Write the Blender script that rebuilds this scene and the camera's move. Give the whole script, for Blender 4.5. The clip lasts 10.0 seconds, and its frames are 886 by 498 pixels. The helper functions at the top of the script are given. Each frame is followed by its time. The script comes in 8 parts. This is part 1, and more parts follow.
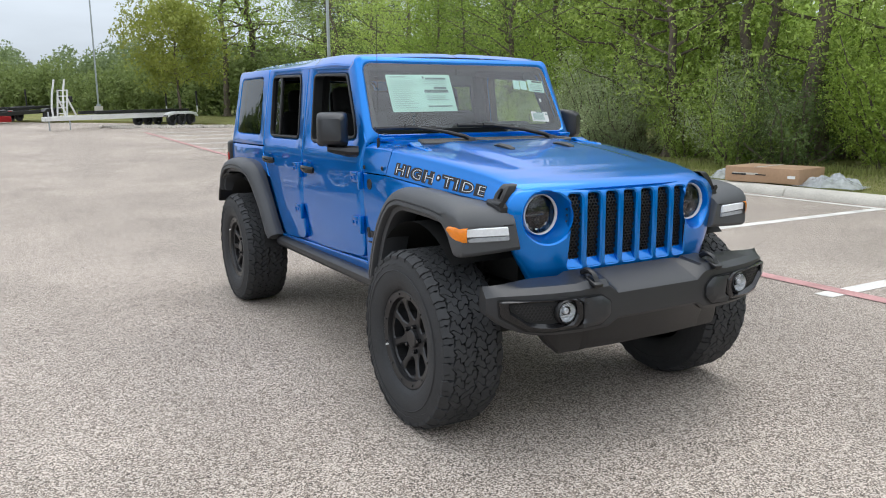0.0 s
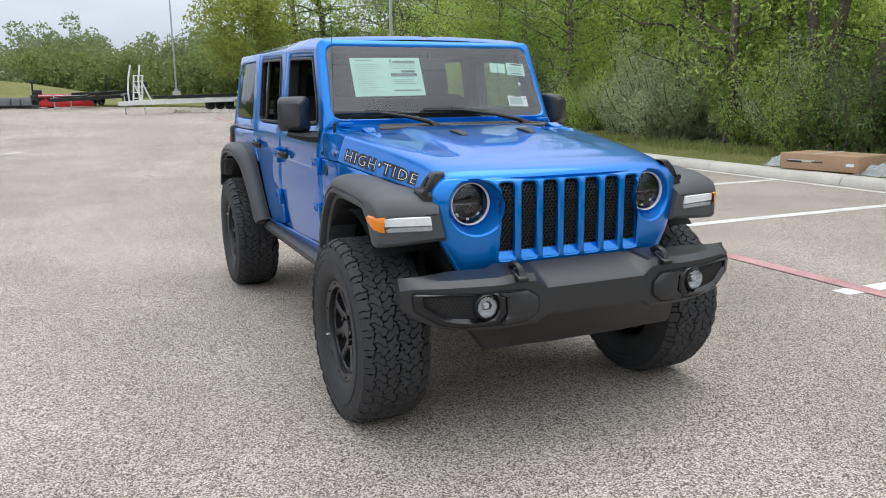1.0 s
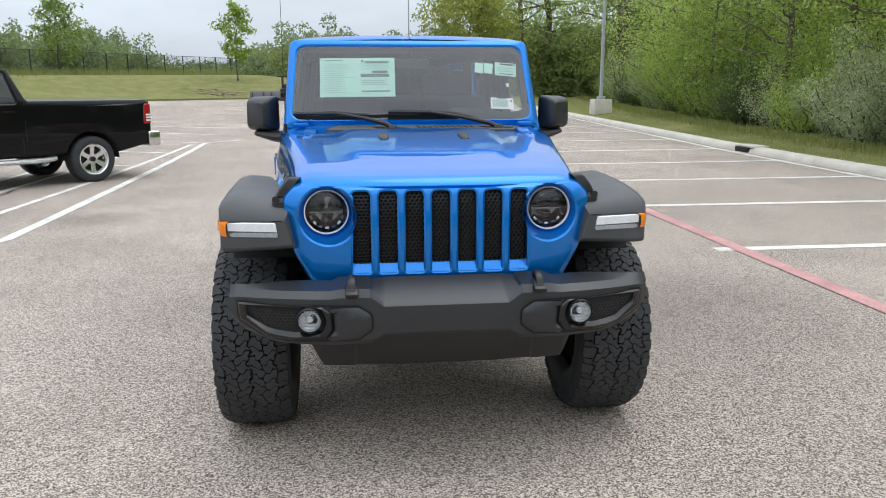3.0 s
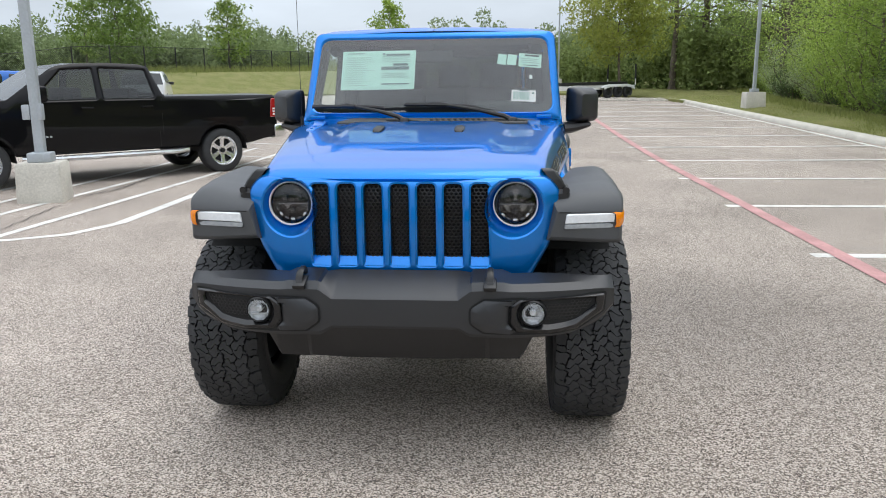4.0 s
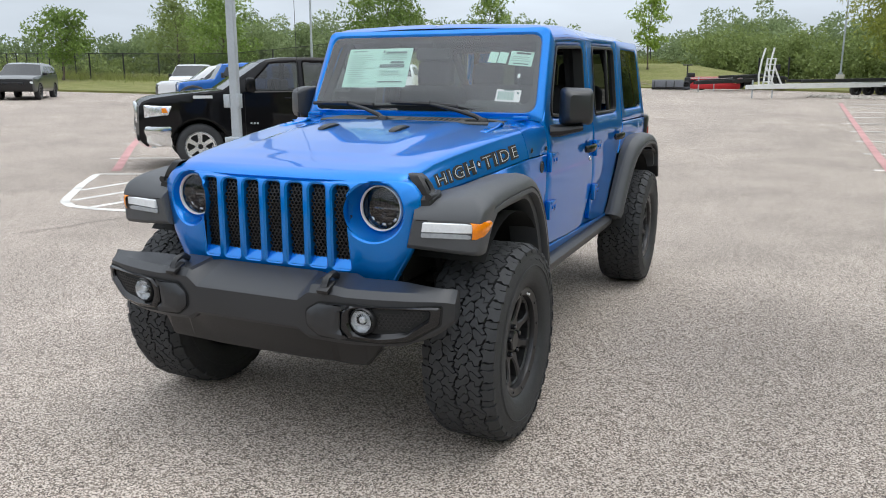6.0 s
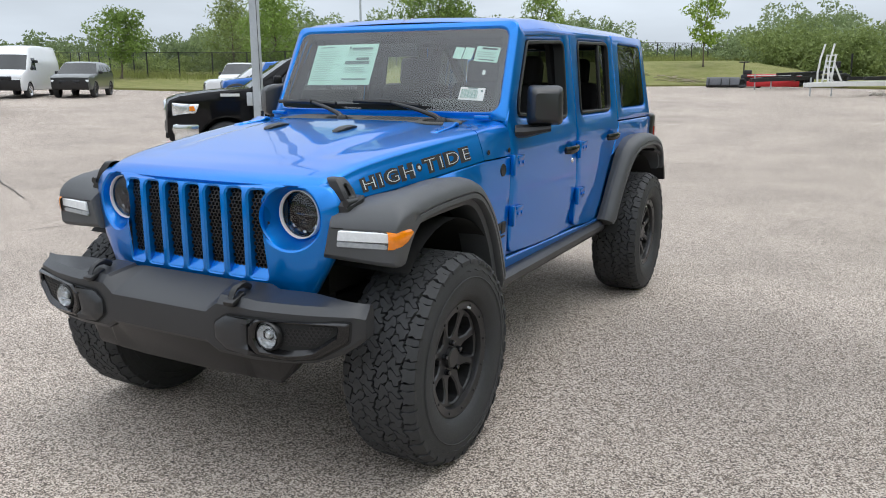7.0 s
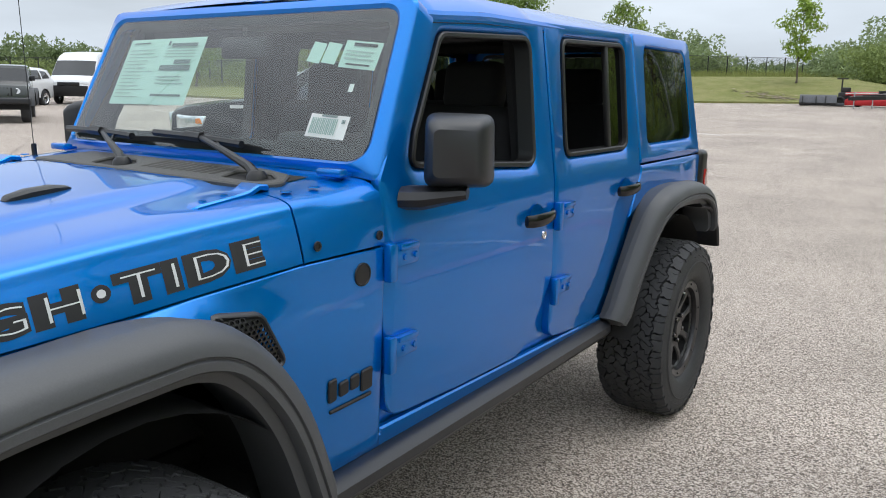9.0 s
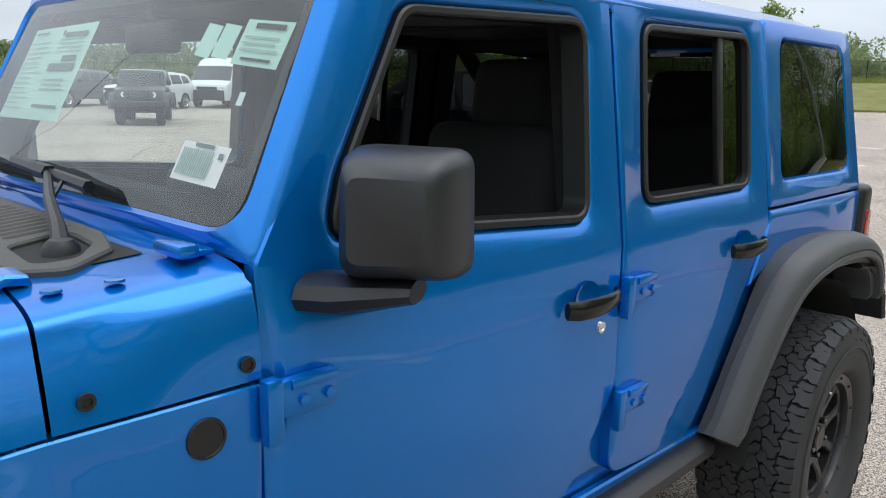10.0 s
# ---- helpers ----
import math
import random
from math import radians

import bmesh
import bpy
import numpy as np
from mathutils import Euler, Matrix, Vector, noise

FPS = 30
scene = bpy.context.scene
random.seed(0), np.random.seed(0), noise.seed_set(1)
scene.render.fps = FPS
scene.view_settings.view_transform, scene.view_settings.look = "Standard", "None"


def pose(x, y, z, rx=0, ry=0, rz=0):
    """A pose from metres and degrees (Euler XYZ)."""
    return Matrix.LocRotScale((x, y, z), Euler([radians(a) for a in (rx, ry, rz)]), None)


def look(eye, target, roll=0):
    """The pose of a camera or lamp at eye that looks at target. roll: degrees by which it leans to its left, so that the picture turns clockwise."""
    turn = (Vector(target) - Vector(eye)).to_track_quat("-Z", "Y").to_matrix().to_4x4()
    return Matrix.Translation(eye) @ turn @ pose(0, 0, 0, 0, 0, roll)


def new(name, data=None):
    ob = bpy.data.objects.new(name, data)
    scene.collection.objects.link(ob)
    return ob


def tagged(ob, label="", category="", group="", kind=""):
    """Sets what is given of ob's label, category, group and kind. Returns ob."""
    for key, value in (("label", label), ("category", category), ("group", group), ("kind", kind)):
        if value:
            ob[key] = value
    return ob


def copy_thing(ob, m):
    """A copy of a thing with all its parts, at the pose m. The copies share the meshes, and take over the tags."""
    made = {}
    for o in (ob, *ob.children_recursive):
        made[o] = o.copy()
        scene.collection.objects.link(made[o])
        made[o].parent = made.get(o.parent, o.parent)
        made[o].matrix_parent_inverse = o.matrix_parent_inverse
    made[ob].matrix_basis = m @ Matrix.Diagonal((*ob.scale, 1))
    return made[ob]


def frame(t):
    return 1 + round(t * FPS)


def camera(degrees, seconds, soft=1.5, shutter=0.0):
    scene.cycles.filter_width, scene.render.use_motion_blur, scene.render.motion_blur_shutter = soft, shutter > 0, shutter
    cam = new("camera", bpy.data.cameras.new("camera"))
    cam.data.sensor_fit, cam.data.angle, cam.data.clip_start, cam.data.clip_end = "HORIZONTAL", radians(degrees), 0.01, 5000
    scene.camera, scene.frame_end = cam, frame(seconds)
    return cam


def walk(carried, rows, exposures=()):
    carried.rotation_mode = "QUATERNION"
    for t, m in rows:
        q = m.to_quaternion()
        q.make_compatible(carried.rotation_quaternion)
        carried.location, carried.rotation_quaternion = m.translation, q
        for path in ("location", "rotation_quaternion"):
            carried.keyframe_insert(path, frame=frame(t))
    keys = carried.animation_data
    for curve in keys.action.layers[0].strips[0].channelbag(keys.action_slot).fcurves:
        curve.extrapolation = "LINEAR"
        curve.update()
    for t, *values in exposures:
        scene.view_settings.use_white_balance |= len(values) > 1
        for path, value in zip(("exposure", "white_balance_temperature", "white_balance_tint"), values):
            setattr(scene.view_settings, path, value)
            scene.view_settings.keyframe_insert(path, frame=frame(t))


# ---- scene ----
cam = camera(59.6, 10.0, soft=1.0)
PATH = [
    (0, (0.322, 0.333, 1.532), (1.284, 2.049, 1.174), -0.5),
    (0.5, (0.597, 0.275, 1.537), (1.482, 2.028, 1.159), -0.5),
    (1, (0.96, 0.158, 1.526), (1.748, 1.953, 1.131), -0.6),
    (1.5, (1.354, 0.062, 1.531), (2.03, 1.901, 1.127), -0.5),
    (2, (1.745, 0.001, 1.549), (2.291, 1.883, 1.146), -0.3),
    (2.5, (2.156, -0.083, 1.557), (2.544, 1.837, 1.155), -0.3),
    (2.7, (2.302, -0.07, 1.554), (2.624, 1.863, 1.154), -0.2),
    (3.8, (3.177, -0.047, 1.544), (3.072, 1.908, 1.134), -0.4),
    (4, (3.325, -0.004, 1.537), (3.146, 1.944, 1.122), -0.5),
    (4.5, (3.728, 0.096, 1.545), (3.368, 2.017, 1.121), -0.5),
    (5, (4.127, 0.18, 1.548), (3.592, 2.059, 1.121), -0.3),
    (5.5, (4.489, 0.347, 1.562), (3.793, 2.173, 1.136), 0.0),
    (5.7, (4.627, 0.408, 1.563), (3.878, 2.212, 1.136), 0.1),
    (6.8, (5.171, 0.767, 1.558), (4.243, 2.484, 1.123), -0.1),
    (7, (5.172, 0.911, 1.558), (4.232, 2.622, 1.123), -0.0),
    (7.5, (5.166, 1.36, 1.573), (4.204, 3.058, 1.136), -0.0),
    (8, (5.125, 1.867, 1.58), (4.137, 3.552, 1.151), 0.3),
    (8.5, (4.982, 2.375, 1.581), (3.947, 4.035, 1.161), 0.7),
    (9, (4.876, 2.881, 1.583), (3.764, 4.492, 1.175), 0.9),
    (9.5, (4.708, 3.362, 1.587), (3.49, 4.896, 1.18), 1.2),
    (10, (4.556, 3.845, 1.598), (3.19, 5.249, 1.198), 1.2),
]
walk(cam, [(t, look(eye, target, roll)) for t, eye, target, roll in PATH])

from mathutils import geometry

# ---- world and light ----
SUN_EL, SUN_AZ = radians(72), radians(60)
world = bpy.data.worlds.new("overcast_sky")
scene.world = world
world.use_nodes = True
wn, wl = world.node_tree.nodes, world.node_tree.links
wn.clear()
w_out = wn.new("ShaderNodeOutputWorld")
w_mix = wn.new("ShaderNodeMixShader")
w_sky, w_cloud = wn.new("ShaderNodeBackground"), wn.new("ShaderNodeBackground")
sky = wn.new("ShaderNodeTexSky")
sky.sky_type, sky.sun_disc = "NISHITA", False
sky.sun_elevation, sky.sun_rotation = SUN_EL, SUN_AZ
sky.air_density, sky.dust_density = 1.2, 3.0
w_sky.inputs["Strength"].default_value = 0.10
wl.new(sky.outputs["Color"], w_sky.inputs["Color"])
coord, split = wn.new("ShaderNodeTexCoord"), wn.new("ShaderNodeSeparateXYZ")
wl.new(coord.outputs["Generated"], split.inputs[0])
ramp = wn.new("ShaderNodeValToRGB")
ramp.color_ramp.elements[0].position, ramp.color_ramp.elements[0].color = 0.0, (0.70, 0.79, 0.90, 1)
ramp.color_ramp.elements[1].position, ramp.color_ramp.elements[1].color = 1.0, (2.15, 2.28, 2.45, 1)
mid = ramp.color_ramp.elements.new(0.25)
mid.color = (0.92, 1.01, 1.12, 1)
wl.new(split.outputs["Z"], ramp.inputs["Fac"])
stretch = wn.new("ShaderNodeMapping")
stretch.inputs["Scale"].default_value = (1.0, 1.0, 4.0)
wl.new(coord.outputs["Generated"], stretch.inputs["Vector"])
puff = wn.new("ShaderNodeTexNoise")
puff.inputs["Scale"].default_value, puff.inputs["Detail"].default_value = 2.2, 6.0
wl.new(stretch.outputs["Vector"], puff.inputs["Vector"])
puff_range = wn.new("ShaderNodeMapRange")
puff_range.inputs["From Min"].default_value, puff_range.inputs["From Max"].default_value = 0.3, 0.7
puff_range.inputs["To Min"].default_value, puff_range.inputs["To Max"].default_value = 0.80, 1.16
wl.new(puff.outputs["Fac"], puff_range.inputs["Value"])
cloudy = wn.new("ShaderNodeMix")
cloudy.data_type, cloudy.blend_type = "RGBA", "MULTIPLY"
cloudy.inputs["Factor"].default_value = 1.0
wl.new(ramp.outputs["Color"], cloudy.inputs["A"])
wl.new(puff_range.outputs["Result"], cloudy.inputs["B"])
wl.new(cloudy.outputs["Result"], w_cloud.inputs["Color"])
w_mix.inputs["Fac"].default_value = 0.88
wl.new(w_sky.outputs[0], w_mix.inputs[1])
wl.new(w_cloud.outputs[0], w_mix.inputs[2])
wl.new(w_mix.outputs[0], w_out.inputs["Surface"])
sun_data = bpy.data.lights.new("sun", "SUN")
sun_data.energy, sun_data.angle, sun_data.color = 0.6, radians(40), (1.0, 0.96, 0.9)
sun = new("sun", sun_data)
sun.rotation_euler = (radians(90) - SUN_EL, 0, -SUN_AZ + math.pi)
scene.view_settings.exposure = 0.0


# ---- materials ----
def material(name, base, rough=0.5, metal=0.0, vary=0.12, grain=60.0, patch=3.0, bump=0.0, bump_scale=200.0, coat=0.0, sheen_rough=0.0, spec=0.5, island=0.0, space="Object"):
    """A surface with grain and broad patches in its colour, and fine relief."""
    m = bpy.data.materials.new(name)
    m.use_nodes = True
    n, l = m.node_tree.nodes, m.node_tree.links
    p = n["Principled BSDF"]
    p.inputs["Roughness"].default_value, p.inputs["Metallic"].default_value = rough, metal
    p.inputs["Coat Weight"].default_value, p.inputs["Coat Roughness"].default_value = coat, 0.012
    p.inputs["Specular IOR Level"].default_value = spec
    p.inputs["Coat IOR"].default_value = 1.45
    tc = n.new("ShaderNodeTexCoord")
    fine, broad = n.new("ShaderNodeTexNoise"), n.new("ShaderNodeTexNoise")
    fine.inputs["Scale"].default_value, broad.inputs["Scale"].default_value = grain, patch
    fine.inputs["Detail"].default_value = 3.0
    for t in (fine, broad):
        l.new(tc.outputs[space], t.inputs["Vector"])
    add = n.new("ShaderNodeMath")
    add.operation = "ADD"
    l.new(fine.outputs["Fac"], add.inputs[0])
    l.new(broad.outputs["Fac"], add.inputs[1])
    last = add
    if island:
        geo = n.new("ShaderNodeNewGeometry")
        mul = n.new("ShaderNodeMath")
        mul.operation = "MULTIPLY_ADD"
        mul.inputs[1].default_value = island
        l.new(geo.outputs["Random Per Island"], mul.inputs[0])
        l.new(add.outputs[0], mul.inputs[2])
        last = mul
    rng = n.new("ShaderNodeMapRange")
    rng.inputs["From Min"].default_value, rng.inputs["From Max"].default_value = 0.6, 1.4 + island
    rng.inputs["To Min"].default_value, rng.inputs["To Max"].default_value = 1.0 - vary, 1.0 + vary
    l.new(last.outputs[0], rng.inputs["Value"])
    mix = n.new("ShaderNodeMix")
    mix.data_type, mix.blend_type = "RGBA", "MULTIPLY"
    mix.inputs["Factor"].default_value = 1.0
    mix.inputs["A"].default_value = (*base, 1)
    l.new(rng.outputs["Result"], mix.inputs["B"])
    l.new(mix.outputs["Result"], p.inputs["Base Color"])
    if bump:
        tex, b = n.new("ShaderNodeTexNoise"), n.new("ShaderNodeBump")
        tex.inputs["Scale"].default_value, b.inputs["Strength"].default_value = bump_scale, bump
        b.inputs["Distance"].default_value = 0.002
        l.new(tc.outputs[space], tex.inputs["Vector"])
        l.new(tex.outputs["Fac"], b.inputs["Height"])
        l.new(b.outputs["Normal"], p.inputs["Normal"])
    return m


def glass(name, tint, clear=0.9, shine=0.07):
    """A thin pane: clear film with a mirror reflection that grows at grazing angles."""
    m = bpy.data.materials.new(name)
    m.use_nodes = True
    n, l = m.node_tree.nodes, m.node_tree.links
    n.remove(n["Principled BSDF"])
    through_it, gloss, mix, face = n.new("ShaderNodeBsdfTransparent"), n.new("ShaderNodeBsdfGlossy"), n.new("ShaderNodeMixShader"), n.new("ShaderNodeLayerWeight")
    power, fres = n.new("ShaderNodeMath"), n.new("ShaderNodeMath")
    power.operation, fres.operation = "POWER", "MULTIPLY_ADD"
    power.inputs[1].default_value, fres.inputs[1].default_value, fres.inputs[2].default_value = 4.5, 0.9, shine
    through_it.inputs["Color"].default_value = (*[c * clear for c in tint], 1)
    gloss.inputs["Roughness"].default_value = 0.01
    l.new(face.outputs["Facing"], power.inputs[0])
    l.new(power.outputs[0], fres.inputs[0])
    l.new(fres.outputs[0], mix.inputs[0])
    l.new(through_it.outputs[0], mix.inputs[1])
    l.new(gloss.outputs[0], mix.inputs[2])
    l.new(mix.outputs[0], n["Material Output"].inputs["Surface"])
    return m


def leaf_material(name, base, light, rough=0.5):
    m = bpy.data.materials.new(name)
    m.use_nodes = True
    n, l = m.node_tree.nodes, m.node_tree.links
    p = n["Principled BSDF"]
    geo, obj = n.new("ShaderNodeNewGeometry"), n.new("ShaderNodeObjectInfo")
    add = n.new("ShaderNodeMath")
    add.operation = "MULTIPLY_ADD"
    add.inputs[1].default_value = 0.5
    half = n.new("ShaderNodeMath")
    half.operation = "MULTIPLY"
    half.inputs[1].default_value = 0.5
    l.new(obj.outputs["Random"], half.inputs[0])
    l.new(geo.outputs["Random Per Island"], add.inputs[0])
    l.new(half.outputs[0], add.inputs[2])
    mix = n.new("ShaderNodeMix")
    mix.data_type = "RGBA"
    mix.inputs["A"].default_value, mix.inputs["B"].default_value = (*base, 1), (*light, 1)
    l.new(add.outputs[0], mix.inputs["Factor"])
    l.new(mix.outputs["Result"], p.inputs["Base Color"])
    p.inputs["Roughness"].default_value = rough
    p.inputs["Specular IOR Level"].default_value = 0.3
    tr, ms = n.new("ShaderNodeBsdfTranslucent"), n.new("ShaderNodeMixShader")
    l.new(mix.outputs["Result"], tr.inputs["Color"])
    ms.inputs[0].default_value = 0.36
    l.new(p.outputs[0], ms.inputs[1])
    l.new(tr.outputs[0], ms.inputs[2])
    l.new(ms.outputs[0], n["Material Output"].inputs["Surface"])
    return m


def lerp_(a, b, t):
    return a + (b - a) * t


def speckled(name, dark, pale, grain, patch_dark, rough=0.9, dark_patches=()):
    """Worn asphalt: pale and dark aggregate, broad staining, placed dark patches and hairline cracks."""
    m = bpy.data.materials.new(name)
    m.use_nodes = True
    n, l = m.node_tree.nodes, m.node_tree.links
    p = n["Principled BSDF"]
    p.inputs["Roughness"].default_value, p.inputs["Specular IOR Level"].default_value = rough, 0.25
    tc = n.new("ShaderNodeTexCoord")
    vor, nz, big, huge = n.new("ShaderNodeTexVoronoi"), n.new("ShaderNodeTexNoise"), n.new("ShaderNodeTexNoise"), n.new("ShaderNodeTexNoise")
    vor.inputs["Scale"].default_value, nz.inputs["Scale"].default_value = grain, grain * 1.0
    big.inputs["Scale"].default_value, huge.inputs["Scale"].default_value = 0.7, 0.16
    big.inputs["Detail"].default_value, huge.inputs["Detail"].default_value = 5.0, 4.0
    for t in (vor, nz, big, huge):
        l.new(tc.outputs["Object"], t.inputs["Vector"])
    bw = n.new("ShaderNodeSeparateColor")
    l.new(vor.outputs["Color"], bw.inputs[0])
    add = n.new("ShaderNodeMath")
    add.operation = "MULTIPLY_ADD"
    add.inputs[1].default_value = 0.6
    l.new(nz.outputs["Fac"], add.inputs[2])
    l.new(bw.outputs[0], add.inputs[0])
    rp = n.new("ShaderNodeValToRGB")
    e = rp.color_ramp.elements
    e[0].position, e[0].color = 0.50, (*dark, 1)
    e[1].position, e[1].color = 1.05, (*pale, 1)
    tan = e.new(0.78)
    tan.color = (*[lerp_(a, b, k) for a, b, k in zip(dark, pale, (0.40, 0.37, 0.34))], 1)
    l.new(add.outputs[0], rp.inputs["Fac"])
    stain = n.new("ShaderNodeMapRange")
    stain.inputs["From Min"].default_value, stain.inputs["From Max"].default_value = 0.35, 0.6
    stain.inputs["To Min"].default_value, stain.inputs["To Max"].default_value = patch_dark, 1.06
    l.new(big.outputs["Fac"], stain.inputs["Value"])
    stain2 = n.new("ShaderNodeMapRange")
    stain2.inputs["From Min"].default_value, stain2.inputs["From Max"].default_value = 0.35, 0.65
    stain2.inputs["To Min"].default_value, stain2.inputs["To Max"].default_value = 0.9, 1.08
    l.new(huge.outputs["Fac"], stain2.inputs["Value"])
    mul = n.new("ShaderNodeMath")
    mul.operation = "MULTIPLY"
    l.new(stain.outputs[0], mul.inputs[0])
    l.new(stain2.outputs[0], mul.inputs[1])
    # darker round patches with ragged edges at the given places
    tone = mul.outputs[0]
    for x, y, r, depth in dark_patches:
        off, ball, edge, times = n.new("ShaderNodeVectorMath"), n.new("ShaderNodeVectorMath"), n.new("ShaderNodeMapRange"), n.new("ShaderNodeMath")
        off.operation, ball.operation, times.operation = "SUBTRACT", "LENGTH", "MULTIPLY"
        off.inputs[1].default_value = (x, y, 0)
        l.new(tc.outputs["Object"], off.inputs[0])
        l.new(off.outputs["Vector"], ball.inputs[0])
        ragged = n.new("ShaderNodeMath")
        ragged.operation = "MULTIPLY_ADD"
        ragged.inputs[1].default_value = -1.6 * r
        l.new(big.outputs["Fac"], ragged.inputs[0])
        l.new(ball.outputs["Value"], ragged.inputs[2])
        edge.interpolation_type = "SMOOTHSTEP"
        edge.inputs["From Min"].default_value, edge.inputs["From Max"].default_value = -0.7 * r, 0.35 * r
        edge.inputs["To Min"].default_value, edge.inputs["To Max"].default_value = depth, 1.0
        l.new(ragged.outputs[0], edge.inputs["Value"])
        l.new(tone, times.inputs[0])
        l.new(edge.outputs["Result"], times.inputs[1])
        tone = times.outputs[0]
    mix = n.new("ShaderNodeMix")
    mix.data_type, mix.blend_type = "RGBA", "MULTIPLY"
    mix.inputs["Factor"].default_value = 1.0
    l.new(rp.outputs["Color"], mix.inputs["A"])
    l.new(tone, mix.inputs["B"])
    l.new(mix.outputs["Result"], p.inputs["Base Color"])
    b = n.new("ShaderNodeBump")
    b.inputs["Strength"].default_value, b.inputs["Distance"].default_value = 0.5, 0.004
    l.new(vor.outputs["Distance"], b.inputs["Height"])
    l.new(b.outputs["Normal"], p.inputs["Normal"])
    return m


def turf(name):
    m = bpy.data.materials.new(name)
    m.use_nodes = True
    n, l = m.node_tree.nodes, m.node_tree.links
    p = n["Principled BSDF"]
    p.inputs["Roughness"].default_value, p.inputs["Specular IOR Level"].default_value = 0.9, 0.15
    tc = n.new("ShaderNodeTexCoord")
    a, b_, c = n.new("ShaderNodeTexNoise"), n.new("ShaderNodeTexNoise"), n.new("ShaderNodeTexNoise")
    a.inputs["Scale"].default_value, b_.inputs["Scale"].default_value, c.inputs["Scale"].default_value = 30, 1.1, 0.12
    a.inputs["Detail"].default_value = b_.inputs["Detail"].default_value = c.inputs["Detail"].default_value = 6
    for t in (a, b_, c):
        l.new(tc.outputs["Object"], t.inputs["Vector"])
    r1, r2 = n.new("ShaderNodeValToRGB"), n.new("ShaderNodeValToRGB")
    r1.color_ramp.elements[0].position, r1.color_ramp.elements[0].color = 0.3, (0.095, 0.110, 0.030, 1)
    r1.color_ramp.elements[1].position, r1.color_ramp.elements[1].color = 0.7, (0.24, 0.245, 0.085, 1)
    l.new(a.outputs["Fac"], r1.inputs["Fac"])
    r2.color_ramp.elements[0].position, r2.color_ramp.elements[0].color = 0.42, (0, 0, 0, 1)
    r2.color_ramp.elements[1].position, r2.color_ramp.elements[1].color = 0.62, (1, 1, 1, 1)
    l.new(b_.outputs["Fac"], r2.inputs["Fac"])
    m1, m2 = n.new("ShaderNodeMix"), n.new("ShaderNodeMix")
    for mm in (m1, m2):
        mm.data_type = "RGBA"
    m2.inputs["B"].default_value = (0.27, 0.24, 0.11, 1)
    l.new(r1.outputs["Color"], m2.inputs["A"])
    sc = n.new("ShaderNodeMath")
    sc.operation = "MULTIPLY"
    sc.inputs[1].default_value = 0.45
    l.new(r2.outputs["Color"], sc.inputs[0])
    l.new(sc.outputs[0], m2.inputs["Factor"])
    l.new(m2.outputs["Result"], p.inputs["Base Color"])
    bp = n.new("ShaderNodeBump")
    bp.inputs["Strength"].default_value, bp.inputs["Distance"].default_value = 0.8, 0.03
    l.new(a.outputs["Fac"], bp.inputs["Height"])
    l.new(bp.outputs["Normal"], p.inputs["Normal"])
    return m


M_ASPHALT = speckled("worn_pale_asphalt", (0.054, 0.046, 0.041), (0.66, 0.58, 0.51), 165.0, 0.88, dark_patches=((5.1, 5.0, 1.7, 0.68), (4.7, 3.2, 1.1, 0.88), (-0.8, 9.7, 0.7, 0.7)))
M_GRASS = turf("mown_turf")
M_LINE = material("white_road_paint", (0.68, 0.66, 0.62), 0.8, vary=0.45, grain=90, patch=2.5, bump=0.3)
M_RED = material("faded_red_road_paint", (0.50, 0.27, 0.26), 0.85, vary=0.35, grain=60, patch=2.0, bump=0.3)
M_CRACK = material("tar_crack", (0.03, 0.028, 0.026), 0.9, vary=0.4, grain=20)
M_CONCRETE = material("weathered_concrete", (0.54, 0.51, 0.45), 0.9, vary=0.22, grain=40, patch=2.0, bump=0.5, bump_scale=120)
M_BLUE = material("metallic_blue_car_paint", (0.0, 0.188, 0.630), 0.29, metal=0.58, vary=0.04, grain=900, patch=1.5, coat=1.0, spec=0.1)
M_BLUE.node_tree.nodes["Principled BSDF"].inputs["Specular Tint"].default_value = (0.11, 0.39, 0.80, 1)
M_BLUE2 = material("far_blue_car_paint", (0.010, 0.12, 0.46), 0.35, metal=0.3, vary=0.05, grain=300, patch=1.5, coat=1.0)
M_TRIM = material("black_grained_plastic", (0.0125, 0.0140, 0.0172), 0.42, spec=0.68, vary=0.15, grain=300, patch=4, bump=0.09, bump_scale=900)
# fender flares: the same grain in a greyer tone than the bumper
M_FLARE = material("grey_grained_plastic", (0.060, 0.0625, 0.067), 0.52, spec=0.6, vary=0.15, grain=300, patch=4, bump=0.09, bump_scale=900)
M_COWL = material("grey_cowl_plastic", (0.062, 0.061, 0.056), 0.6, vary=0.15, grain=250, patch=5, bump=0.3, bump_scale=700)
M_TRIM_DARK = material("satin_black_plastic", (0.012, 0.012, 0.013), 0.4, vary=0.15, grain=200, patch=5, bump=0.15, bump_scale=700)
M_GLOSS = material("gloss_black_plastic", (0.008, 0.008, 0.009), 0.16, vary=0.1, grain=100, patch=5)
M_SMOKE = material("smoked_chrome", (0.20, 0.21, 0.225), 0.10, metal=1.0, vary=0.3, grain=40, patch=25)
M_RUBBER = material("tyre_rubber", (0.0288, 0.0298, 0.0320), 0.70, vary=0.25, grain=90, patch=8, bump=0.25, bump_scale=500)
M_RIM = material("satin_black_alloy", (0.050, 0.050, 0.052), 0.30, metal=0.65, vary=0.15, grain=120, patch=10)
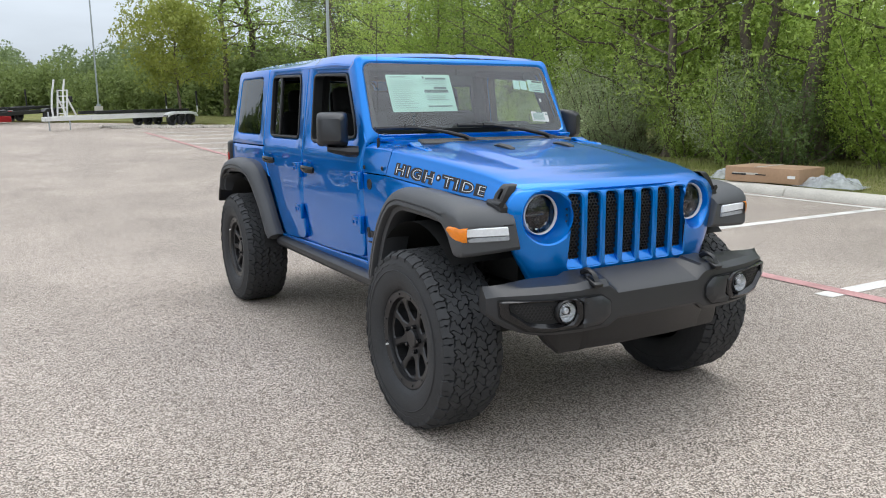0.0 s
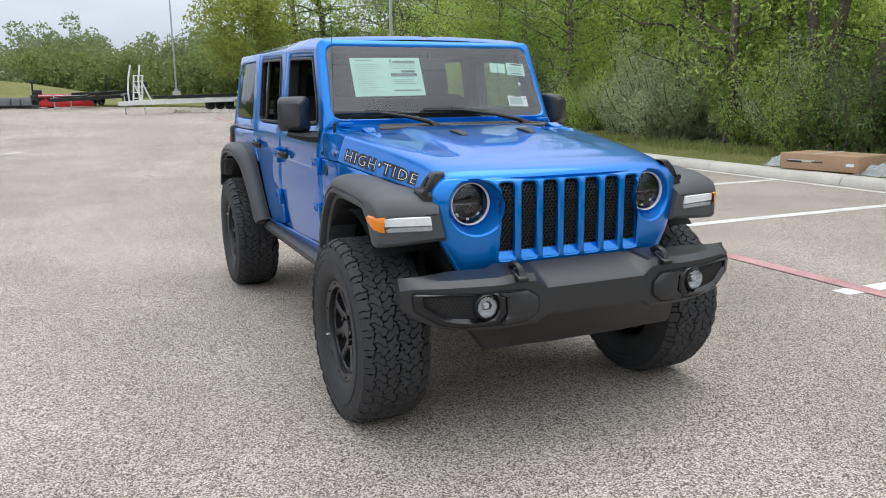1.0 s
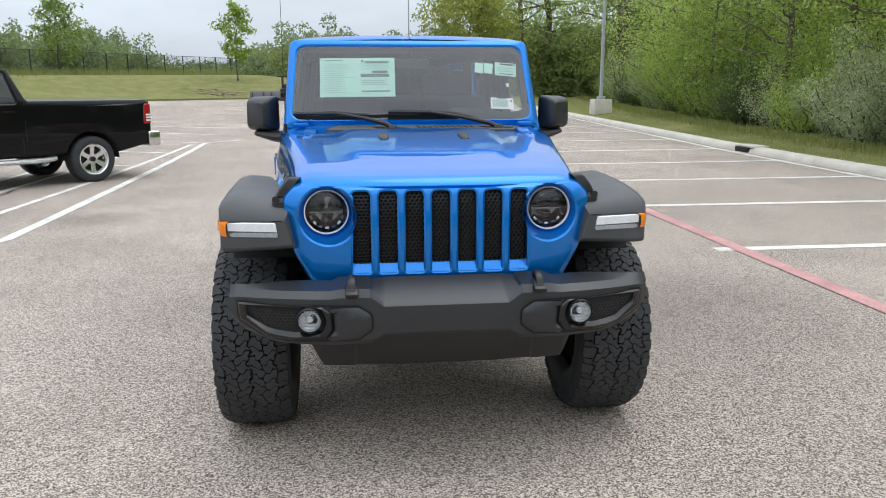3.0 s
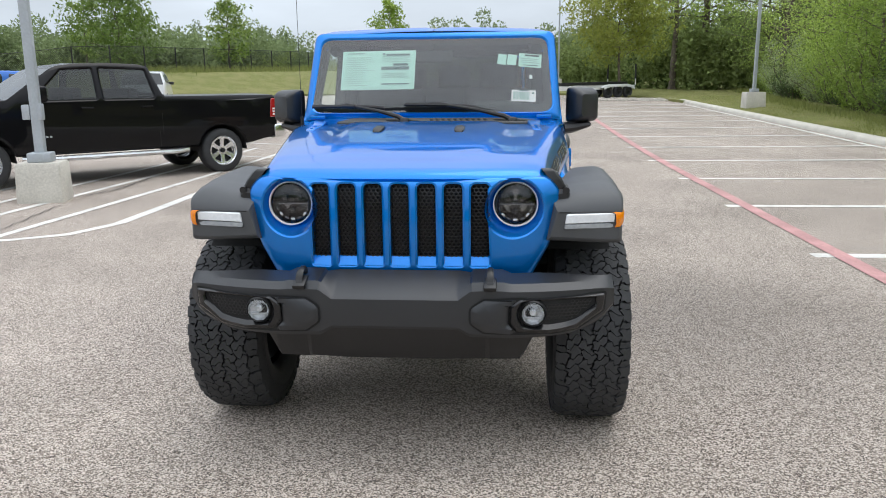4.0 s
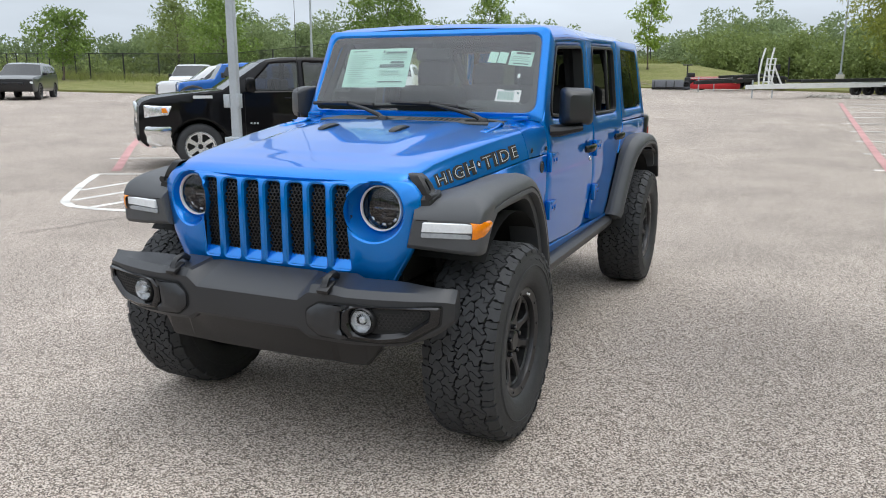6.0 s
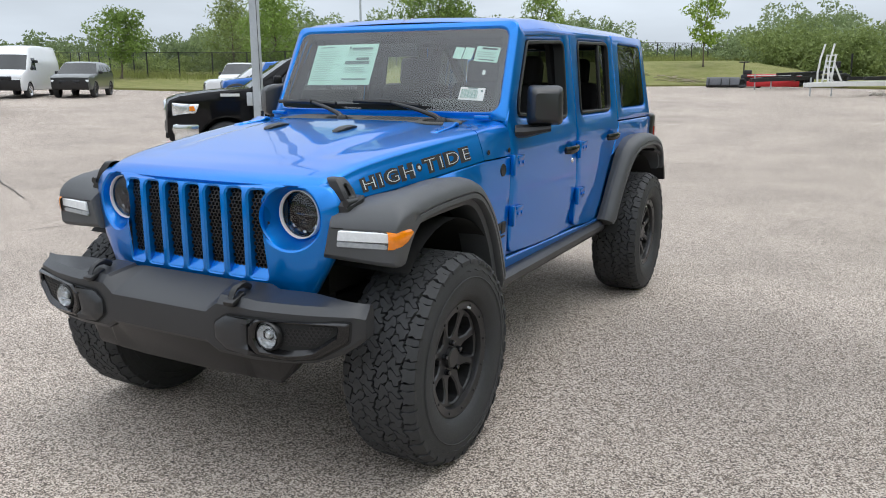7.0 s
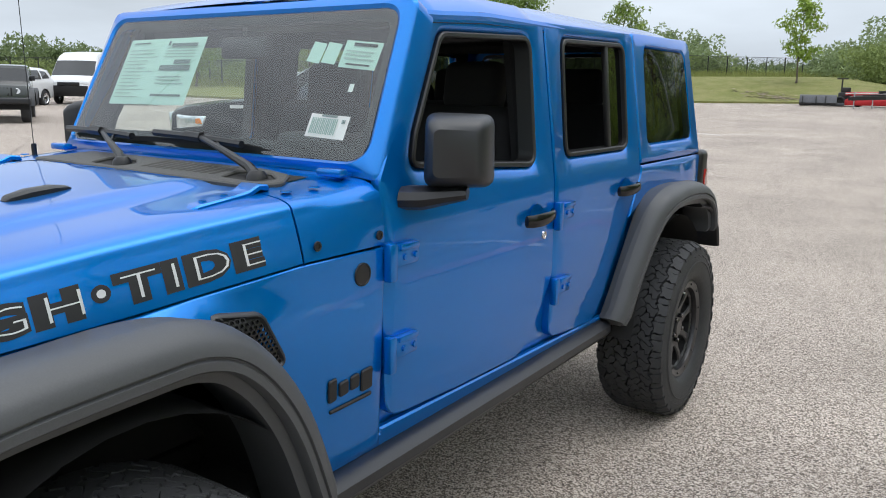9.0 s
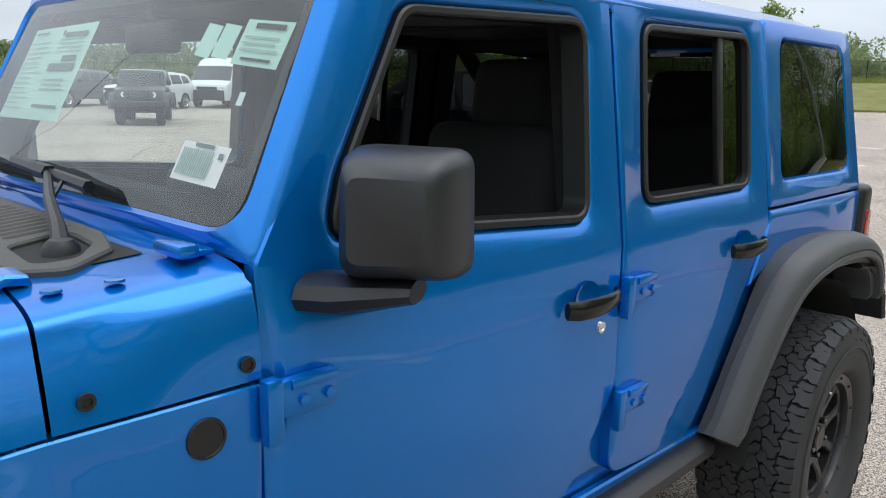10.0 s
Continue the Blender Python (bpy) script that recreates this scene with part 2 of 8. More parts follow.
M_CHROME = material("chrome", (0.78, 0.79, 0.80), 0.16, metal=1.0, vary=0.05)
M_ALLOY = material("polished_alloy", (0.74, 0.75, 0.76), 0.20, metal=0.85, vary=0.08)
M_STEEL = material("galvanised_steel", (0.42, 0.45, 0.48), 0.5, metal=0.35, vary=0.12, grain=30, patch=4)
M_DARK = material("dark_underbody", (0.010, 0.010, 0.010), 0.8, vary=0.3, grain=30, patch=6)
M_CLOTH = material("black_seat_cloth", (0.016, 0.016, 0.018), 0.9, vary=0.2, grain=250, bump=0.4, bump_scale=600)
M_DASH = material("dark_grey_dashboard", (0.028, 0.028, 0.03), 0.6, vary=0.12, grain=200, bump=0.3, bump_scale=500)
M_WSGLASS = glass("windshield_glass", (0.83, 0.935, 0.89), 0.93, 0.115)
M_TINT = glass("tinted_privacy_glass", (0.10, 0.11, 0.11), 1.0)
M_SUITE = glass("lightly_tinted_glass", (0.26, 0.29, 0.29), 1.0)
M_CLEAR = glass("clear_lens", (0.95, 0.96, 0.97), 0.97, 0.06)
M_FRIT = material("black_glass_border", (0.010, 0.011, 0.011), 0.6, vary=0.03, grain=8, spec=0.25)
M_AMBER = material("amber_lens", (0.82, 0.225, 0.002), 0.15, vary=0.15, grain=90, patch=20, coat=0.6)
M_DRL = material("white_lamp_lens", (0.80, 0.82, 0.84), 0.15, vary=0.08, grain=100, patch=30, coat=0.5)
M_LENS = material("grey_clear_lens", (0.34, 0.36, 0.38), 0.18, vary=0.2, grain=60, patch=20, coat=0.6)
M_HEADLAMP = material("bright_headlamp", (0.74, 0.76, 0.79), 0.16, metal=0.75, vary=0.35, grain=25, patch=12, coat=0.4)
M_FOG = material("pale_faceted_lens", (0.52, 0.54, 0.56), 0.22, metal=0.45, vary=0.3, grain=60, patch=40, coat=0.5)
M_TAIL = material("red_lamp_lens", (0.35, 0.012, 0.012), 0.15, vary=0.15, coat=0.6)
M_PAPER = material("pale_green_printed_paper", (0.55, 0.74, 0.66), 0.7, vary=0.05, grain=30)
M_LABEL = material("white_gloss_label", (0.98, 0.84, 0.87), 0.4, vary=0.03, grain=30)
M_PAPERW = material("white_paper", (0.80, 0.81, 0.80), 0.7, vary=0.04, grain=30)
M_INK = material("grey_print", (0.16, 0.2, 0.2), 0.8, vary=0.2, grain=150)
M_INK_SOFT = material("pale_grey_print", (0.36, 0.46, 0.43), 0.8, vary=0.1, grain=150)
M_SILVER = material("silver_decal", (0.72, 0.73, 0.74), 0.35, metal=0.3, vary=0.06)
M_DECAL = material("matt_black_decal", (0.015, 0.015, 0.016), 0.55, vary=0.2, grain=80)
M_BARK = material("grey_brown_bark", (0.135, 0.110, 0.085), 0.95, vary=0.45, grain=14, patch=2.5, bump=1.0, bump_scale=30)
M_BLACKPAINT = material("black_car_paint", (0.004, 0.004, 0.005), 0.5, vary=0.1, grain=200, coat=0.5, spec=0.05)
M_WHITEPAINT = material("white_car_paint", (0.72, 0.73, 0.74), 0.3, vary=0.04, grain=40, coat=0.8)
M_GREYPAINT = material("dark_grey_car_paint", (0.045, 0.052, 0.05), 0.3, vary=0.08, coat=1.0)
M_DARKGLASS = material("dark_window_glass", (0.012, 0.014, 0.015), 0.05, vary=0.1, spec=0.8)
M_REDPAINT = material("red_machine_paint", (0.46, 0.014, 0.018), 0.45, vary=0.2, grain=20, patch=2)
M_MACHINE = material("black_machine_paint", (0.016, 0.016, 0.017), 0.5, vary=0.3, grain=20, patch=3)
M_BUCKET = material("worn_grey_steel", (0.07, 0.072, 0.08), 0.5, metal=0.3, vary=0.3, grain=14, patch=2)
M_TRAILERW = material("white_trailer_paint", (0.74, 0.74, 0.73), 0.45, vary=0.12, grain=25, patch=2)
M_CARD = material("brown_cardboard", (0.40, 0.255, 0.155), 0.85, vary=0.12, grain=25, patch=3, bump=0.2)
M_FILM = material("crumpled_clear_film", (0.55, 0.58, 0.60), 0.25, vary=0.3, grain=14, patch=4, bump=0.6, bump_scale=25)
M_FILM.node_tree.nodes["Principled BSDF"].inputs["Alpha"].default_value = 0.55
M_WIRE = material("black_fence_wire", (0.02, 0.02, 0.02), 0.6, vary=0.2)
M_GRAVEL = material("pale_gravel", (0.52, 0.48, 0.43), 0.95, vary=0.35, grain=14, patch=3, bump=1.0, bump_scale=14, island=0.5)
M_DIRT = material("bare_soil", (0.30, 0.25, 0.17), 0.95, vary=0.35, grain=8, patch=1, bump=1.0, bump_scale=8)
L_WOOD = leaf_material("woodland_leaves", (0.085, 0.150, 0.028), (0.58, 0.72, 0.19))
L_BRIGHT = leaf_material("spring_and_sunlit_leaves", (0.13, 0.215, 0.03), (0.52, 0.66, 0.14))
L_SILVER = leaf_material("silvery_shrub_leaves", (0.16, 0.21, 0.09), (0.68, 0.76, 0.46))
L_MID = leaf_material("full_green_leaves", (0.075, 0.125, 0.03), (0.26, 0.37, 0.085))
L_OLIVE = leaf_material("yellowing_leaves", (0.125, 0.155, 0.03), (0.37, 0.41, 0.085))
L_DARK = leaf_material("dark_leaves", (0.05, 0.09, 0.03), (0.20, 0.27, 0.09))
L_GRASS = leaf_material("grass_blades", (0.12, 0.15, 0.035), (0.36, 0.38, 0.13), 0.7)
# far leaf tones: distance haze is put into their lighter, greyer colour
L_FARSCRUB = leaf_material("hazy_scrub_leaves", (0.105, 0.145, 0.045), (0.33, 0.40, 0.14), 0.7)
L_FAR = leaf_material("hazy_distant_leaves", (0.10, 0.145, 0.068), (0.31, 0.38, 0.18), 0.7)


# ---- mesh helpers ----
def part(name, bm, mat, parent=None, label="", smooth=35, shadow=True, m=None):
    """Links a bmesh as one mesh object under a thing or a part."""
    mesh = bpy.data.meshes.new(name)
    bmesh.ops.recalc_face_normals(bm, faces=bm.faces)
    bm.to_mesh(mesh)
    bm.free()
    if smooth:
        mesh.polygons.foreach_set("use_smooth", [True] * len(mesh.polygons))
        mesh.set_sharp_from_angle(angle=radians(smooth))
    return link(name, mesh, mat, parent, label, shadow, m)


def link(name, mesh, mat, parent=None, label="", shadow=True, m=None):
    if mat and not mesh.materials:
        mesh.materials.append(mat)
    ob = new(name, mesh)
    if parent:
        ob.parent = parent
    if label:
        ob["label"] = label
    if m is not None:
        ob.matrix_basis = m
    ob.visible_shadow = shadow
    return ob


def thing(name, m, label, category, group="", kind=""):
    ob = new(name)
    ob.matrix_basis = m
    ob.empty_display_size = 0.2
    return tagged(ob, label, category, group, kind)


def box(bm, size, at, bevel=0.0, seg=2, turn=None):
    m = Matrix.Translation(at) @ (turn.to_4x4() if turn else Matrix()) @ Matrix.Diagonal((*size, 1))
    g = bmesh.ops.create_cube(bm, size=1.0, matrix=m)
    if bevel:
        edges = list({e for v in g["verts"] for e in v.link_edges})
        bmesh.ops.bevel(bm, geom=edges, offset=bevel, segments=seg, affect="EDGES", profile=0.5)


def rings(bm, rows, closed=True, caps=False):
    """A skin over rows of points, each row a ring (closed) or a strip."""
    vs = [[bm.verts.new(p) for p in row] for row in rows]
    n = len(vs[0])
    for a, b in zip(vs, vs[1:]):
        for i in range(n if closed else n - 1):
            j = (i + 1) % n
            bm.faces.new((a[i], a[j], b[j], b[i]))
    if caps:
        bm.faces.new(vs[0])
        bm.faces.new(vs[-1])
    return vs


def tube(bm, pts, r, n=8, r2=None, caps=True):
    pts = [Vector(p) for p in pts]
    rows = []
    for i, p in enumerate(pts):
        d = (pts[min(i + 1, len(pts) - 1)] - pts[max(i - 1, 0)]).normalized()
        a = d.cross(Vector((0, 0, 1)) if abs(d.z) < 0.95 else Vector((1, 0, 0))).normalized()
        b = d.cross(a)
        k = r if r2 is None else r + (r2 - r) * i / (len(pts) - 1)
        rows.append([p + (a * math.cos(t) + b * math.sin(t)) * k for t in [2 * math.pi * j / n for j in range(n)]])
    rings(bm, rows, True, caps)


def revolve(bm, prof, n=48, axis="x", at=(0, 0, 0), a0=0.0, a1=2 * math.pi):
    """A profile of (along, radius) turned about an axis."""
    rows, full = [], abs(a1 - a0 - 2 * math.pi) < 1e-6
    at = Vector(at)
    for i in range(n if full else n + 1):
        t = a0 + (a1 - a0) * i / n
        c, s = math.cos(t), math.sin(t)
        if axis == "x":
            rows.append([at + Vector((x, r * c, r * s)) for x, r in prof])
        elif axis == "y":
            rows.append([at + Vector((r * c, x, r * s)) for x, r in prof])
        else:
            rows.append([at + Vector((r * c, r * s, x)) for x, r in prof])
    if full:
        rows.append(rows[0])
    vs = [[bm.verts.new(p) for p in row] for row in rows[:-1 if full else None]]
    m = len(vs)
    for i in range(m if full else m - 1):
        a, b = vs[i], vs[(i + 1) % m]
        for j in range(len(prof) - 1):
            q = [a[j], a[j + 1], b[j + 1], b[j]]
            bm.faces.new(q)
    bmesh.ops.remove_doubles(bm, verts=bm.verts, dist=1e-5)


def rounded(pts, seg=5):
    """A closed outline from corners (x, y, radius)."""
    out, n = [], len(pts)
    for i in range(n):
        p = Vector(pts[i][:2])
        r = pts[i][2] if len(pts[i]) > 2 else 0.0
        if r <= 0:
            out.append(tuple(p))
            continue
        a, b = Vector(pts[i - 1][:2]) - p, Vector(pts[(i + 1) % n][:2]) - p
        ang = a.angle(b)
        cut = min(r / math.tan(ang / 2), a.length * 0.48, b.length * 0.48)
        s, e = p + a.normalized() * cut, p + b.normalized() * cut
        for k in range(seg + 1):
            t = k / seg
            out.append(tuple(s * (1 - t) ** 2 + p * 2 * t * (1 - t) + e * t * t))
    return out


def inside(p, poly):
    x, y, hit = p[0], p[1], False
    for i in range(len(poly)):
        (x1, y1), (x2, y2) = poly[i - 1], poly[i]
        if (y1 > y) != (y2 > y) and x < (x2 - x1) * (y - y1) / (y2 - y1) + x1:
            hit = not hit
    return hit


def area(poly):
    return sum(poly[i - 1][0] * poly[i][1] - poly[i][0] * poly[i - 1][1] for i in range(len(poly))) / 2


def inset(poly, d):
    """The outline moved inwards by d (outwards when negative)."""
    out, n, s = [], len(poly), 1 if area(poly) > 0 else -1
    for i in range(n):
        p, a, b = Vector(poly[i]), Vector(poly[i - 1]), Vector(poly[(i + 1) % n])
        e1, e2 = (p - a), (b - p)
        if e1.length < 1e-7 or e2.length < 1e-7:
            out.append(tuple(p))
            continue
        e1.normalize(), e2.normalize()
        n1, n2 = Vector((-e1.y, e1.x)) * s, Vector((-e2.y, e2.x)) * s
        k = n1 + n2
        k = k / max(0.35, k.length_squared / 2)
        out.append(tuple(p + k * d))
    return out


def panel(bm, outline, holes, f, step=0.07, lip=0.006, drop=0.005, thick=0.03, hole_thick=None, back=False, roll=0.0):
    """A sheet with rolled edges and openings; f(a, b, depth) gives the place."""
    verts, edges, depth = [], [], []

    def loop(pts, d):
        k = len(verts)
        verts.extend(Vector(p) for p in pts)
        depth.extend([d] * len(pts))
        edges.extend((k + i, k + (i + 1) % len(pts)) for i in range(len(pts)))

    loop(outline, drop)
    if lip:
        loop(inset(outline, lip), 0.0)
    for h in holes:
        loop(h, drop + roll * 0.6)
        if roll:
            loop(inset(h, -roll * 0.35), drop + roll * 0.14)
            loop(inset(h, -roll), 0.0)
        elif lip:
            loop(inset(h, -lip), 0.0)
    core, keep = inset(outline, lip + step * 0.3), [inset(h, -max(lip, roll) - step * 0.3) for h in holes]
    xs, ys = [p[0] for p in outline], [p[1] for p in outline]
    x = min(xs) + step * 0.5
    while x < max(xs):
        y = min(ys) + step * 0.5
        while y < max(ys):
            if inside((x, y), core) and not any(inside((x, y), h) for h in keep):
                verts.append(Vector((x, y)))
                depth.append(0.0)
            y += step
        x += step
    vo, eo, fo, ov, _, _ = geometry.delaunay_2d_cdt(verts, edges, [], 0, 1e-6, True)
    dep = [depth[o[0]] if o else 0.0 for o in ov]
    bv = [bm.verts.new(f(p[0], p[1], d)) for p, d in zip(vo, dep)]
    used = set()
    for t in fo:
        c = sum((vo[i] for i in t), Vector((0, 0))) / len(t)
        if inside(c, outline) and not any(inside(c, h) for h in holes):
            bm.faces.new([bv[i] for i in t])
            used.update(t)
    for i, v in enumerate(bv):
        if i not in used:
            bm.verts.remove(v)
    for k, (lp, th) in enumerate([(outline, thick)] + [(h, hole_thick or thick) for h in holes]):
        if th:
            edge = drop + (roll * 0.6 if k else 0.0)
            rings(bm, [[f(p[0], p[1], edge) for p in lp], [f(p[0], p[1], th) for p in lp]], True)
    bmesh.ops.remove_doubles(bm, verts=bm.verts, dist=2e-5)
    if back:
        mids = [bm.verts.new(f(p[0], p[1], thick)) for p in outline]
        bm.faces.new(mids)


def lerp(a, b, t):
    return a + (b - a) * t


def table(x, xs, ys):
    return float(np.interp(x, xs, ys))


def smoothstep(a, b, x):
    t = min(1, max(0, (x - a) / (b - a)))
    return t * t * (3 - 2 * t)


def bars(bm, rects, f):
    """Printed bars: rectangles (a0, b0, a1, b1) set on a surface."""
    for a0, b0, a1, b1 in rects:
        bm.faces.new([bm.verts.new(f(a, b, -0.0006)) for a, b in ((a0, b0), (a1, b0), (a1, b1), (a0, b1))])


def honeycomb(bm, outline, cell, wire, f, deep=0.006):
    """An open mesh of hexagons inside an outline."""
    xs, ys = [p[0] for p in outline], [p[1] for p in outline]
    dx, dy = cell, cell * 0.75
    j, y = 0, min(ys)
    while y < max(ys) + dy:
        x = min(xs) + (dx / 2 if j % 2 else 0)
        while x < max(xs) + dx:
            if inside((x, y), outline):
                o, i_, b = [], [], []
                for k in range(6):
                    t = math.pi / 6 + k * math.pi / 3
                    c, s = math.cos(t) * cell / 1.732, math.sin(t) * cell / 1.732 * 0.87
                    q = 1 - wire * 2 / cell
                    o.append(bm.verts.new(f(x + c, y + s, 0)))
                    i_.append(bm.verts.new(f(x + c * q, y + s * q, 0)))
                    b.append(bm.verts.new(f(x + c * q, y + s * q, deep)))
                for k in range(6):
                    k2 = (k + 1) % 6
                    bm.faces.new((o[k], o[k2], i_[k2], i_[k]))
                    bm.faces.new((i_[k], i_[k2], b[k2], b[k]))
            x += dx
        y += dy
        j += 1


def islands(bm):
    """One bmesh for each connected piece."""
    left, out = set(bm.faces), []
    while left:
        group, todo = set(), [left.pop()]
        while todo:
            f = todo.pop()
            group.add(f)
            near = {g for e in f.edges for g in e.link_faces} & left
            left -= near
            todo.extend(near)
        one, at = bmesh.new(), {}
        for f in group:
            for v in f.verts:
                if v not in at:
                    at[v] = one.verts.new(v.co)
            one.faces.new([at[v] for v in f.verts])
        out.append(one)
    bm.free()
    return out


def lettering(text, size, spread=0.0, spacing=1.0):
    """Flat letters as a bmesh in x (along) and y (up), and their width."""
    cu = bpy.data.curves.new("letters", "FONT")
    cu.body, cu.size, cu.offset, cu.space_character, cu.resolution_u = text, size, spread, spacing, 3
    ob = bpy.data.objects.new("letters", cu)
    scene.collection.objects.link(ob)
    dg = bpy.context.evaluated_depsgraph_get()
    mesh = bpy.data.meshes.new_from_object(ob.evaluated_get(dg))
    bpy.data.objects.remove(ob)
    bpy.data.curves.remove(cu)
    bm = bmesh.new()
    bm.from_mesh(mesh)
    bpy.data.meshes.remove(mesh)
    w = max((v.co.x for v in bm.verts), default=1.0)
    return bm, w


# ---- ground ----
CX, CY = 3.5, 1.0
CURB_X = 11.86
EDGE = [(11.98, -45), (11.98, 6.0), (11.98, 30.0), (11.98, 40.0), (11.0, 47.0), (6.0, 54.0), (0.0, 58.0), (-6.0, 58.0), (-12.0, 54.0), (-20.0, 42.0), (-27.0, 35.0), (-36.0, 34.0), (-60.0, 42.0), (-85.0, 30.0), (-85.0, -45.0)]


def rise(x, y):
    """The lot is level by the car and climbs gently further out."""
    r = math.hypot(x - CX, y - CY)
    return 0.022 * (r - 16.5) if r > 21 else 0.022 * max(0.0, r - 12) ** 2 / 18


def lot_radius(a):
    c, s = math.cos(a), math.sin(a)
    best = 1e9
    for i in range(len(EDGE)):
        (x1, y1), (x2, y2) = EDGE[i - 1], EDGE[i]
        dx, dy = x2 - x1, y2 - y1
        det = -c * dy + s * dx
        if abs(det) < 1e-9:
            continue
        qx, qy = x1 - CX, y1 - CY
        r = (-qx * dy + qy * dx) / det
        k = (c * qy - s * qx) / det
        if r > 0 and -1e-6 <= k <= 1 + 1e-6:
            best = min(best, r)
    return best


def beyond(a, d):
    """The height of the grass over the lot's level, d metres past its edge in direction a."""
    deg = math.degrees(a) % 360
    woods = smoothstep(98, 89, deg) if deg < 180 else smoothstep(285, 300, deg)
    high = lerp(0.25, 1.0, smoothstep(131, 118, deg)) if deg > 60 else 1.0
    berm = 0.12 + 1.5 * high * smoothstep(0.5, 11, d) - 1.2 * high * smoothstep(32, 80, d)
    flat = 0.13 + 0.10 * smoothstep(1, 6, d)
    return lerp(berm, flat, woods)


def ground_z(x, y):
    a = math.atan2(y - CY, x - CX)
    r = math.hypot(x - CX, y - CY)
    d = r - lot_radius(a)
    return rise(x, y) if d <= 0 else min(rise(x, y), 1.6) + beyond(a, d)


angles = sorted({i * 2 * math.pi / 240 for i in range(240)} | {math.atan2(y - CY, x - CX) % (2 * math.pi) for x, y in EDGE})
bm = bmesh.new()
middle = bm.verts.new((CX, CY, rise(CX, CY)))
steps = [0.02, 0.05, 0.1, 0.14, 0.18, 0.22, 0.26, 0.30, 0.34, 0.38, 0.42, 0.46, 0.5, 0.56, 0.62, 0.69, 0.75, 0.82, 0.88, 0.94, 1.0]
rows = []
for a in angles:
    R = lot_radius(a)
    rows.append([bm.verts.new((CX + R * k * math.cos(a), CY + R * k * math.sin(a), rise(CX + R * k * math.cos(a), CY + R * k * math.sin(a)))) for k in steps])
for i in range(len(rows)):
    p, q = rows[i], rows[(i + 1) % len(rows)]
    bm.faces.new((middle, p[0], q[0]))
    for j in range(len(steps) - 1):
        bm.faces.new((p[j], p[j + 1], q[j + 1], q[j]))
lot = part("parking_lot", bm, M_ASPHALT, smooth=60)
tagged(lot, "worn pale speckled asphalt of an open parking lot", "pavement", kind="structure")

bm = bmesh.new()
outs = [-0.02, 0.0, 0.3, 0.8, 1.5, 2.5, 4, 6, 8, 10, 12, 16, 22, 30, 45, 70, 110, 180, 400, 900, 2500]
rows = []
for a in angles:
    R = lot_radius(a)
    row = []
    for k, d in enumerate(outs):
        x, y = CX + (R + d) * math.cos(a), CY + (R + d) * math.sin(a)
        z = min(rise(x, y), 1.6) + beyond(a, max(d, 0)) + 0.03 * noise.noise(Vector((x * 0.5, y * 0.5, 0))) * min(1, max(d, 0))
        row.append(bm.verts.new((x, y, z if k else rise(x, y) - 0.2)))
    rows.append(row)
for i in range(len(rows)):
    p, q = rows[i], rows[(i + 1) % len(rows)]
    for j in range(len(outs) - 1):
        bm.faces.new((p[j], p[j + 1], q[j + 1], q[j]))
ground = part("ground", bm, M_GRASS, smooth=60)
tagged(ground, "mown grass bank and rough grass round the parking lot", "grass", kind="structure")


def strip(bm, pts, width, lift=0.004):
    """A painted band along a line of points on the lot."""
    pts = [Vector(p) for p in pts]
    fine = [pts[0]]
    for a, b in zip(pts, pts[1:]):
        n = max(1, int((b - a).length / 1.0))
        fine.extend(a.lerp(b, (i + 1) / n) for i in range(n))
    vs = []
    for i, p in enumerate(fine):
        d = (fine[min(i + 1, len(fine) - 1)] - fine[max(i - 1, 0)]).normalized()
        o = Vector((-d.y, d.x)) * width / 2
        up = lift + 0.0005 * max(0.0, (p - Vector((CX, CY))).length - 8)
        vs.append([bm.verts.new((*(p + o), rise(*(p + o)) + up)), bm.verts.new((*(p - o), rise(*(p - o)) + up))])
    for a, b in zip(vs, vs[1:]):
        bm.faces.new((a[0], a[1], b[1], b[0]))


def painted(name, pts, width, mat, label, group, lift=0.004):
    bm = bmesh.new()
    strip(bm, pts, width, lift)
    return tagged(part(name, bm, mat, smooth=0), label, "road marking", group, "structure")


for k in range(-3, 13):
    y = 4.17 + 2.92 * k
    painted("parking_line", [(6.02, y), (11.60, y + 0.02)], 0.16, M_LINE, "white painted stall line on worn asphalt", "stall lines by the curb")
painted("parking_line", [(11.62, -20), (11.58, 39)], 0.12, M_LINE, "long white line painted along the curb", "stall lines by the curb")
painted("fire_lane_line", [(6.28, -25), (6.27, 10), (6.25, 40)], 0.16, M_RED, "faded red line painted across the stall ends", "red lines", 0.007)

# painted island by the pickup, with slanting bars
painted("parking_line", [(-1.21, 8.45), (-1.42, 7.75), (-1.87, 7.42), (-2.5, 7.24), (-3.0, 7.18), (-3.4, 7.22), (-3.75, 7.42), (-4.0, 7.68), (-4.9, 8.68), (-5.75, 9.72)], 0.12, M_LINE, "white outline of a painted traffic island", "island paint")
painted("parking_line", [(-5.75, 9.72), (-4.6, 10.3)], 0.11, M_LINE, "white outline of a painted traffic island", "island paint")
for a, b in [((-4.42, 8.25), (-4.60, 13.0)), ((-3.74, 7.55), (-3.68, 16.0)), ((-3.06, 7.25), (-2.95, 18.6)), ((-2.12, 7.30), (-1.95, 21.6))]:
    painted("parking_line", [a, b], 0.11, M_LINE, "white bar of a hatched traffic island", "island paint")
painted("parking_line", [(-1.21, 8.45), (-1.26, 10.0), (-1.42, 13.9), (-1.66, 22.1)], 0.14, M_LINE, "long white edge line of a painted traffic island", "island paint")
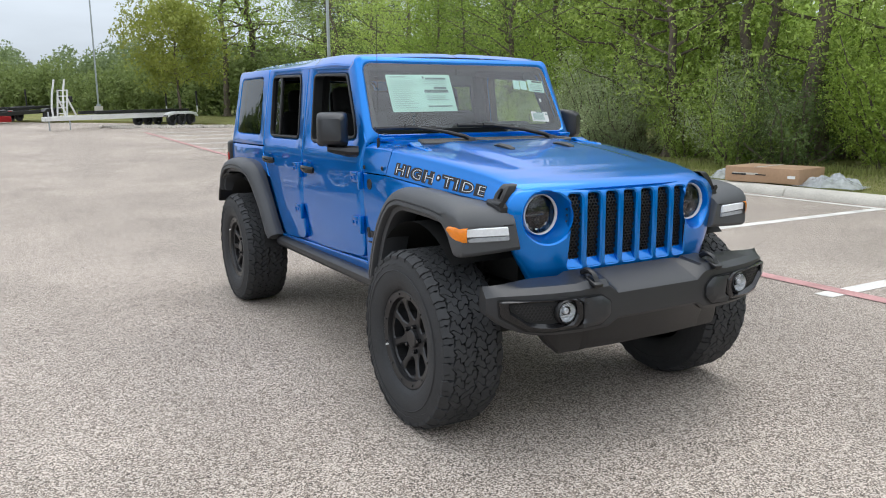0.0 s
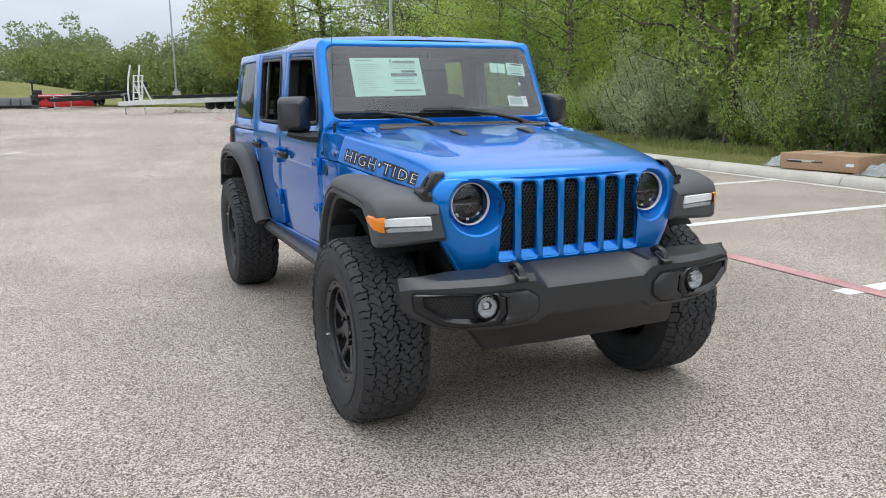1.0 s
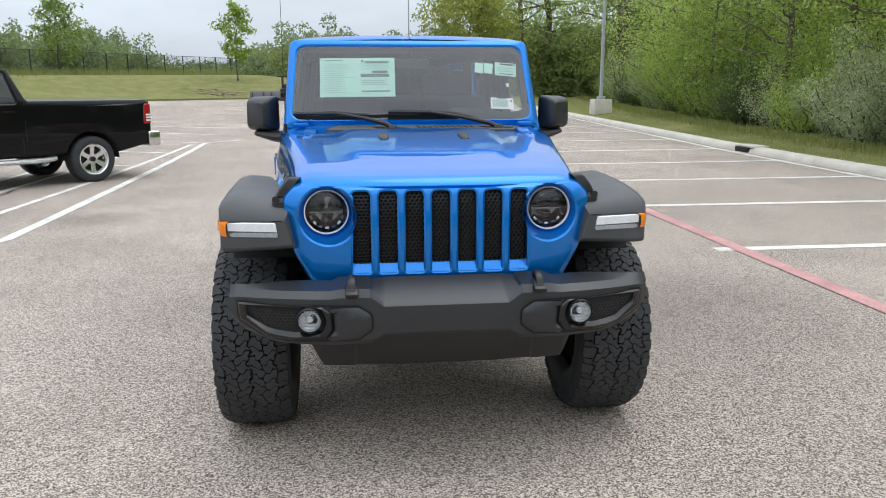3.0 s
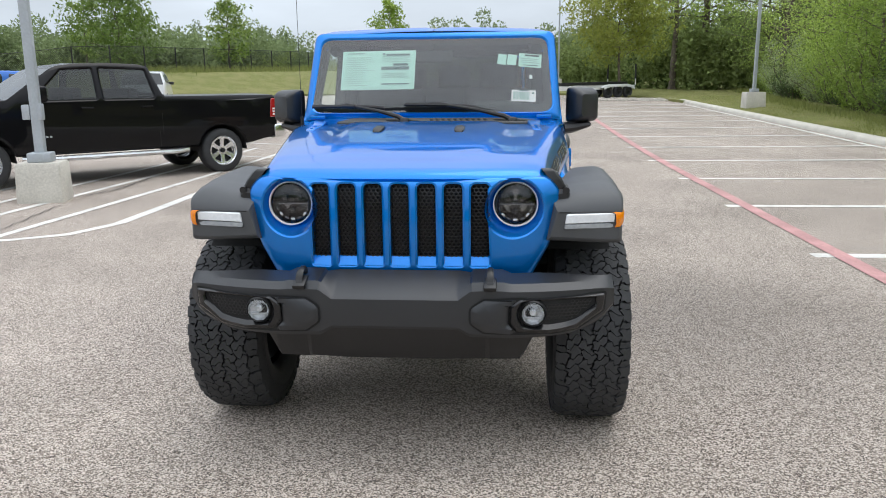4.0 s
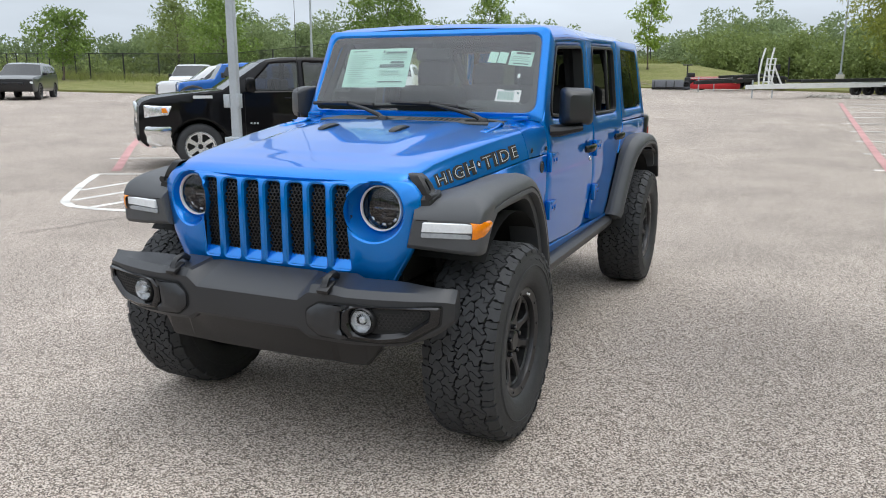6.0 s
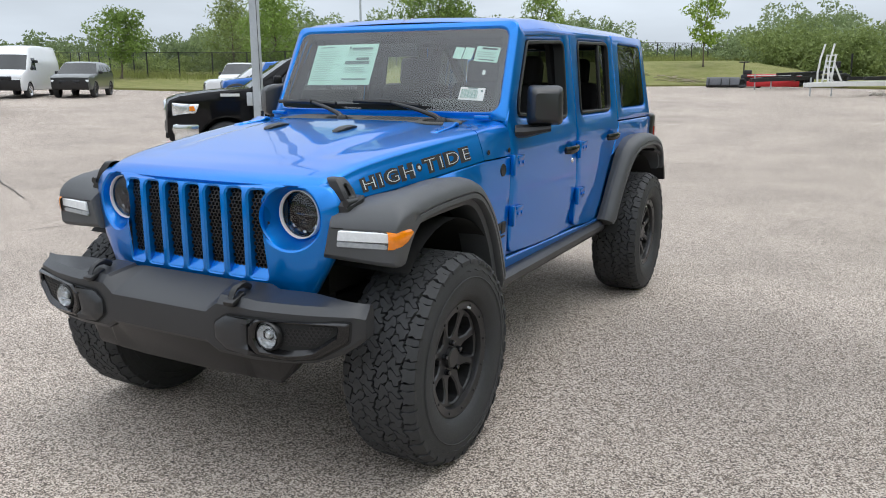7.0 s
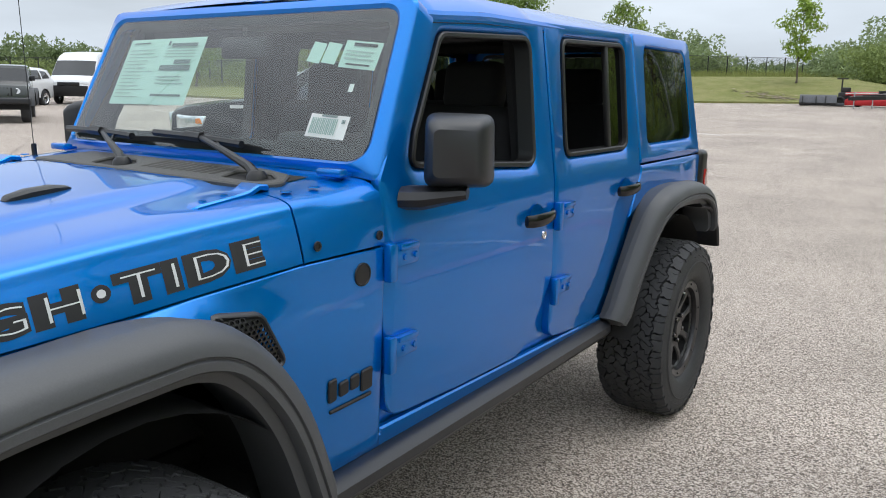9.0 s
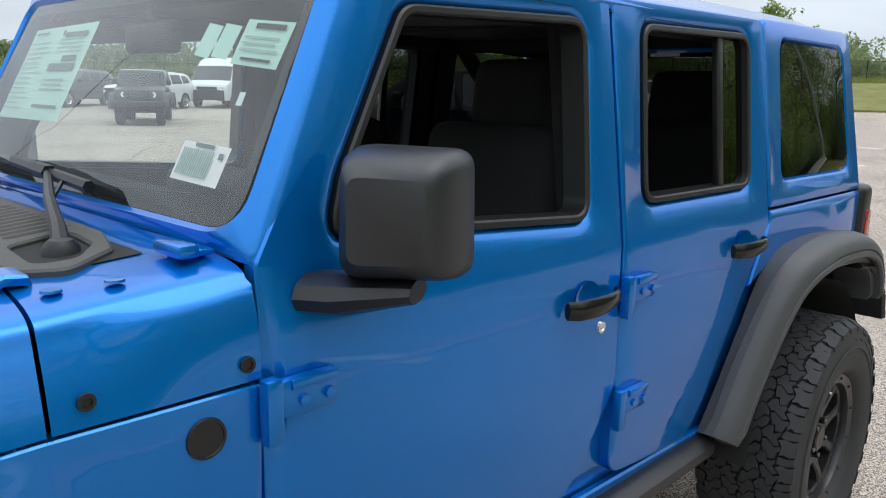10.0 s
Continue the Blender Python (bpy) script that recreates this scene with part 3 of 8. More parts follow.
for k in range(0, 5):
    painted("parking_line", [(-1.9, 16.4 + 2.9 * k), (-7.2, 18.2 + 2.9 * k)], 0.11, M_LINE, "white painted stall line on worn asphalt", "stall lines beyond the pickup")
painted("parking_line", [(-1.66, 22.1), (-0.89, 23.0)], 0.11, M_LINE, "white painted stall line on worn asphalt", "stall lines beyond the pickup")
for k in range(0, 6):
    painted("parking_line", [(-7.5 - 2.1 * k, 11.6 + 2.3 * k), (-5.6 - 2.1 * k, 12.75 + 2.3 * k)], 0.11, M_LINE, "white painted stall line on worn asphalt", "stall lines beyond the pickup")
painted("fire_lane_line", [(-5.79, 10.15), (-8.67, 13.22), (-11.62, 16.55), (-17.0, 22.6)], 0.16, M_RED, "faded red line painted across the stall ends", "red lines", 0.007)
for k in range(6):
    painted("parking_line", [(-30 - 3.2 * k, 22 + 1.2 * k), (-33 - 3.2 * k, 29.5 + 1.2 * k)], 0.11, M_LINE, "white painted stall line on worn asphalt", "far stall lines")


def crack(pts, width):
    bm = bmesh.new()
    fine = []
    for a, b in zip(pts, pts[1:]):
        for i in range(12):
            p = Vector(a).lerp(Vector(b), i / 12)
            fine.append(p + Vector((random.uniform(-0.035, 0.035), random.uniform(-0.035, 0.035))))
    strip(bm, fine, width, 0.010)
    tagged(part("crack", bm, M_CRACK, smooth=0), "dark jagged crack in the asphalt", "crack", "cracks", "structure")


crack([(-2.72, 9.75), (-2.35, 8.0), (-2.12, 6.85), (-2.4, 5.6)], 0.016)
crack([(-2.9, 12.8), (-2.75, 11.2), (-2.85, 10.5)], 0.03)
crack([(-14, 12.5), (-8.5, 8.9), (-4.1, 6.9)], 0.015)

# curb with joints, in pieces; a storm drain breaks it
curb_profile = [(-0.02, -0.1), (-0.005, 0.02), (0.02, 0.085), (0.05, 0.118), (0.10, 0.138), (0.26, 0.150), (0.275, 0.14), (0.28, -0.1)]


def curb_piece(y0, y1, low=0.0):
    bm = bmesh.new()
    rows = []
    for i in range(4):
        y = lerp(y0, y1, i / 3)
        rows.append([(CURB_X + px, y, rise(CURB_X, y) + pz - low) for px, pz in curb_profile])
    rings(bm, rows, False)
    for r in (rows[0], rows[-1]):
        bm.faces.new([bm.verts.new(p) for p in r])
    return bm


y = -30.0
while y < 40:
    ob = part("curb", curb_piece(y, y + 2.985), M_CONCRETE, smooth=30)
    tagged(ob, "pale weathered concrete curb with a rounded edge", "curb", "curb stones", "structure")
    y += 3.0
drain = thing("storm_drain", pose(CURB_X - 0.02, 18.0, rise(CURB_X, 18.0)), "dark open storm drain inlet set into the curb", "drain", kind="structure")
bm = bmesh.new()
box(bm, (0.42, 0.9, 0.05), (0.24, 0, 0.142), 0.015)
part("lid", bm, M_CONCRETE, drain)
bm = bmesh.new()
box(bm, (0.09, 0.62, 0.115), (0.02, 0, 0.062), 0.005)
part("opening", bm, M_DARK, drain, "dark rusty opening")


# ---- the blue off-road car: x to its left side, y to its rear, z up, from under the front axle ----
car = thing("off_road_car", pose(2.8628, 3.567, 0, 0, 0, 0.5), "metallic blue four-door off-road car with black fender flares on asphalt", "car")
WB = 3.008
SZ = [0.55, 0.62, 0.75, 0.95, 1.15, 1.24, 1.28, 1.33, 1.45, 1.75, 1.82, 1.90]
SU = [0.735, 0.748, 0.760, 0.768, 0.767, 0.763, 0.756, 0.741, 0.729, 0.697, 0.684, 0.655]


HV = [-0.425, -0.415, -0.39, -0.33, -0.22, -0.05, 0.15, 0.35, 0.50, 0.562, 0.862]
HT = [1.168, 1.183, 1.201, 1.222, 1.246, 1.270, 1.293, 1.314, 1.328, 1.333, 1.356]
HE = [1.105, 1.106, 1.107, 1.109, 1.113, 1.122, 1.138, 1.159, 1.1735, 1.179, 1.179]
HW = [0.622, 0.628, 0.631, 0.636, 0.645, 0.666, 0.695, 0.727, 0.750, 0.759, 0.767]


def side_u(v, z):
    return table(z, SZ, SU) + 0.010 * (min(v, 2.6) - 0.9) + 0.030 * smoothstep(2.2, 3.3, v) * (1 - 0.5 * smoothstep(1.3, 1.85, z)) - 0.012 * smoothstep(3.3, 3.55, v)


def side_map(s, out=0.0):
    return lambda a, b, d: Vector((s * (side_u(a, b) + out - d), a, b))


def fender_map(s, out=0.0):
    """The fender's side, which leans in at the top to meet the hood."""
    def f(a, b, d):
        lean = min(0.0, table(a, HV, HW) + 0.001 - side_u(a, b)) * smoothstep(1.05, 1.145, b) * smoothstep(0.80, 0.50, a)
        return Vector((s * (side_u(a, b) + lean + out - d), a, b))
    return f


SIDES = ((1, "left"), (-1, "right"))

# -- sides: doors, quarter panels, fender sides
front_door_line = rounded([(0.868, 1.345, 0.02), (0.868, 0.675, 0.09), (1.25, 0.655), (1.66, 0.645, 0.16), (1.838, 0.90, 0.12), (1.838, 1.25), (1.835, 1.816, 0.03), (1.143, 1.801, 0.05)])
front_window = rounded([(1.005, 1.365, 0.05), (1.728, 1.318, 0.055), (1.740, 1.762, 0.055), (1.195, 1.742, 0.06), (1.035, 1.46, 0.05)])
rear_door_line = rounded([(1.850, 1.25), (1.850, 0.655, 0.08), (2.10, 0.632), (2.27, 0.625, 0.06), (2.345, 0.72, 0.06), (2.655, 1.215, 0.05), (2.665, 1.30), (2.660, 1.829, 0.03), (1.847, 1.818, 0.03)])
rear_window = rounded([(1.965, 1.335, 0.055), (2.560, 1.335, 0.055), (2.570, 1.780, 0.055), (1.977, 1.768, 0.055)])
quarter_line = rounded([(2.672, 1.255), (2.668, 1.22, 0.04), (2.555, 1.035), (2.68, 1.09), (2.88, 1.115), (3.12, 1.11), (3.30, 1.06), (3.41, 0.96), (3.455, 0.80), (3.46, 0.60), (3.49, 0.60), (3.53, 0.80), (3.535, 1.255)])
top_line = rounded([(2.672, 1.265, 0.01), (3.530, 1.262, 0.015), (3.475, 1.842, 0.06), (2.670, 1.832, 0.03)])
quarter_window = rounded([(2.785, 1.345, 0.05), (3.410, 1.345, 0.05), (3.355, 1.775, 0.06), (2.795, 1.775, 0.05)])
fender_line = rounded([(0.10, 1.105), (0.12, 1.128), (0.30, 1.149), (0.556, 1.173), (0.858, 1.172, 0.01), (0.858, 0.60), (0.56, 0.60), (0.475, 0.80), (0.38, 0.98), (0.24, 1.085)])


def ring_seal(name, line, s, parent, wide=0.016, out=0.002, mat=None, thick=0.062):
    bm = bmesh.new()
    panel(bm, inset(line, -0.001), [inset(line, wide)], side_map(s, out), 0.3, 0.004, 0.004, thick)
    part(name, bm, mat or M_TRIM_DARK, parent)


def handle(s, v, z, parent):
    bm = bmesh.new()
    rows = []
    for i in range(13):
        t = i / 12
        o = 0.012 + 0.034 * math.sin(math.pi * t) ** 0.5
        h = 0.017 + 0.006 * math.cos(math.pi * (t - 0.3))
        y = v - 0.095 + 0.19 * t
        u = side_u(y, z) + o
        rows.append([(s * (u + 0.008 * math.cos(k * math.pi / 4)), y, z + 0.012 * t + h * math.sin(k * math.pi / 4)) for k in range(8)])
    rings(bm, rows, True, True)
    part("door_handle", bm, M_GLOSS, parent, "glossy black door handle")
    bm = bmesh.new()
    cup = [(v - 0.055 + 0.05 * math.cos(t) + 0.045, z + 0.012 + 0.040 * math.sin(t)) for t in [k * math.pi / 8 for k in range(16)]]
    panel(bm, cup, [], side_map(s, 0.0015), 0.02, 0.012, -0.004, 0)
    part("handle_cup", bm, M_BLUE, parent)


def hinge(s, v, z, parent):
    bm = bmesh.new()
    u = side_u(v, z)
    box(bm, (0.028, 0.030, 0.105), (s * (u + 0.014), v - 0.012, z), 0.007)
    box(bm, (0.022, 0.105, 0.062), (s * (u + 0.010), v + 0.055, z + 0.014), 0.008)
    box(bm, (0.010, 0.085, 0.018), (s * (u + 0.022), v + 0.06, z + 0.036), 0.004)
    for dv in (0.04, 0.088):
        revolve(bm, [(s * (u + 0.02), 0.0095), (s * (u + 0.027), 0.009), (s * (u + 0.028), 0.0)], 8, "x", (0, v + dv, z + 0.008))
    part("hinge", bm, M_BLUE, parent, "blue painted external door hinge")


for s, _ in SIDES:
    bm = bmesh.new()
    panel(bm, front_door_line, [front_window], side_map(s), 0.06, 0.004, 0.004, 0.03, 0.055, roll=0.022)
    door = part("front_door", bm, M_BLUE, car)
    ring_seal("window_seal", front_window, s, door)
    handle(s, 1.70, 1.140, door)
    for z in (1.130, 0.873):
        hinge(s, 0.875, z, door)
    bm = bmesh.new()
    panel(bm, rear_door_line, [rear_window], side_map(s), 0.06, 0.004, 0.004, 0.03, 0.055, roll=0.022)
    rdoor = part("rear_door", bm, M_BLUE, car)
    ring_seal("window_seal", rear_window, s, rdoor)
    handle(s, 2.50, 1.165, rdoor)
    for z in (1.130, 0.845):
        hinge(s, 1.857, z, rdoor)
    bm = bmesh.new()
    box(bm, (0.022, 0.032, 0.44), (s * (side_u(2.40, 1.55) - 0.022), 2.405, 1.55), 0.006, turn=Matrix.Rotation(s * -0.10, 3, "Y"))
    part("window_divider", bm, M_TRIM_DARK, rdoor)
    bm = bmesh.new()
    panel(bm, [(2.415, 1.34), (2.55, 1.34), (2.565, 1.775), (2.415, 1.772)], [], side_map(s, -0.018), 0.2, 0, 0, 0)
    part("quarter_light", bm, M_TINT, rdoor, "dark tinted fixed pane", shadow=False)
    # dark linings inside
    for line, hole, parent in ((front_door_line, front_window, door), (rear_door_line, rear_window, rdoor), (top_line, quarter_window, car)):
        bm = bmesh.new()
        panel(bm, inset(line, 0.012), [inset(hole, -0.003)], side_map(s, -0.060), 0.2, 0, 0, 0)
        part("lining", bm, M_DASH, parent)
    bm = bmesh.new()
    panel(bm, quarter_line, [], side_map(s), 0.06, 0.006, 0.006, 0.03)
    part("quarter_panel", bm, M_BLUE, car)
    bm = bmesh.new()
    panel(bm, top_line, [quarter_window], side_map(s), 0.06, 0.007, 0.006, 0.04, roll=0.014)
    hard = part("hardtop_side", bm, M_BLUE, car)
    bm = bmesh.new()
    panel(bm, inset(quarter_window, 0.003), [], side_map(s, -0.004), 0.1, 0, 0, 0)
    part("quarter_window", bm, M_TINT, hard, "dark tinted glass", shadow=False)
    bm = bmesh.new()
    panel(bm, fender_line, [], fender_map(s), 0.04, 0.003, 0.003, 0.03)
    fender = part("fender_side", bm, M_BLUE, car)
    bm = bmesh.new()
    vent = rounded([(0.30, 1.105, 0.02), (0.425, 1.085, 0.03), (0.485, 0.965, 0.012), (0.46, 0.955, 0.01), (0.36, 1.06, 0.03)])
    panel(bm, inset(vent, -0.010), [inset(vent, 0.004)], fender_map(s, 0.008), 0.3, 0.005, 0.005, 0.012)
    part("vent_frame", bm, M_TRIM, fender)
    bm = bmesh.new()
    panel(bm, vent, [], fender_map(s, 0.001), 0.3, 0, 0, 0)
    part("vent_back", bm, M_DARK, fender)
    bm = bmesh.new()
    honeycomb(bm, inset(vent, 0.004), 0.014, 0.0022, fender_map(s, 0.007), 0.005)
    part("vent_mesh", bm, M_TRIM_DARK, fender, "black honeycomb air vent")
    bm = bmesh.new()
    u = side_u(0.765, 1.115)
    revolve(bm, [(s * u, 0.031), (s * (u + 0.004), 0.030), (s * (u + 0.005), 0.026), (s * (u + 0.003), 0.025), (s * (u + 0.003), 0)], 24, "x", (0, 0.765, 1.115))
    part("badge", bm, M_TRIM_DARK, fender, "round dark grey badge")
    # emblem drawn as plain shapes
    bm = bmesh.new()
    order = (lambda a: a) if s > 0 else (lambda a: 1.44 - a)
    for a0, b0, a1, b1 in ((0.634, 0.806, 0.664, 0.866), (0.674, 0.811, 0.708, 0.850), (0.716, 0.815, 0.750, 0.854), (0.758, 0.798, 0.802, 0.858), (0.640, 0.776, 0.800, 0.786)):
        a0, a1 = sorted((order(a0), order(a1)))
        panel(bm, rounded([(a0, b0, 0.008), (a1, b0 + 0.003, 0.008), (a1, b1 + 0.003, 0.008), (a0, b1, 0.008)], 3), [], side_map(s, 0.0075), 0.1, 0.003, 0.003, 0.006)
    part("emblem", bm, M_DECAL, fender, "black emblem in plain raised bars", smooth=0)
for s, _ in SIDES:
    # body side behind the doors, seen in the shut lines, and the sill below them
    bm = bmesh.new()
    panel(bm, rounded([(0.60, 0.575), (2.44, 0.575), (2.70, 1.0), (2.70, 1.30), (0.875, 1.30), (0.875, 1.16), (0.55, 1.16)]), [], side_map(s, -0.030), 0.15, 0.0, 0.0, 0)
    part("body_side", bm, M_BLUE, car)
    bm = bmesh.new()
    panel(bm, rounded([(0.60, 0.572, 0.01), (2.42, 0.572, 0.01), (2.42, 0.618), (2.20, 0.622), (1.25, 0.645), (0.861, 0.655), (0.861, 0.64), (0.60, 0.64)]), [], side_map(s, -0.004), 0.1, 0.006, 0.006, 0.02)
    part("sill", bm, M_BLUE, car)
    for v0, v1, z1 in ((1.80, 1.90, 1.80), (2.62, 2.72, 1.81)):
        bm = bmesh.new()
        panel(bm, [(v0, 1.28), (v1, 1.28), (v1, z1), (v0, z1)], [], side_map(s, -0.016), 0.15, 0, 0, 0.03)
        part("pillar", bm, M_DARK, car)
    bm = bmesh.new()
    crest = lambda v: table(v, [-0.40, -0.30, -0.12, 0.05, 0.17, 0.25, 0.56], [1.055, 1.076, 1.116, 1.152, 1.163, 1.14, 1.15])
    rings(bm, [[Vector((s * (table(v, HV, HW) - 0.014), v, table(v, HV, HE) - 0.004)), Vector((s * (table(v, HV, HW) - 0.005), v, table(v, HV, HE) - 0.010)), Vector((s * (table(v, HV, HW) - 0.006), v, table(v, HV, HE) - 0.07))] for v in np.linspace(-0.30, 0.55, 20)], False)
    part("fender_ledge", bm, M_BLUE, car)
# lock on the driver's door
bm = bmesh.new()
u = side_u(1.755, 1.072)
revolve(bm, [(u, 0.0155), (u + 0.006, 0.014), (u + 0.007, 0.008), (u + 0.004, 0.006), (u + 0.004, 0)], 14, "x", (0, 1.755, 1.072))
part("key_lock", bm, M_ALLOY, car, "small bright door lock")

# -- rear wall, sills and floor
bm = bmesh.new()
panel(bm, rounded([(-0.70, 0.62, 0.05), (0.70, 0.62, 0.05), (0.775, 1.25), (0.67, 1.85, 0.10), (-0.67, 1.85, 0.10), (-0.775, 1.25)]), [rounded([(-0.56, 1.36, 0.05), (0.56, 1.36, 0.05), (0.52, 1.76, 0.06), (-0.52, 1.76, 0.06)])], lambda a, b, d: Vector((a, 3.535 - 0.06 * smoothstep(1.25, 1.85, b) - d, b)), 0.1, 0.02, 0.015, 0.06)
tailgate = part("tailgate", bm, M_BLUE, car)
bm = bmesh.new()
panel(bm, rounded([(-0.58, 1.34, 0.05), (0.58, 1.34, 0.05), (0.54, 1.78, 0.06), (-0.54, 1.78, 0.06)]), [], lambda a, b, d: Vector((a, 3.505 - 0.06 * smoothstep(1.25, 1.85, b), b)), 0.2, 0, 0, 0)
part("rear_window", bm, M_TINT, tailgate, "dark tinted rear glass", shadow=False)
bm = bmesh.new()
box(bm, (1.36, 3.2, 0.06), (0, 1.95, 0.60), 0.01)
box(bm, (0.9, 0.8, 0.12), (0, 0.1, 0.62), 0.02)
part("floor_pan", bm, M_DARK, car)
bm = bmesh.new()
panel(bm, [(-0.70, 0.62), (0.70, 0.62), (0.70, 1.30), (-0.70, 1.30)], [], lambda a, b, d: Vector((a, 0.80, b)), 0.3, 0, 0, 0)
part("bulkhead", bm, M_DARK, car)
for s, _ in SIDES:
    bm = bmesh.new()
    prof = [(0.69, 0.585), (0.755, 0.605), (0.785, 0.600), (0.806, 0.582), (0.808, 0.556), (0.790, 0.532), (0.72, 0.525)]
    rows = []
    for v in (0.42, 0.47, 0.55, 1.2, 1.9, 2.30, 2.38, 2.42):
        k = 0.75 if v in (0.42, 2.42) else 1.0
        rows.append([(s * (0.74 + (a - 0.74) * k), v, 0.56 + (b - 0.56) * k) for a, b in prof])
    rings(bm, rows, True, True)
    part("rock_rail", bm, M_TRIM, car, "black tubular side step rail")

# -- roof: front lift-out panels and rear hardtop
def roof_z(u, v):
    e = abs(u) / 0.69
    return 1.888 - 0.022 * e ** 2 - 0.046 * max(0, (e - 0.90) / 0.10) ** 2 - 0.02 * smoothstep(1.5, 1.09, v) - 0.012 * smoothstep(3.0, 3.5, v)


def roof_piece(name, u0, u1, v0, v1, parent):
    bm = bmesh.new()
    nu, nv = 15, 14
    rows = []
    for j in range(nv + 1):
        v = lerp(v0, v1, j / nv)
        row = []
        for i in range(nu + 1):
            u = lerp(u0, u1, i / nu)
            edge = 0.008 if (j in (0, nv) or (i in (0, nu) and abs(u) < 0.5)) else 0.0
            w = 0.693 + 0.010 * smoothstep(2.2, 3.3, v) - 0.04 * (max(0, v - 3.3) / 0.2) ** 2
            row.append((u / 0.693 * w, v, roof_z(u, v) - edge - 0.03 * max(0, (v - 3.42) / 0.08) ** 2 - 0.02 * max(0, (1.13 - v) / 0.05) ** 2))
        rows.append(row)
    rings(bm, rows, False)
    return part(name, bm, M_BLUE, parent)


roof_piece("roof_panel", -0.693, -0.003, 1.085, 1.775, car)
roof_piece("roof_panel", 0.003, 0.693, 1.085, 1.775, car)
roof_piece("roof_rear", -0.693, 0.693, 1.783, 3.49, car)
for s, _ in SIDES:
    bm = bmesh.new()
    rows = []
    for v in np.linspace(1.10, 3.46, 20):
        w = 0.693 + 0.010 * smoothstep(2.2, 3.3, v) - 0.04 * (max(0, v - 3.3) / 0.2) ** 2
        z = roof_z(0.693, v)
        rows.append([(s * w, v, z), (s * (w + 0.006), v, z - 0.012), (s * (w + 0.002), v, z - 0.026), (s * (w - 0.02), v, z - 0.03)])
    rings(bm, rows, False)
    part("roof_rail", bm, M_BLUE, car)
    bm = bmesh.new()
    rings(bm, [[(s * (0.690 + 0.010 * smoothstep(2.2, 3.3, v)), v, roof_z(0.693, v) - 0.029), (s * (0.700 + 0.010 * smoothstep(2.2, 3.3, v)), v, roof_z(0.693, v) - 0.034), (s * 0.660, v, roof_z(0.693, v) - 0.046)] for v in np.linspace(1.12, 3.40, 16)], False)
    part("roof_seal", bm, M_DARK, car)
bm = bmesh.new()
box(bm, (1.30, 2.3, 0.02), (0, 2.28, 1.815), 0.0)
part("headliner", bm, M_DASH, car)

# -- windshield frame and glass
WS0, WS1 = Vector((0, 0.846, 1.352)), Vector((0, 1.092, 1.838))
WSN = (WS1 - WS0).normalized()
WSO = Vector((0, -WSN.z, WSN.y))
WSL = (WS1 - WS0).length


def ws_map(a, b, d):
    """b runs from the foot (0) up the slope."""
    bow = 0.035 * (1 - (a / 0.75) ** 2)
    return Vector((a, 0, 0)) + WS0 + WSN * b + WSO * (bow - d)


def ws_edge(a, b, d):
    return ws_map(a, b, d + 0.03 * max(0, (abs(a) - 0.66) / 0.08) ** 2)


ws_outline = rounded([(-0.738, 0.0, 0.02), (0.738, 0.0, 0.02), (0.700, WSL, 0.05), (-0.700, WSL, 0.05)])
ws_glass = rounded([(-0.690, 0.036, 0.07), (0.690, 0.036, 0.07), (0.655, WSL - 0.045, 0.06), (-0.655, WSL - 0.045, 0.06)], 7)
bm = bmesh.new()
panel(bm, ws_outline, [ws_glass], ws_edge, 0.05, 0.010, 0.008, 0.085, 0.04)
frame_ob = part("windshield_frame", bm, M_BLUE, car)
bm = bmesh.new()
panel(bm, inset(ws_glass, -0.002), [rounded([(-0.655, 0.085, 0.06), (0.655, 0.085, 0.06), (0.630, WSL - 0.075, 0.05), (-0.630, WSL - 0.075, 0.05)], 7)], lambda a, b, d: ws_map(a, b, d + 0.014), 0.05, 0.0, 0.0, 0)
part("glass_border", bm, M_FRIT, frame_ob, "black border printed on the glass")
bm = bmesh.new()
panel(bm, inset(ws_glass, 0.001), [], lambda a, b, d: ws_map(a, b, d + 0.008), 0.08, 0.0, 0.0, 0)
part("windshield", bm, M_WSGLASS, frame_ob, "clear windshield glass", shadow=False)
bm = bmesh.new()
panel(bm, inset(ws_outline, 0.012), [inset(ws_glass, -0.004)], lambda a, b, d: ws_map(a, b, d + 0.088), 0.08, 0, 0, 0)
part("pillar_lining", bm, M_DASH, frame_ob)
ws_in = lambda a, b, d: ws_map(a, b, d + 0.016)


def sticker(name, mat, a0, b0, a1, b1, print_bars, label, tilt=0.0, dark=M_INK, pale=()):
    c, s_ = math.cos(tilt), math.sin(tilt)
    am, bm_ = (a0 + a1) / 2, (b0 + b1) / 2
    f = lambda a, b, d: ws_in(am + (a - am) * c - (b - bm_) * s_, bm_ + (a - am) * s_ + (b - bm_) * c, d)
    bm = bmesh.new()
    panel(bm, [(a0, b0), (a1, b0), (a1, b1), (a0, b1)], [], f, 0.05, 0, 0, 0)
    ob = part(name, bm, mat, frame_ob, label, smooth=0)
    for rects, ink in ((print_bars, dark), (pale, M_INK_SOFT)):
        if rects:
            bm = bmesh.new()
            bars(bm, [(lerp(a0, a1, r[0]), lerp(b0, b1, r[1]), lerp(a0, a1, r[2]), lerp(b0, b1, r[3])) for r in rects], lambda a, b, d: f(a, b, d - 0.002))
            part("print", bm, ink, ob, smooth=0)["kind"] = "stuff"
    return ob


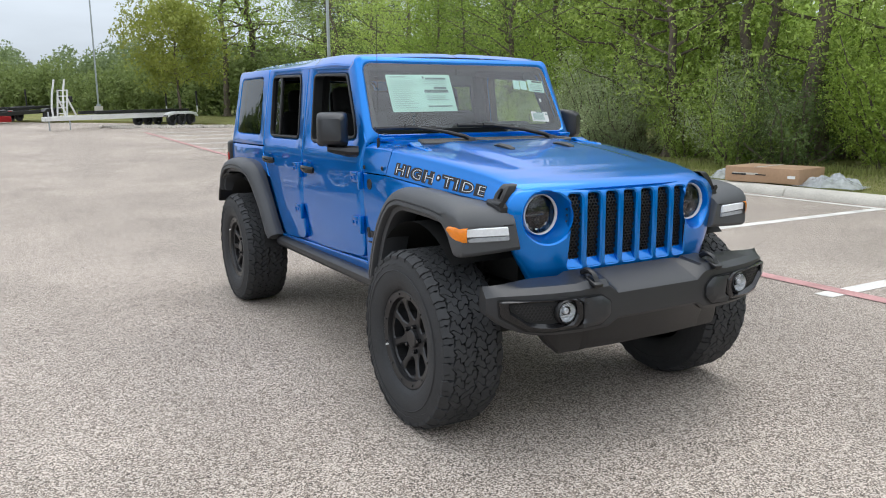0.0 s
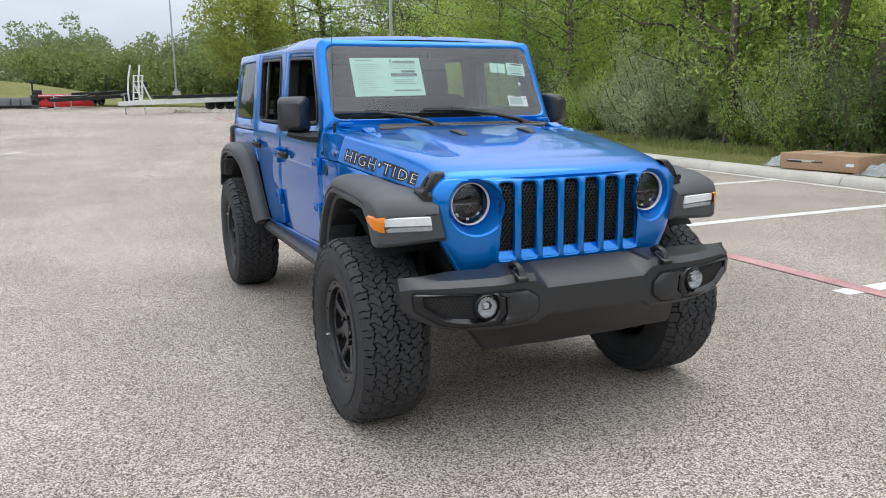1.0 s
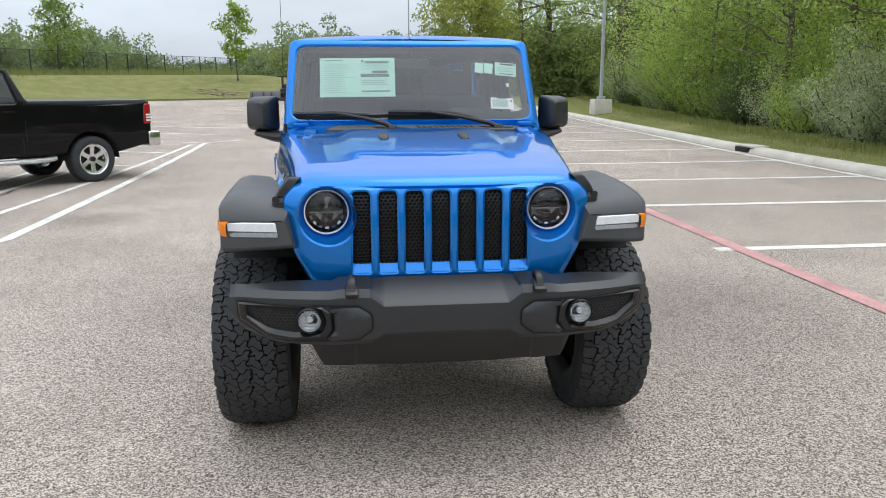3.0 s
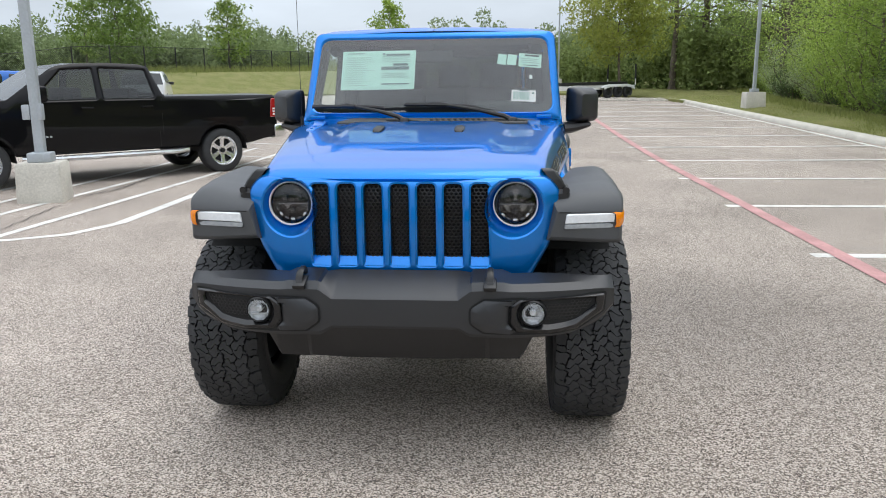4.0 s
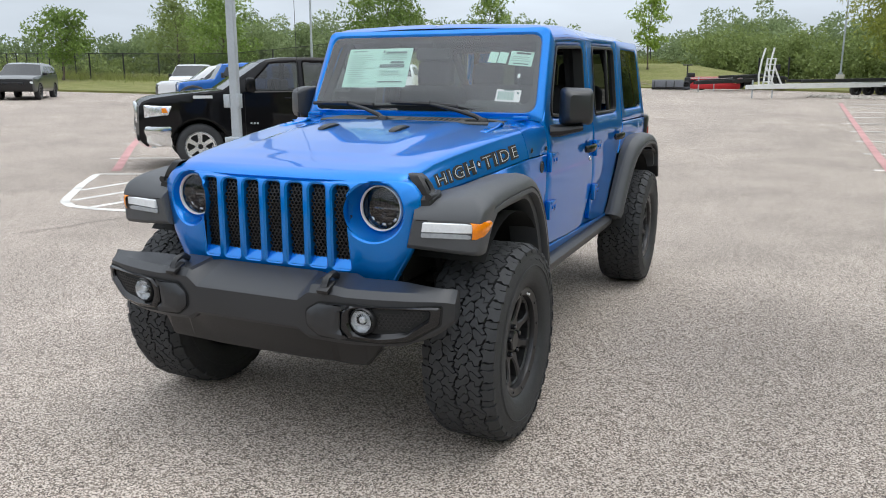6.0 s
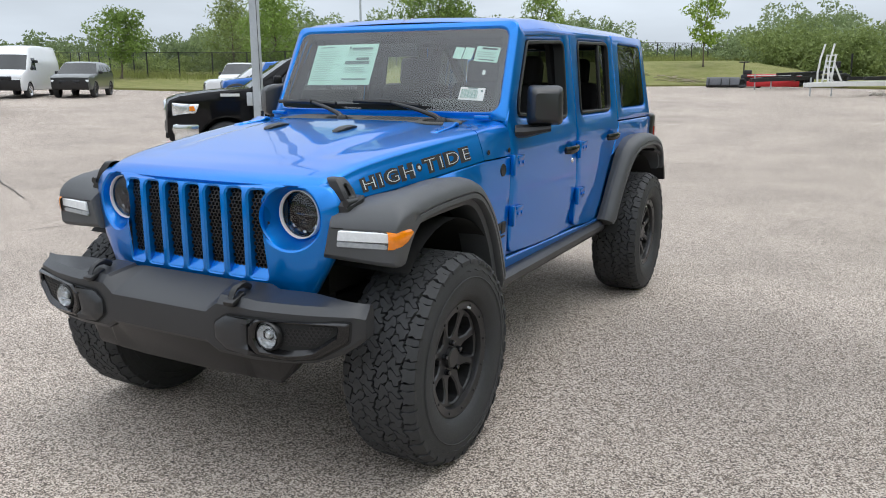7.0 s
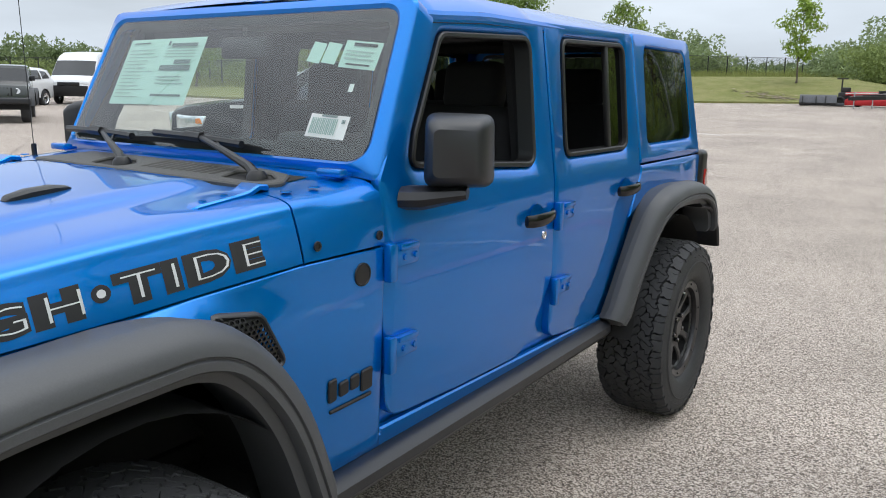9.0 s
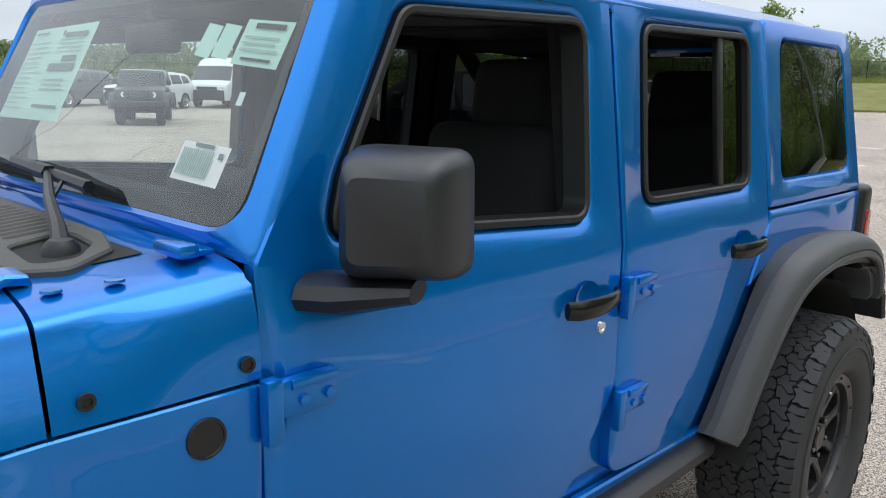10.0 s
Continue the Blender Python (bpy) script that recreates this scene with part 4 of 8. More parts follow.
fine = [(0.05, 0.10 + 0.055 * i, 0.05 + random.uniform(0.22, 0.42), 0.112 + 0.055 * i) for i in range(14)] + [(0.55, 0.30 + 0.05 * i, 0.55 + random.uniform(0.25, 0.40), 0.318 + 0.05 * i) for i in range(3)] + [(0.55, 0.70 + 0.045 * i, 0.93, 0.711 + 0.045 * i) for i in range(4)]
sticker("window_sheet", M_PAPER, -0.528, 0.175, -0.098, 0.422, [(0.54, 0.50, 0.92, 0.58), (0.60, 0.86, 0.92, 0.91), (0.70, 0.60, 0.90, 0.66), (0.55, 0.12, 0.93, 0.15), (0.07, 0.92, 0.30, 0.94), (0.55, 0.88, 0.58, 0.94)], "pale green printed price sheet inside the glass", -0.01, pale=fine)
sticker("window_slip", M_PAPER, 0.375, 0.328, 0.425, 0.393, [], "pale paper slip inside the glass", -0.15)
sticker("window_slip", M_PAPER, 0.430, 0.326, 0.482, 0.392, [], "pale paper slip inside the glass", -0.13)
sticker("window_slip", M_PAPER, 0.495, 0.313, 0.625, 0.398, [(0.25, 0.80, 0.88, 0.92), (0.2, 0.10, 0.85, 0.16)], "pale printed paper slip inside the glass", -0.06, dark=M_DECAL, pale=[(0.1, 0.3, 0.9, 0.36), (0.1, 0.45, 0.8, 0.5), (0.1, 0.58, 0.85, 0.63)])
sticker("barcode_label", M_LABEL, 0.455, 0.100, 0.592, 0.170, [(0.3, 0.88, 0.7, 0.98), (0.84, 0.66, 0.93, 0.82)], "white label with a barcode inside the glass", -0.02, pale=[(0.08 + 0.045 * i, 0.14, 0.08 + 0.045 * i + (0.028 if i % 3 else 0.036), 0.82) for i in range(15)])
bm = bmesh.new()
bars(bm, [(0.556, 0.242, 0.572, 0.266)], ws_in)
part("scrap", bm, M_PAPERW, frame_ob, "small white scrap", smooth=0)

# windshield brackets at the foot
for s, _ in SIDES:
    bm = bmesh.new()
    box(bm, (0.085, 0.035, 0.022), (s * 0.635, 0.800, 1.362), 0.007)
    box(bm, (0.05, 0.05, 0.010), (s * 0.640, 0.822, 1.356), 0.004)
    part("windshield_bracket", bm, M_BLUE, car)

# -- hood


def hood_point(q, v):
    """q from -1 to 1 across: 0 at the middle, the outermost fifth is the side."""
    w, zt, ze = table(v, HV, HW), table(v, HV, HT), table(v, HV, HE)
    s, t = (1 if q >= 0 else -1), abs(q)
    if t > 0.80:
        k = (t - 0.80) / 0.20
        return Vector((s * (w - 0.038 * (1 - k) ** 1.2), v, lerp(zt - 0.035, ze, k)))
    k = t / 0.80
    u = (w - 0.038) * math.sin(k * math.pi / 2) ** 0.92
    drop = 0.035 * k ** 5
    flank = smoothstep(0.42 + 0.05 * v, 0.34 + 0.05 * v, u)
    bulge = 0.020 * flank * smoothstep(-0.40, 0.25, v) * smoothstep(0.60, 0.52, v)
    return Vector((s * u, v, zt - drop - 0.004 * k + bulge))


bm = bmesh.new()
rows = []
vs_ = list(np.linspace(0, 1, 44) ** 1.25)
for t in vs_:
    v = lerp(-0.425, 0.562, t)
    row = []
    for i in range(61):
        q = -1 + 2 * i / 60
        p = hood_point(q, v)
        p.y += -0.022 * (1 - min(1, (abs(p.x) / 0.62)) ** 2) * (1 - t) ** 4 + 0.035 * (1 - (abs(p.x) / 0.75) ** 2) * t ** 6
        p.y += (0.060 * (abs(p.x) / 0.63) ** 2.4 - 0.045) * smoothstep(-0.24, -0.425, v)
        row.append(p)
    rows.append(row)
rows.insert(0, [p + Vector((0, 0.008, -0.012)) for p in rows[0]])
rows.append([p + Vector((0, 0.002, -0.02)) for p in rows[-1]])
rings(bm, rows, False)
hood = part("hood", bm, M_BLUE, car, smooth=50)


def hood_side_map(s, lift):
    """a: metres along from front to rear, b: metres up the hood's side."""
    def f(a, b):
        q = 1.0 - 0.20 * b / 0.135
        p, p2 = hood_point(q, a), hood_point(q - 0.02, a)
        n = Vector((p2.z - p.z, 0, -(p2.x - p.x))).normalized()
        if n.x < 0:
            n = -n
        p = p + n * lift
        return Vector((s * p.x, p.y, p.z))
    return f


for s, _ in SIDES:
    for spread, lift, mat, nm in ((0.0088, 0.0012, M_DECAL, "decal_letters_edge"), (-0.0022, 0.0022, M_SILVER, "decal_letters")):
        f = hood_side_map(s, lift)
        x = 0.0
        for wi, word in enumerate(("HIGH", "TIDE")):
            lm, w = lettering(word, 0.088, spread, 1.22)
            span = 0.322
            bmesh.ops.subdivide_edges(lm, edges=[e for e in lm.edges if e.calc_length() > 0.03], cuts=2)
            start = -0.250 + wi * 0.393
            for vert in lm.verts:
                k = vert.co.x / w * span
                a = start + k if s > 0 else 0.49 - (k + wi * 0.393)
                vert.co = f(a, (0.030 if s > 0 else 0.023) + vert.co.y * 0.94)
            for letter in islands(lm):
                part(nm, letter, mat, hood, "silver and black lettering", smooth=0)
    for r, lift, mat in ((0.019, 0.0012, M_DECAL), (0.009, 0.0022, M_SILVER)):
        f = hood_side_map(s, lift)
        bm = bmesh.new()
        mid_v = 0.1075 if s > 0 else 0.1325
        bm.faces.new([bm.verts.new(f(mid_v + r * math.cos(t), 0.062 + r * math.sin(t))) for t in [k * math.pi / 8 for k in range(16)]])
        part("decal_dot", bm, mat, hood, smooth=0)
    # rubber hood latch: a strap with a slot, hinged on a foot that lies on the flare
    latch = thing("hood_latch", Matrix(), "", "")
    latch.parent = car
    latch["label"] = "black rubber hood latch"
    strap = rounded([(-0.410, 1.112, 0.014), (-0.338, 1.112, 0.014), (-0.336, 1.155, 0.03), (-0.342, 1.198, 0.018), (-0.400, 1.198, 0.018), (-0.409, 1.155, 0.03)])
    slot = rounded([(-0.386, 1.132, 0.006), (-0.362, 1.132, 0.006), (-0.364, 1.170, 0.008), (-0.384, 1.170, 0.008)])
    lean = lambda a, b, d: Vector((s * (table(b, [1.09, 1.13, 1.165, 1.20], [0.686, 0.672, 0.652, 0.622]) - d), a, b))
    bm = bmesh.new()
    panel(bm, strap, [slot], lean, 0.02, 0.009, 0.009, 0.050, 0.022)
    part("strap", bm, M_TRIM_DARK, latch)
    bm = bmesh.new()
    panel(bm, slot, [], lambda a, b, d: lean(a, b, 0.020), 0.03, 0, 0, 0)
    part("slot", bm, M_DARK, latch)
    bm = bmesh.new()
    revolve(bm, [(-0.420, 0.0), (-0.420, 0.014), (-0.325, 0.014), (-0.325, 0.0)], 12, "y", (s * 0.674, 0, 1.112))
    rings(bm, [[(s * (0.655 - w), v, 1.060 + e), (s * (0.655 - w), v, 1.060 + e + h), (s * (0.662 + w * 0.6), v, 1.060 + e + h), (s * (0.662 + w), v, 1.060 + e + h * 0.7), (s * (0.662 + w), v, 1.056 + e)] for v, w, h, e in ((-0.420, 0.020, 0.040, 0.0), (-0.408, 0.027, 0.052, 0.005), (-0.340, 0.027, 0.046, 0.025), (-0.318, 0.022, 0.034, 0.036), (-0.296, 0.012, 0.020, 0.046))], True, True)
    part("foot", bm, M_TRIM_DARK, latch)
    # washer nozzle on the hood and footman bumper
    bm = bmesh.new()
    rows = []
    for v, w, h in ((0.175, 0.012, 0.004), (0.185, 0.022, 0.014), (0.23, 0.027, 0.020), (0.29, 0.026, 0.018), (0.325, 0.022, 0.010), (0.335, 0.014, 0.003)):
        z = table(v, HV, HT) + 0.016
        rows.append([(s * 0.2 - w, v, z - 0.01), (s * 0.2 - w * 0.9, v, z + h * 0.7), (s * 0.2 - w * 0.5, v, z + h), (s * 0.2 + w * 0.5, v, z + h), (s * 0.2 + w * 0.9, v, z + h * 0.7), (s * 0.2 + w, v, z - 0.01)])
    rings(bm, rows, True, True)
    part("washer_nozzle", bm, M_TRIM_DARK, hood, "black washer nozzle")

# -- cowl panel with vent, wipers
def cowl_z(v):
    return table(v, HV, HT) - 0.004


bm = bmesh.new()
rows = []
for j in range(13):
    v = lerp(0.568, 0.859, j / 12)
    row = []
    for i in range(61):
        pt = hood_point(-1 + 2 * i / 60, v)
        pt.z = min(pt.z, cowl_z(v))
        if i in range(0, 7) or i in range(54, 61):
            pt.x = math.copysign(lerp(abs(pt.x), side_u(v, pt.z) - 0.002, smoothstep(0.60, 0.84, v)), pt.x)
        pt.y += 0.035 * (1 - (abs(pt.x) / 0.75) ** 2) * (1 - j / 12) ** 2
        row.append(pt)
    rows.append(row)
rows.insert(0, [q + Vector((0, 0.001, -0.02)) for q in rows[0]])
rings(bm, rows, False)
cowl = part("cowl", bm, M_BLUE, car, smooth=50)
for s, _ in SIDES:
    for v, z in ((0.61, 1.212), (0.835, 1.206)):
        bm = bmesh.new()
        u = table(v, HV, HW) - 0.002
        revolve(bm, [(s * u, 0.0125), (s * (u + 0.004), 0.012), (s * (u + 0.005), 0.007), (s * (u + 0.002), 0.006), (s * (u + 0.002), 0)], 12, "x", (0, v, z))
        part("bolt", bm, M_TRIM_DARK, cowl)
    for u, v in ((0.655, 0.615), (0.675, 0.690)):
        bm = bmesh.new()
        revolve(bm, [(cowl_z(v) - 0.002, 0.014), (cowl_z(v) + 0.0015, 0.013), (cowl_z(v) + 0.001, 0.0)], 14, "z", (s * u, v, 0))
        part("plug", bm, M_BLUE, cowl)
    # hood hinge lying on the hood's rear edge
    bm = bmesh.new()
    rows = []
    for v, w, up in ((0.385, 0.012, 0.004), (0.40, 0.022, 0.010), (0.50, 0.026, 0.011), (0.545, 0.030, 0.014), (0.575, 0.034, 0.026), (0.605, 0.034, 0.020), (0.61, 0.030, 0.010)):
        u = 0.585 - 0.06 * (v - 0.385)
        z = table(v, HV, HT) - 0.012 + up
        rows.append([(s * (u - w), v, z - 0.012), (s * (u - w), v, z - 0.002), (s * (u - w + 0.004), v, z + 0.002), (s * (u + w - 0.004), v, z + 0.002), (s * (u + w), v, z - 0.002), (s * (u + w), v, z - 0.012)])
    rings(bm, rows, True, True)
    for v in (0.425, 0.490):
        u = 0.585 - 0.06 * (v - 0.385)
        z = table(v, HV, HT)
        revolve(bm, [(z - 0.002, 0.010), (z + 0.004, 0.009), (z + 0.004, 0.0)], 8, "z", (s * u, v, 0))
    part("hood_hinge", bm, M_BLUE, cowl, "blue bolted hood hinge")
bm = bmesh.new()
vent_line = rounded([(-0.50, 0.622, 0.02), (0.0, 0.612), (0.545, 0.598, 0.03), (0.600, 0.660, 0.03), (0.53, 0.752, 0.03), (0.40, 0.792, 0.02), (-0.44, 0.800, 0.03)])
wells = [rounded([(u - 0.085, 0.650, 0.03), (u + 0.075, 0.636, 0.03), (u + 0.085, 0.690, 0.03), (u + 0.01, 0.742, 0.03), (u - 0.12, 0.755, 0.03)]) for u in (-0.130, 0.462)]
slots = [rounded([(u, 0.665, 0.006), (u + 0.016, 0.665, 0.006), (u + 0.002, 0.770, 0.006), (u - 0.014, 0.770, 0.006)], 2) for u in np.arange(0.015, 0.345, 0.033)]
panel(bm, vent_line, slots + wells, lambda a, b, d: Vector((a, b, cowl_z(b) + 0.010 - d)), 0.06, 0.004, 0.004, 0.012)
part("cowl_grille", bm, M_COWL, cowl, "black slotted air intake panel")
# dark sheet that stands in for the shade below the intake slots
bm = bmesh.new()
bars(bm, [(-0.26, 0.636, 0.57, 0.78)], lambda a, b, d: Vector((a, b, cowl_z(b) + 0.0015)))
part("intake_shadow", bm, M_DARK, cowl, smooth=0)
for px, tip0, tip1, elbow in ((-0.130, (-0.680, 0.066), (-0.262, 0.047), (-0.435, 0.056)), (0.462, (-0.146, 0.064), (0.262, 0.047), (0.078, 0.058))):
    wiper = thing("wiper_arm", Matrix(), "black windshield wiper", "wiper")
    wiper.parent = car
    del wiper["label"], wiper["category"]
    pv = Vector((px + 0.0, 0.700, 1.345))
    e = ws_map(*elbow, -0.022)
    bm = bmesh.new()
    tube(bm, [pv, pv.lerp(e, 0.12) + Vector((0, 0, 0.014)), pv.lerp(e, 0.5) + Vector((0, -0.006, 0.014)), e], 0.016, 8, 0.007)
    tube(bm, [e.lerp(pv, 0.42), ws_map(lerp(elbow[0], tip1[0], 0.42), lerp(elbow[1], tip1[1], 0.42), -0.016)], 0.0045, 6)
    part("arm", bm, M_TRIM_DARK, wiper)
    bm = bmesh.new()
    revolve(bm, [(1.325, 0.03), (1.35, 0.028), (1.362, 0.018), (1.364, 0.0)], 14, "z", (px, 0.70, 0))
    part("pivot", bm, M_TRIM_DARK, wiper)
    bm = bmesh.new()
    tube(bm, [ws_map(lerp(tip0[0], tip1[0], k), lerp(tip0[1], tip1[1], k), -0.014 - 0.006 * math.sin(math.pi * k)) for k in np.linspace(0, 1, 7)], 0.0118, 6)
    tube(bm, [ws_map(lerp(tip0[0], tip1[0], k), lerp(tip0[1], tip1[1], k), -0.024) for k in (0.42, 0.5, 0.60)], 0.0155, 6)
    part("blade", bm, M_TRIM_DARK, wiper)
bm = bmesh.new()
tube(bm, [(-0.715, 0.745, 1.30), (-0.715, 0.745, 1.37)], 0.009, 8)
tube(bm, [(-0.715, 0.745, 1.37), (-0.715, 0.735, 2.06)], 0.0015, 6)
part("antenna", bm, M_TRIM_DARK, car, "thin black whip antenna")

# -- grille
def grille_v(z):
    return table(z, [0.74, 0.80, 1.06, 1.10, 1.15, 1.20], [-0.492, -0.508, -0.522, -0.517, -0.500, -0.462])


def grille_map(a, b, d):
    return Vector((a, grille_v(b) + 0.085 * (max(0.0, abs(a) - 0.26) / 0.37) ** 2 + d, b))


grille_line = rounded([(-0.525, 0.752, 0.04), (0.525, 0.752, 0.04), (0.602, 0.89, 0.12), (0.638, 1.03, 0.10), (0.645, 1.118, 0.05), (0.598, 1.170, 0.06), (-0.598, 1.170, 0.06), (-0.645, 1.118, 0.05), (-0.638, 1.03, 0.10), (-0.602, 0.89, 0.12)])
slot_lines = [rounded([(c - 0.0385, 0.812, 0.012), (c + 0.0385, 0.812, 0.012), (c + 0.0375, 1.148, 0.022), (c - 0.0375, 1.148, 0.022)], 4) for c in [-0.327 + 0.109 * i for i in range(7)]]
HL = 0.463
lamp_lines = [[(s * HL + 0.1185 * math.cos(t), 1.048 + 0.1185 * math.sin(t)) for t in [k * math.pi / 20 for k in range(40)]] for s, _ in SIDES]
# the outer slots are cut round the lamp recess
for i, sgn in ((0, -1), (6, 1)):
    slot_lines[i] = [((sgn * min(abs(x), HL - 0.010 - math.sqrt(max(0.0, 0.124 ** 2 - (z - 1.048) ** 2))) if abs(z - 1.048) < 0.124 else x), z) for x, z in slot_lines[i]]
bm = bmesh.new()
panel(bm, grille_line, slot_lines + lamp_lines, grille_map, 0.045, 0.008, 0.007, 0.05, 0.052)
grille = part("grille", bm, M_BLUE, car, "blue seven-slot grille panel")
for ln in slot_lines:
    bm = bmesh.new()
    honeycomb(bm, inset(ln, 0.003), 0.0185, 0.0021, lambda a, b, d: grille_map(a, b, 0.029 + d), 0.012)
    part("grille_mesh", bm, M_TRIM_DARK, grille, "black honeycomb insert")
    # sloping sill at the slot's foot
    c0, c1 = min(p[0] for p in ln) + 0.001, max(p[0] for p in ln) - 0.001
    bm = bmesh.new()
    rings(bm, [[grille_map(c0, 0.8125, 0.003), grille_map(c1, 0.8125, 0.003)], [grille_map(c0, 0.848, 0.032), grille_map(c1, 0.848, 0.032)]], False)
    part("slot_sill", bm, M_BLUE, grille)
# blue flank that turns back round the panel's edge
bm = bmesh.new()
flank = [p for p in inset(grille_line, 0.0)]
rings(bm, [[grille_map(a, b, 0.006) for a, b in flank], [grille_map(a, b, 0.014) for a, b in inset(flank, -0.006)], [grille_map(a, b, 0.030) for a, b in inset(flank, -0.006)], [Vector((p[0], lerp(grille_map(*p, 0.075).y, -0.300, smoothstep(0.98, 1.08, p[1])), p[1])) for p in inset(flank, 0.018)]], True)
part("grille_flank", bm, M_BLUE, grille)
bm = bmesh.new()
bars(bm, [(-0.40, 0.80, 0.40, 1.16)], lambda a, b, d: grille_map(a, b, 0.075))
bars(bm, [(-0.50, 0.62, 0.50, 1.12)], lambda a, b, d: Vector((a, -0.26, b)))
part("radiator", bm, M_DARK, car, smooth=0)

for s, _ in SIDES:
    # the lamp sits straight and deep in the curved grille
    stand_in = pose(s * 0.469, -0.468, 1.057) @ Matrix.Diagonal((0.95, 0.95, 0.95, 1))
    lamp = thing("headlight", stand_in, "", "")
    lamp.parent = car
    lamp["label"] = "round headlight with a bright ring"
    bm = bmesh.new()
    rims = []
    for near, deep in ((0.0, 0.0), (0.15, 0.18), (0.42, 0.55), (0.68, 0.92), (1.0, 1.0)):
        row = []
        for i in range(48):
            t = i * math.pi / 24
            outer = stand_in.inverted() @ grille_map(s * HL + 0.118 * math.cos(t), 1.048 + 0.118 * math.sin(t), 0.007)
            row.append((lerp(outer.x, 0.093 * math.cos(t), near), lerp(outer.y, 0.060, deep), lerp(outer.z, 0.093 * math.sin(t), near)))
        rims.append(row)
    rings(bm, rims, True)
    part("recess", bm, M_BLUE, lamp)
    bm = bmesh.new()
    revolve(bm, [(0.075, 0.0985), (0.042, 0.0980), (0.036, 0.0965), (0.036, 0.0940), (0.042, 0.0915), (0.075, 0.0910)], 40, "y")
    part("ring", bm, M_DRL, lamp, "white frosted lamp ring")
    bm = bmesh.new()
    revolve(bm, [(0.050, 0.0912), (0.062, 0.0885), (0.080, 0.084), (0.105, 0.076), (0.125, 0.055), (0.130, 0.0)], 32, "y")
    part("bowl", bm, M_SMOKE, lamp)
    bm = bmesh.new()
    for a, b, r in ((-0.034, 0.024, 0.027), (0.034, 0.024, 0.027), (0.0, -0.034, 0.024)):
        revolve(bm, [(0.12, r), (0.080, r * 1.0), (0.072, r * 0.92), (0.076, r * 0.80)], 20, "y", (a, 0, b))
    box(bm, (0.164, 0.03, 0.008), (0, 0.094, -0.006), 0.003)
    part("projector", bm, M_SMOKE, lamp)
    bm = bmesh.new()
    for a, b, r in ((-0.034, 0.024, 0.022), (0.034, 0.024, 0.022), (0.0, -0.034, 0.020)):
        revolve(bm, [(0.080, r), (0.070, r * 0.8), (0.064, r * 0.4), (0.062, 0.0)], 18, "y", (a, 0, b))
    part("projector_lens", bm, M_GLOSS, lamp, "dark glass projector lenses")
    for k in range(7):
        t = math.pi * (1.12 + 0.76 * k / 6)
        bm = bmesh.new()
        box(bm, (0.020, 0.012, 0.012), (0.074 * math.cos(t), 0.074, 0.074 * math.sin(t)), 0.004, turn=Matrix.Rotation(-(t - 1.5 * math.pi), 3, "Y"))
        part("reflector", bm, M_CHROME if k % 2 else M_SMOKE, lamp)
    bm = bmesh.new()
    revolve(bm, [(0.044, 0.0900), (0.036, 0.074), (0.030, 0.045), (0.028, 0.0)], 32, "y")
    part("lens", bm, M_CLEAR, lamp, shadow=False)

# -- bumper
def bumper_front(u):
    u = abs(u)
    return -0.716 + 0.004 * smoothstep(0.27, 0.34, u) + 0.116 * max(0.0, (u - 0.30) / 0.56) ** 2.2


def wing_foot(u):
    return table(abs(u), [0.30, 0.45, 0.60, 0.70, 0.80, 0.86], [0.575, 0.570, 0.574, 0.584, 0.626, 0.672])


BU = [0.0, 0.12, 0.235, 0.248, 0.292, 0.302, 0.34, 0.42, 0.455, 0.50, 0.56, 0.62, 0.68, 0.74, 0.79, 0.825, 0.845, 0.857, 0.862]
rows = []
for sgn, us in ((-1, BU[:0:-1]), (1, BU)):
    for u in us:
        v = bumper_front(u)
        k = smoothstep(0.244, 0.298, u)
        h = smoothstep(0.286, 0.304, u) * (1 - smoothstep(0.42, 0.456, u))
        e = smoothstep(0.80, 0.864, u) ** 2
        foot = lerp(0.606, wing_foot(u), k)
        centre = [(-0.500, 0.745), (-0.520, 0.795), (-0.540, 0.803), (-0.695, 0.738), (-0.711, 0.724), (-0.716, 0.660), (-0.716, 0.618), (-0.708, 0.606), (-0.60, 0.600), (-0.50, 0.62)]
        back = v + 0.19 - 0.115 * smoothstep(0.55, 0.87, u)
        outer = [(back, 0.735), (back - 0.006, 0.784), (back - 0.022, 0.794 + 0.016 * h), (v + 0.040 + 0.005 * e - 0.012 * h, 0.781 - 0.006 * e + 0.010 * h), (v + 0.006 + 0.012 * e, 0.757 - 0.01 * e + 0.004 * h), (v + 0.012 * e, 0.70), (v + 0.002 + 0.012 * e, foot + 0.016), (v + 0.014 + 0.012 * e, foot), (min(v + 0.09, back - 0.01), foot + 0.006), (back, foot + 0.03)]
        rows.append([Vector((sgn * (u - 0.004 * e * (1 if j in (4, 5, 6) else 2)), lerp(a[0], b[0], k), lerp(a[1], b[1], k))) for j, (a, b) in enumerate(zip(centre, outer))])
bm = bmesh.new()
rings(bm, rows, False)
for r in (rows[0], rows[-1]):
    bm.faces.new([bm.verts.new(p) for p in r])
bmesh.ops.remove_doubles(bm, verts=bm.verts, dist=1e-5)
bumper = part("bumper", bm, M_TRIM, car, "black grained plastic bumper", smooth=24)
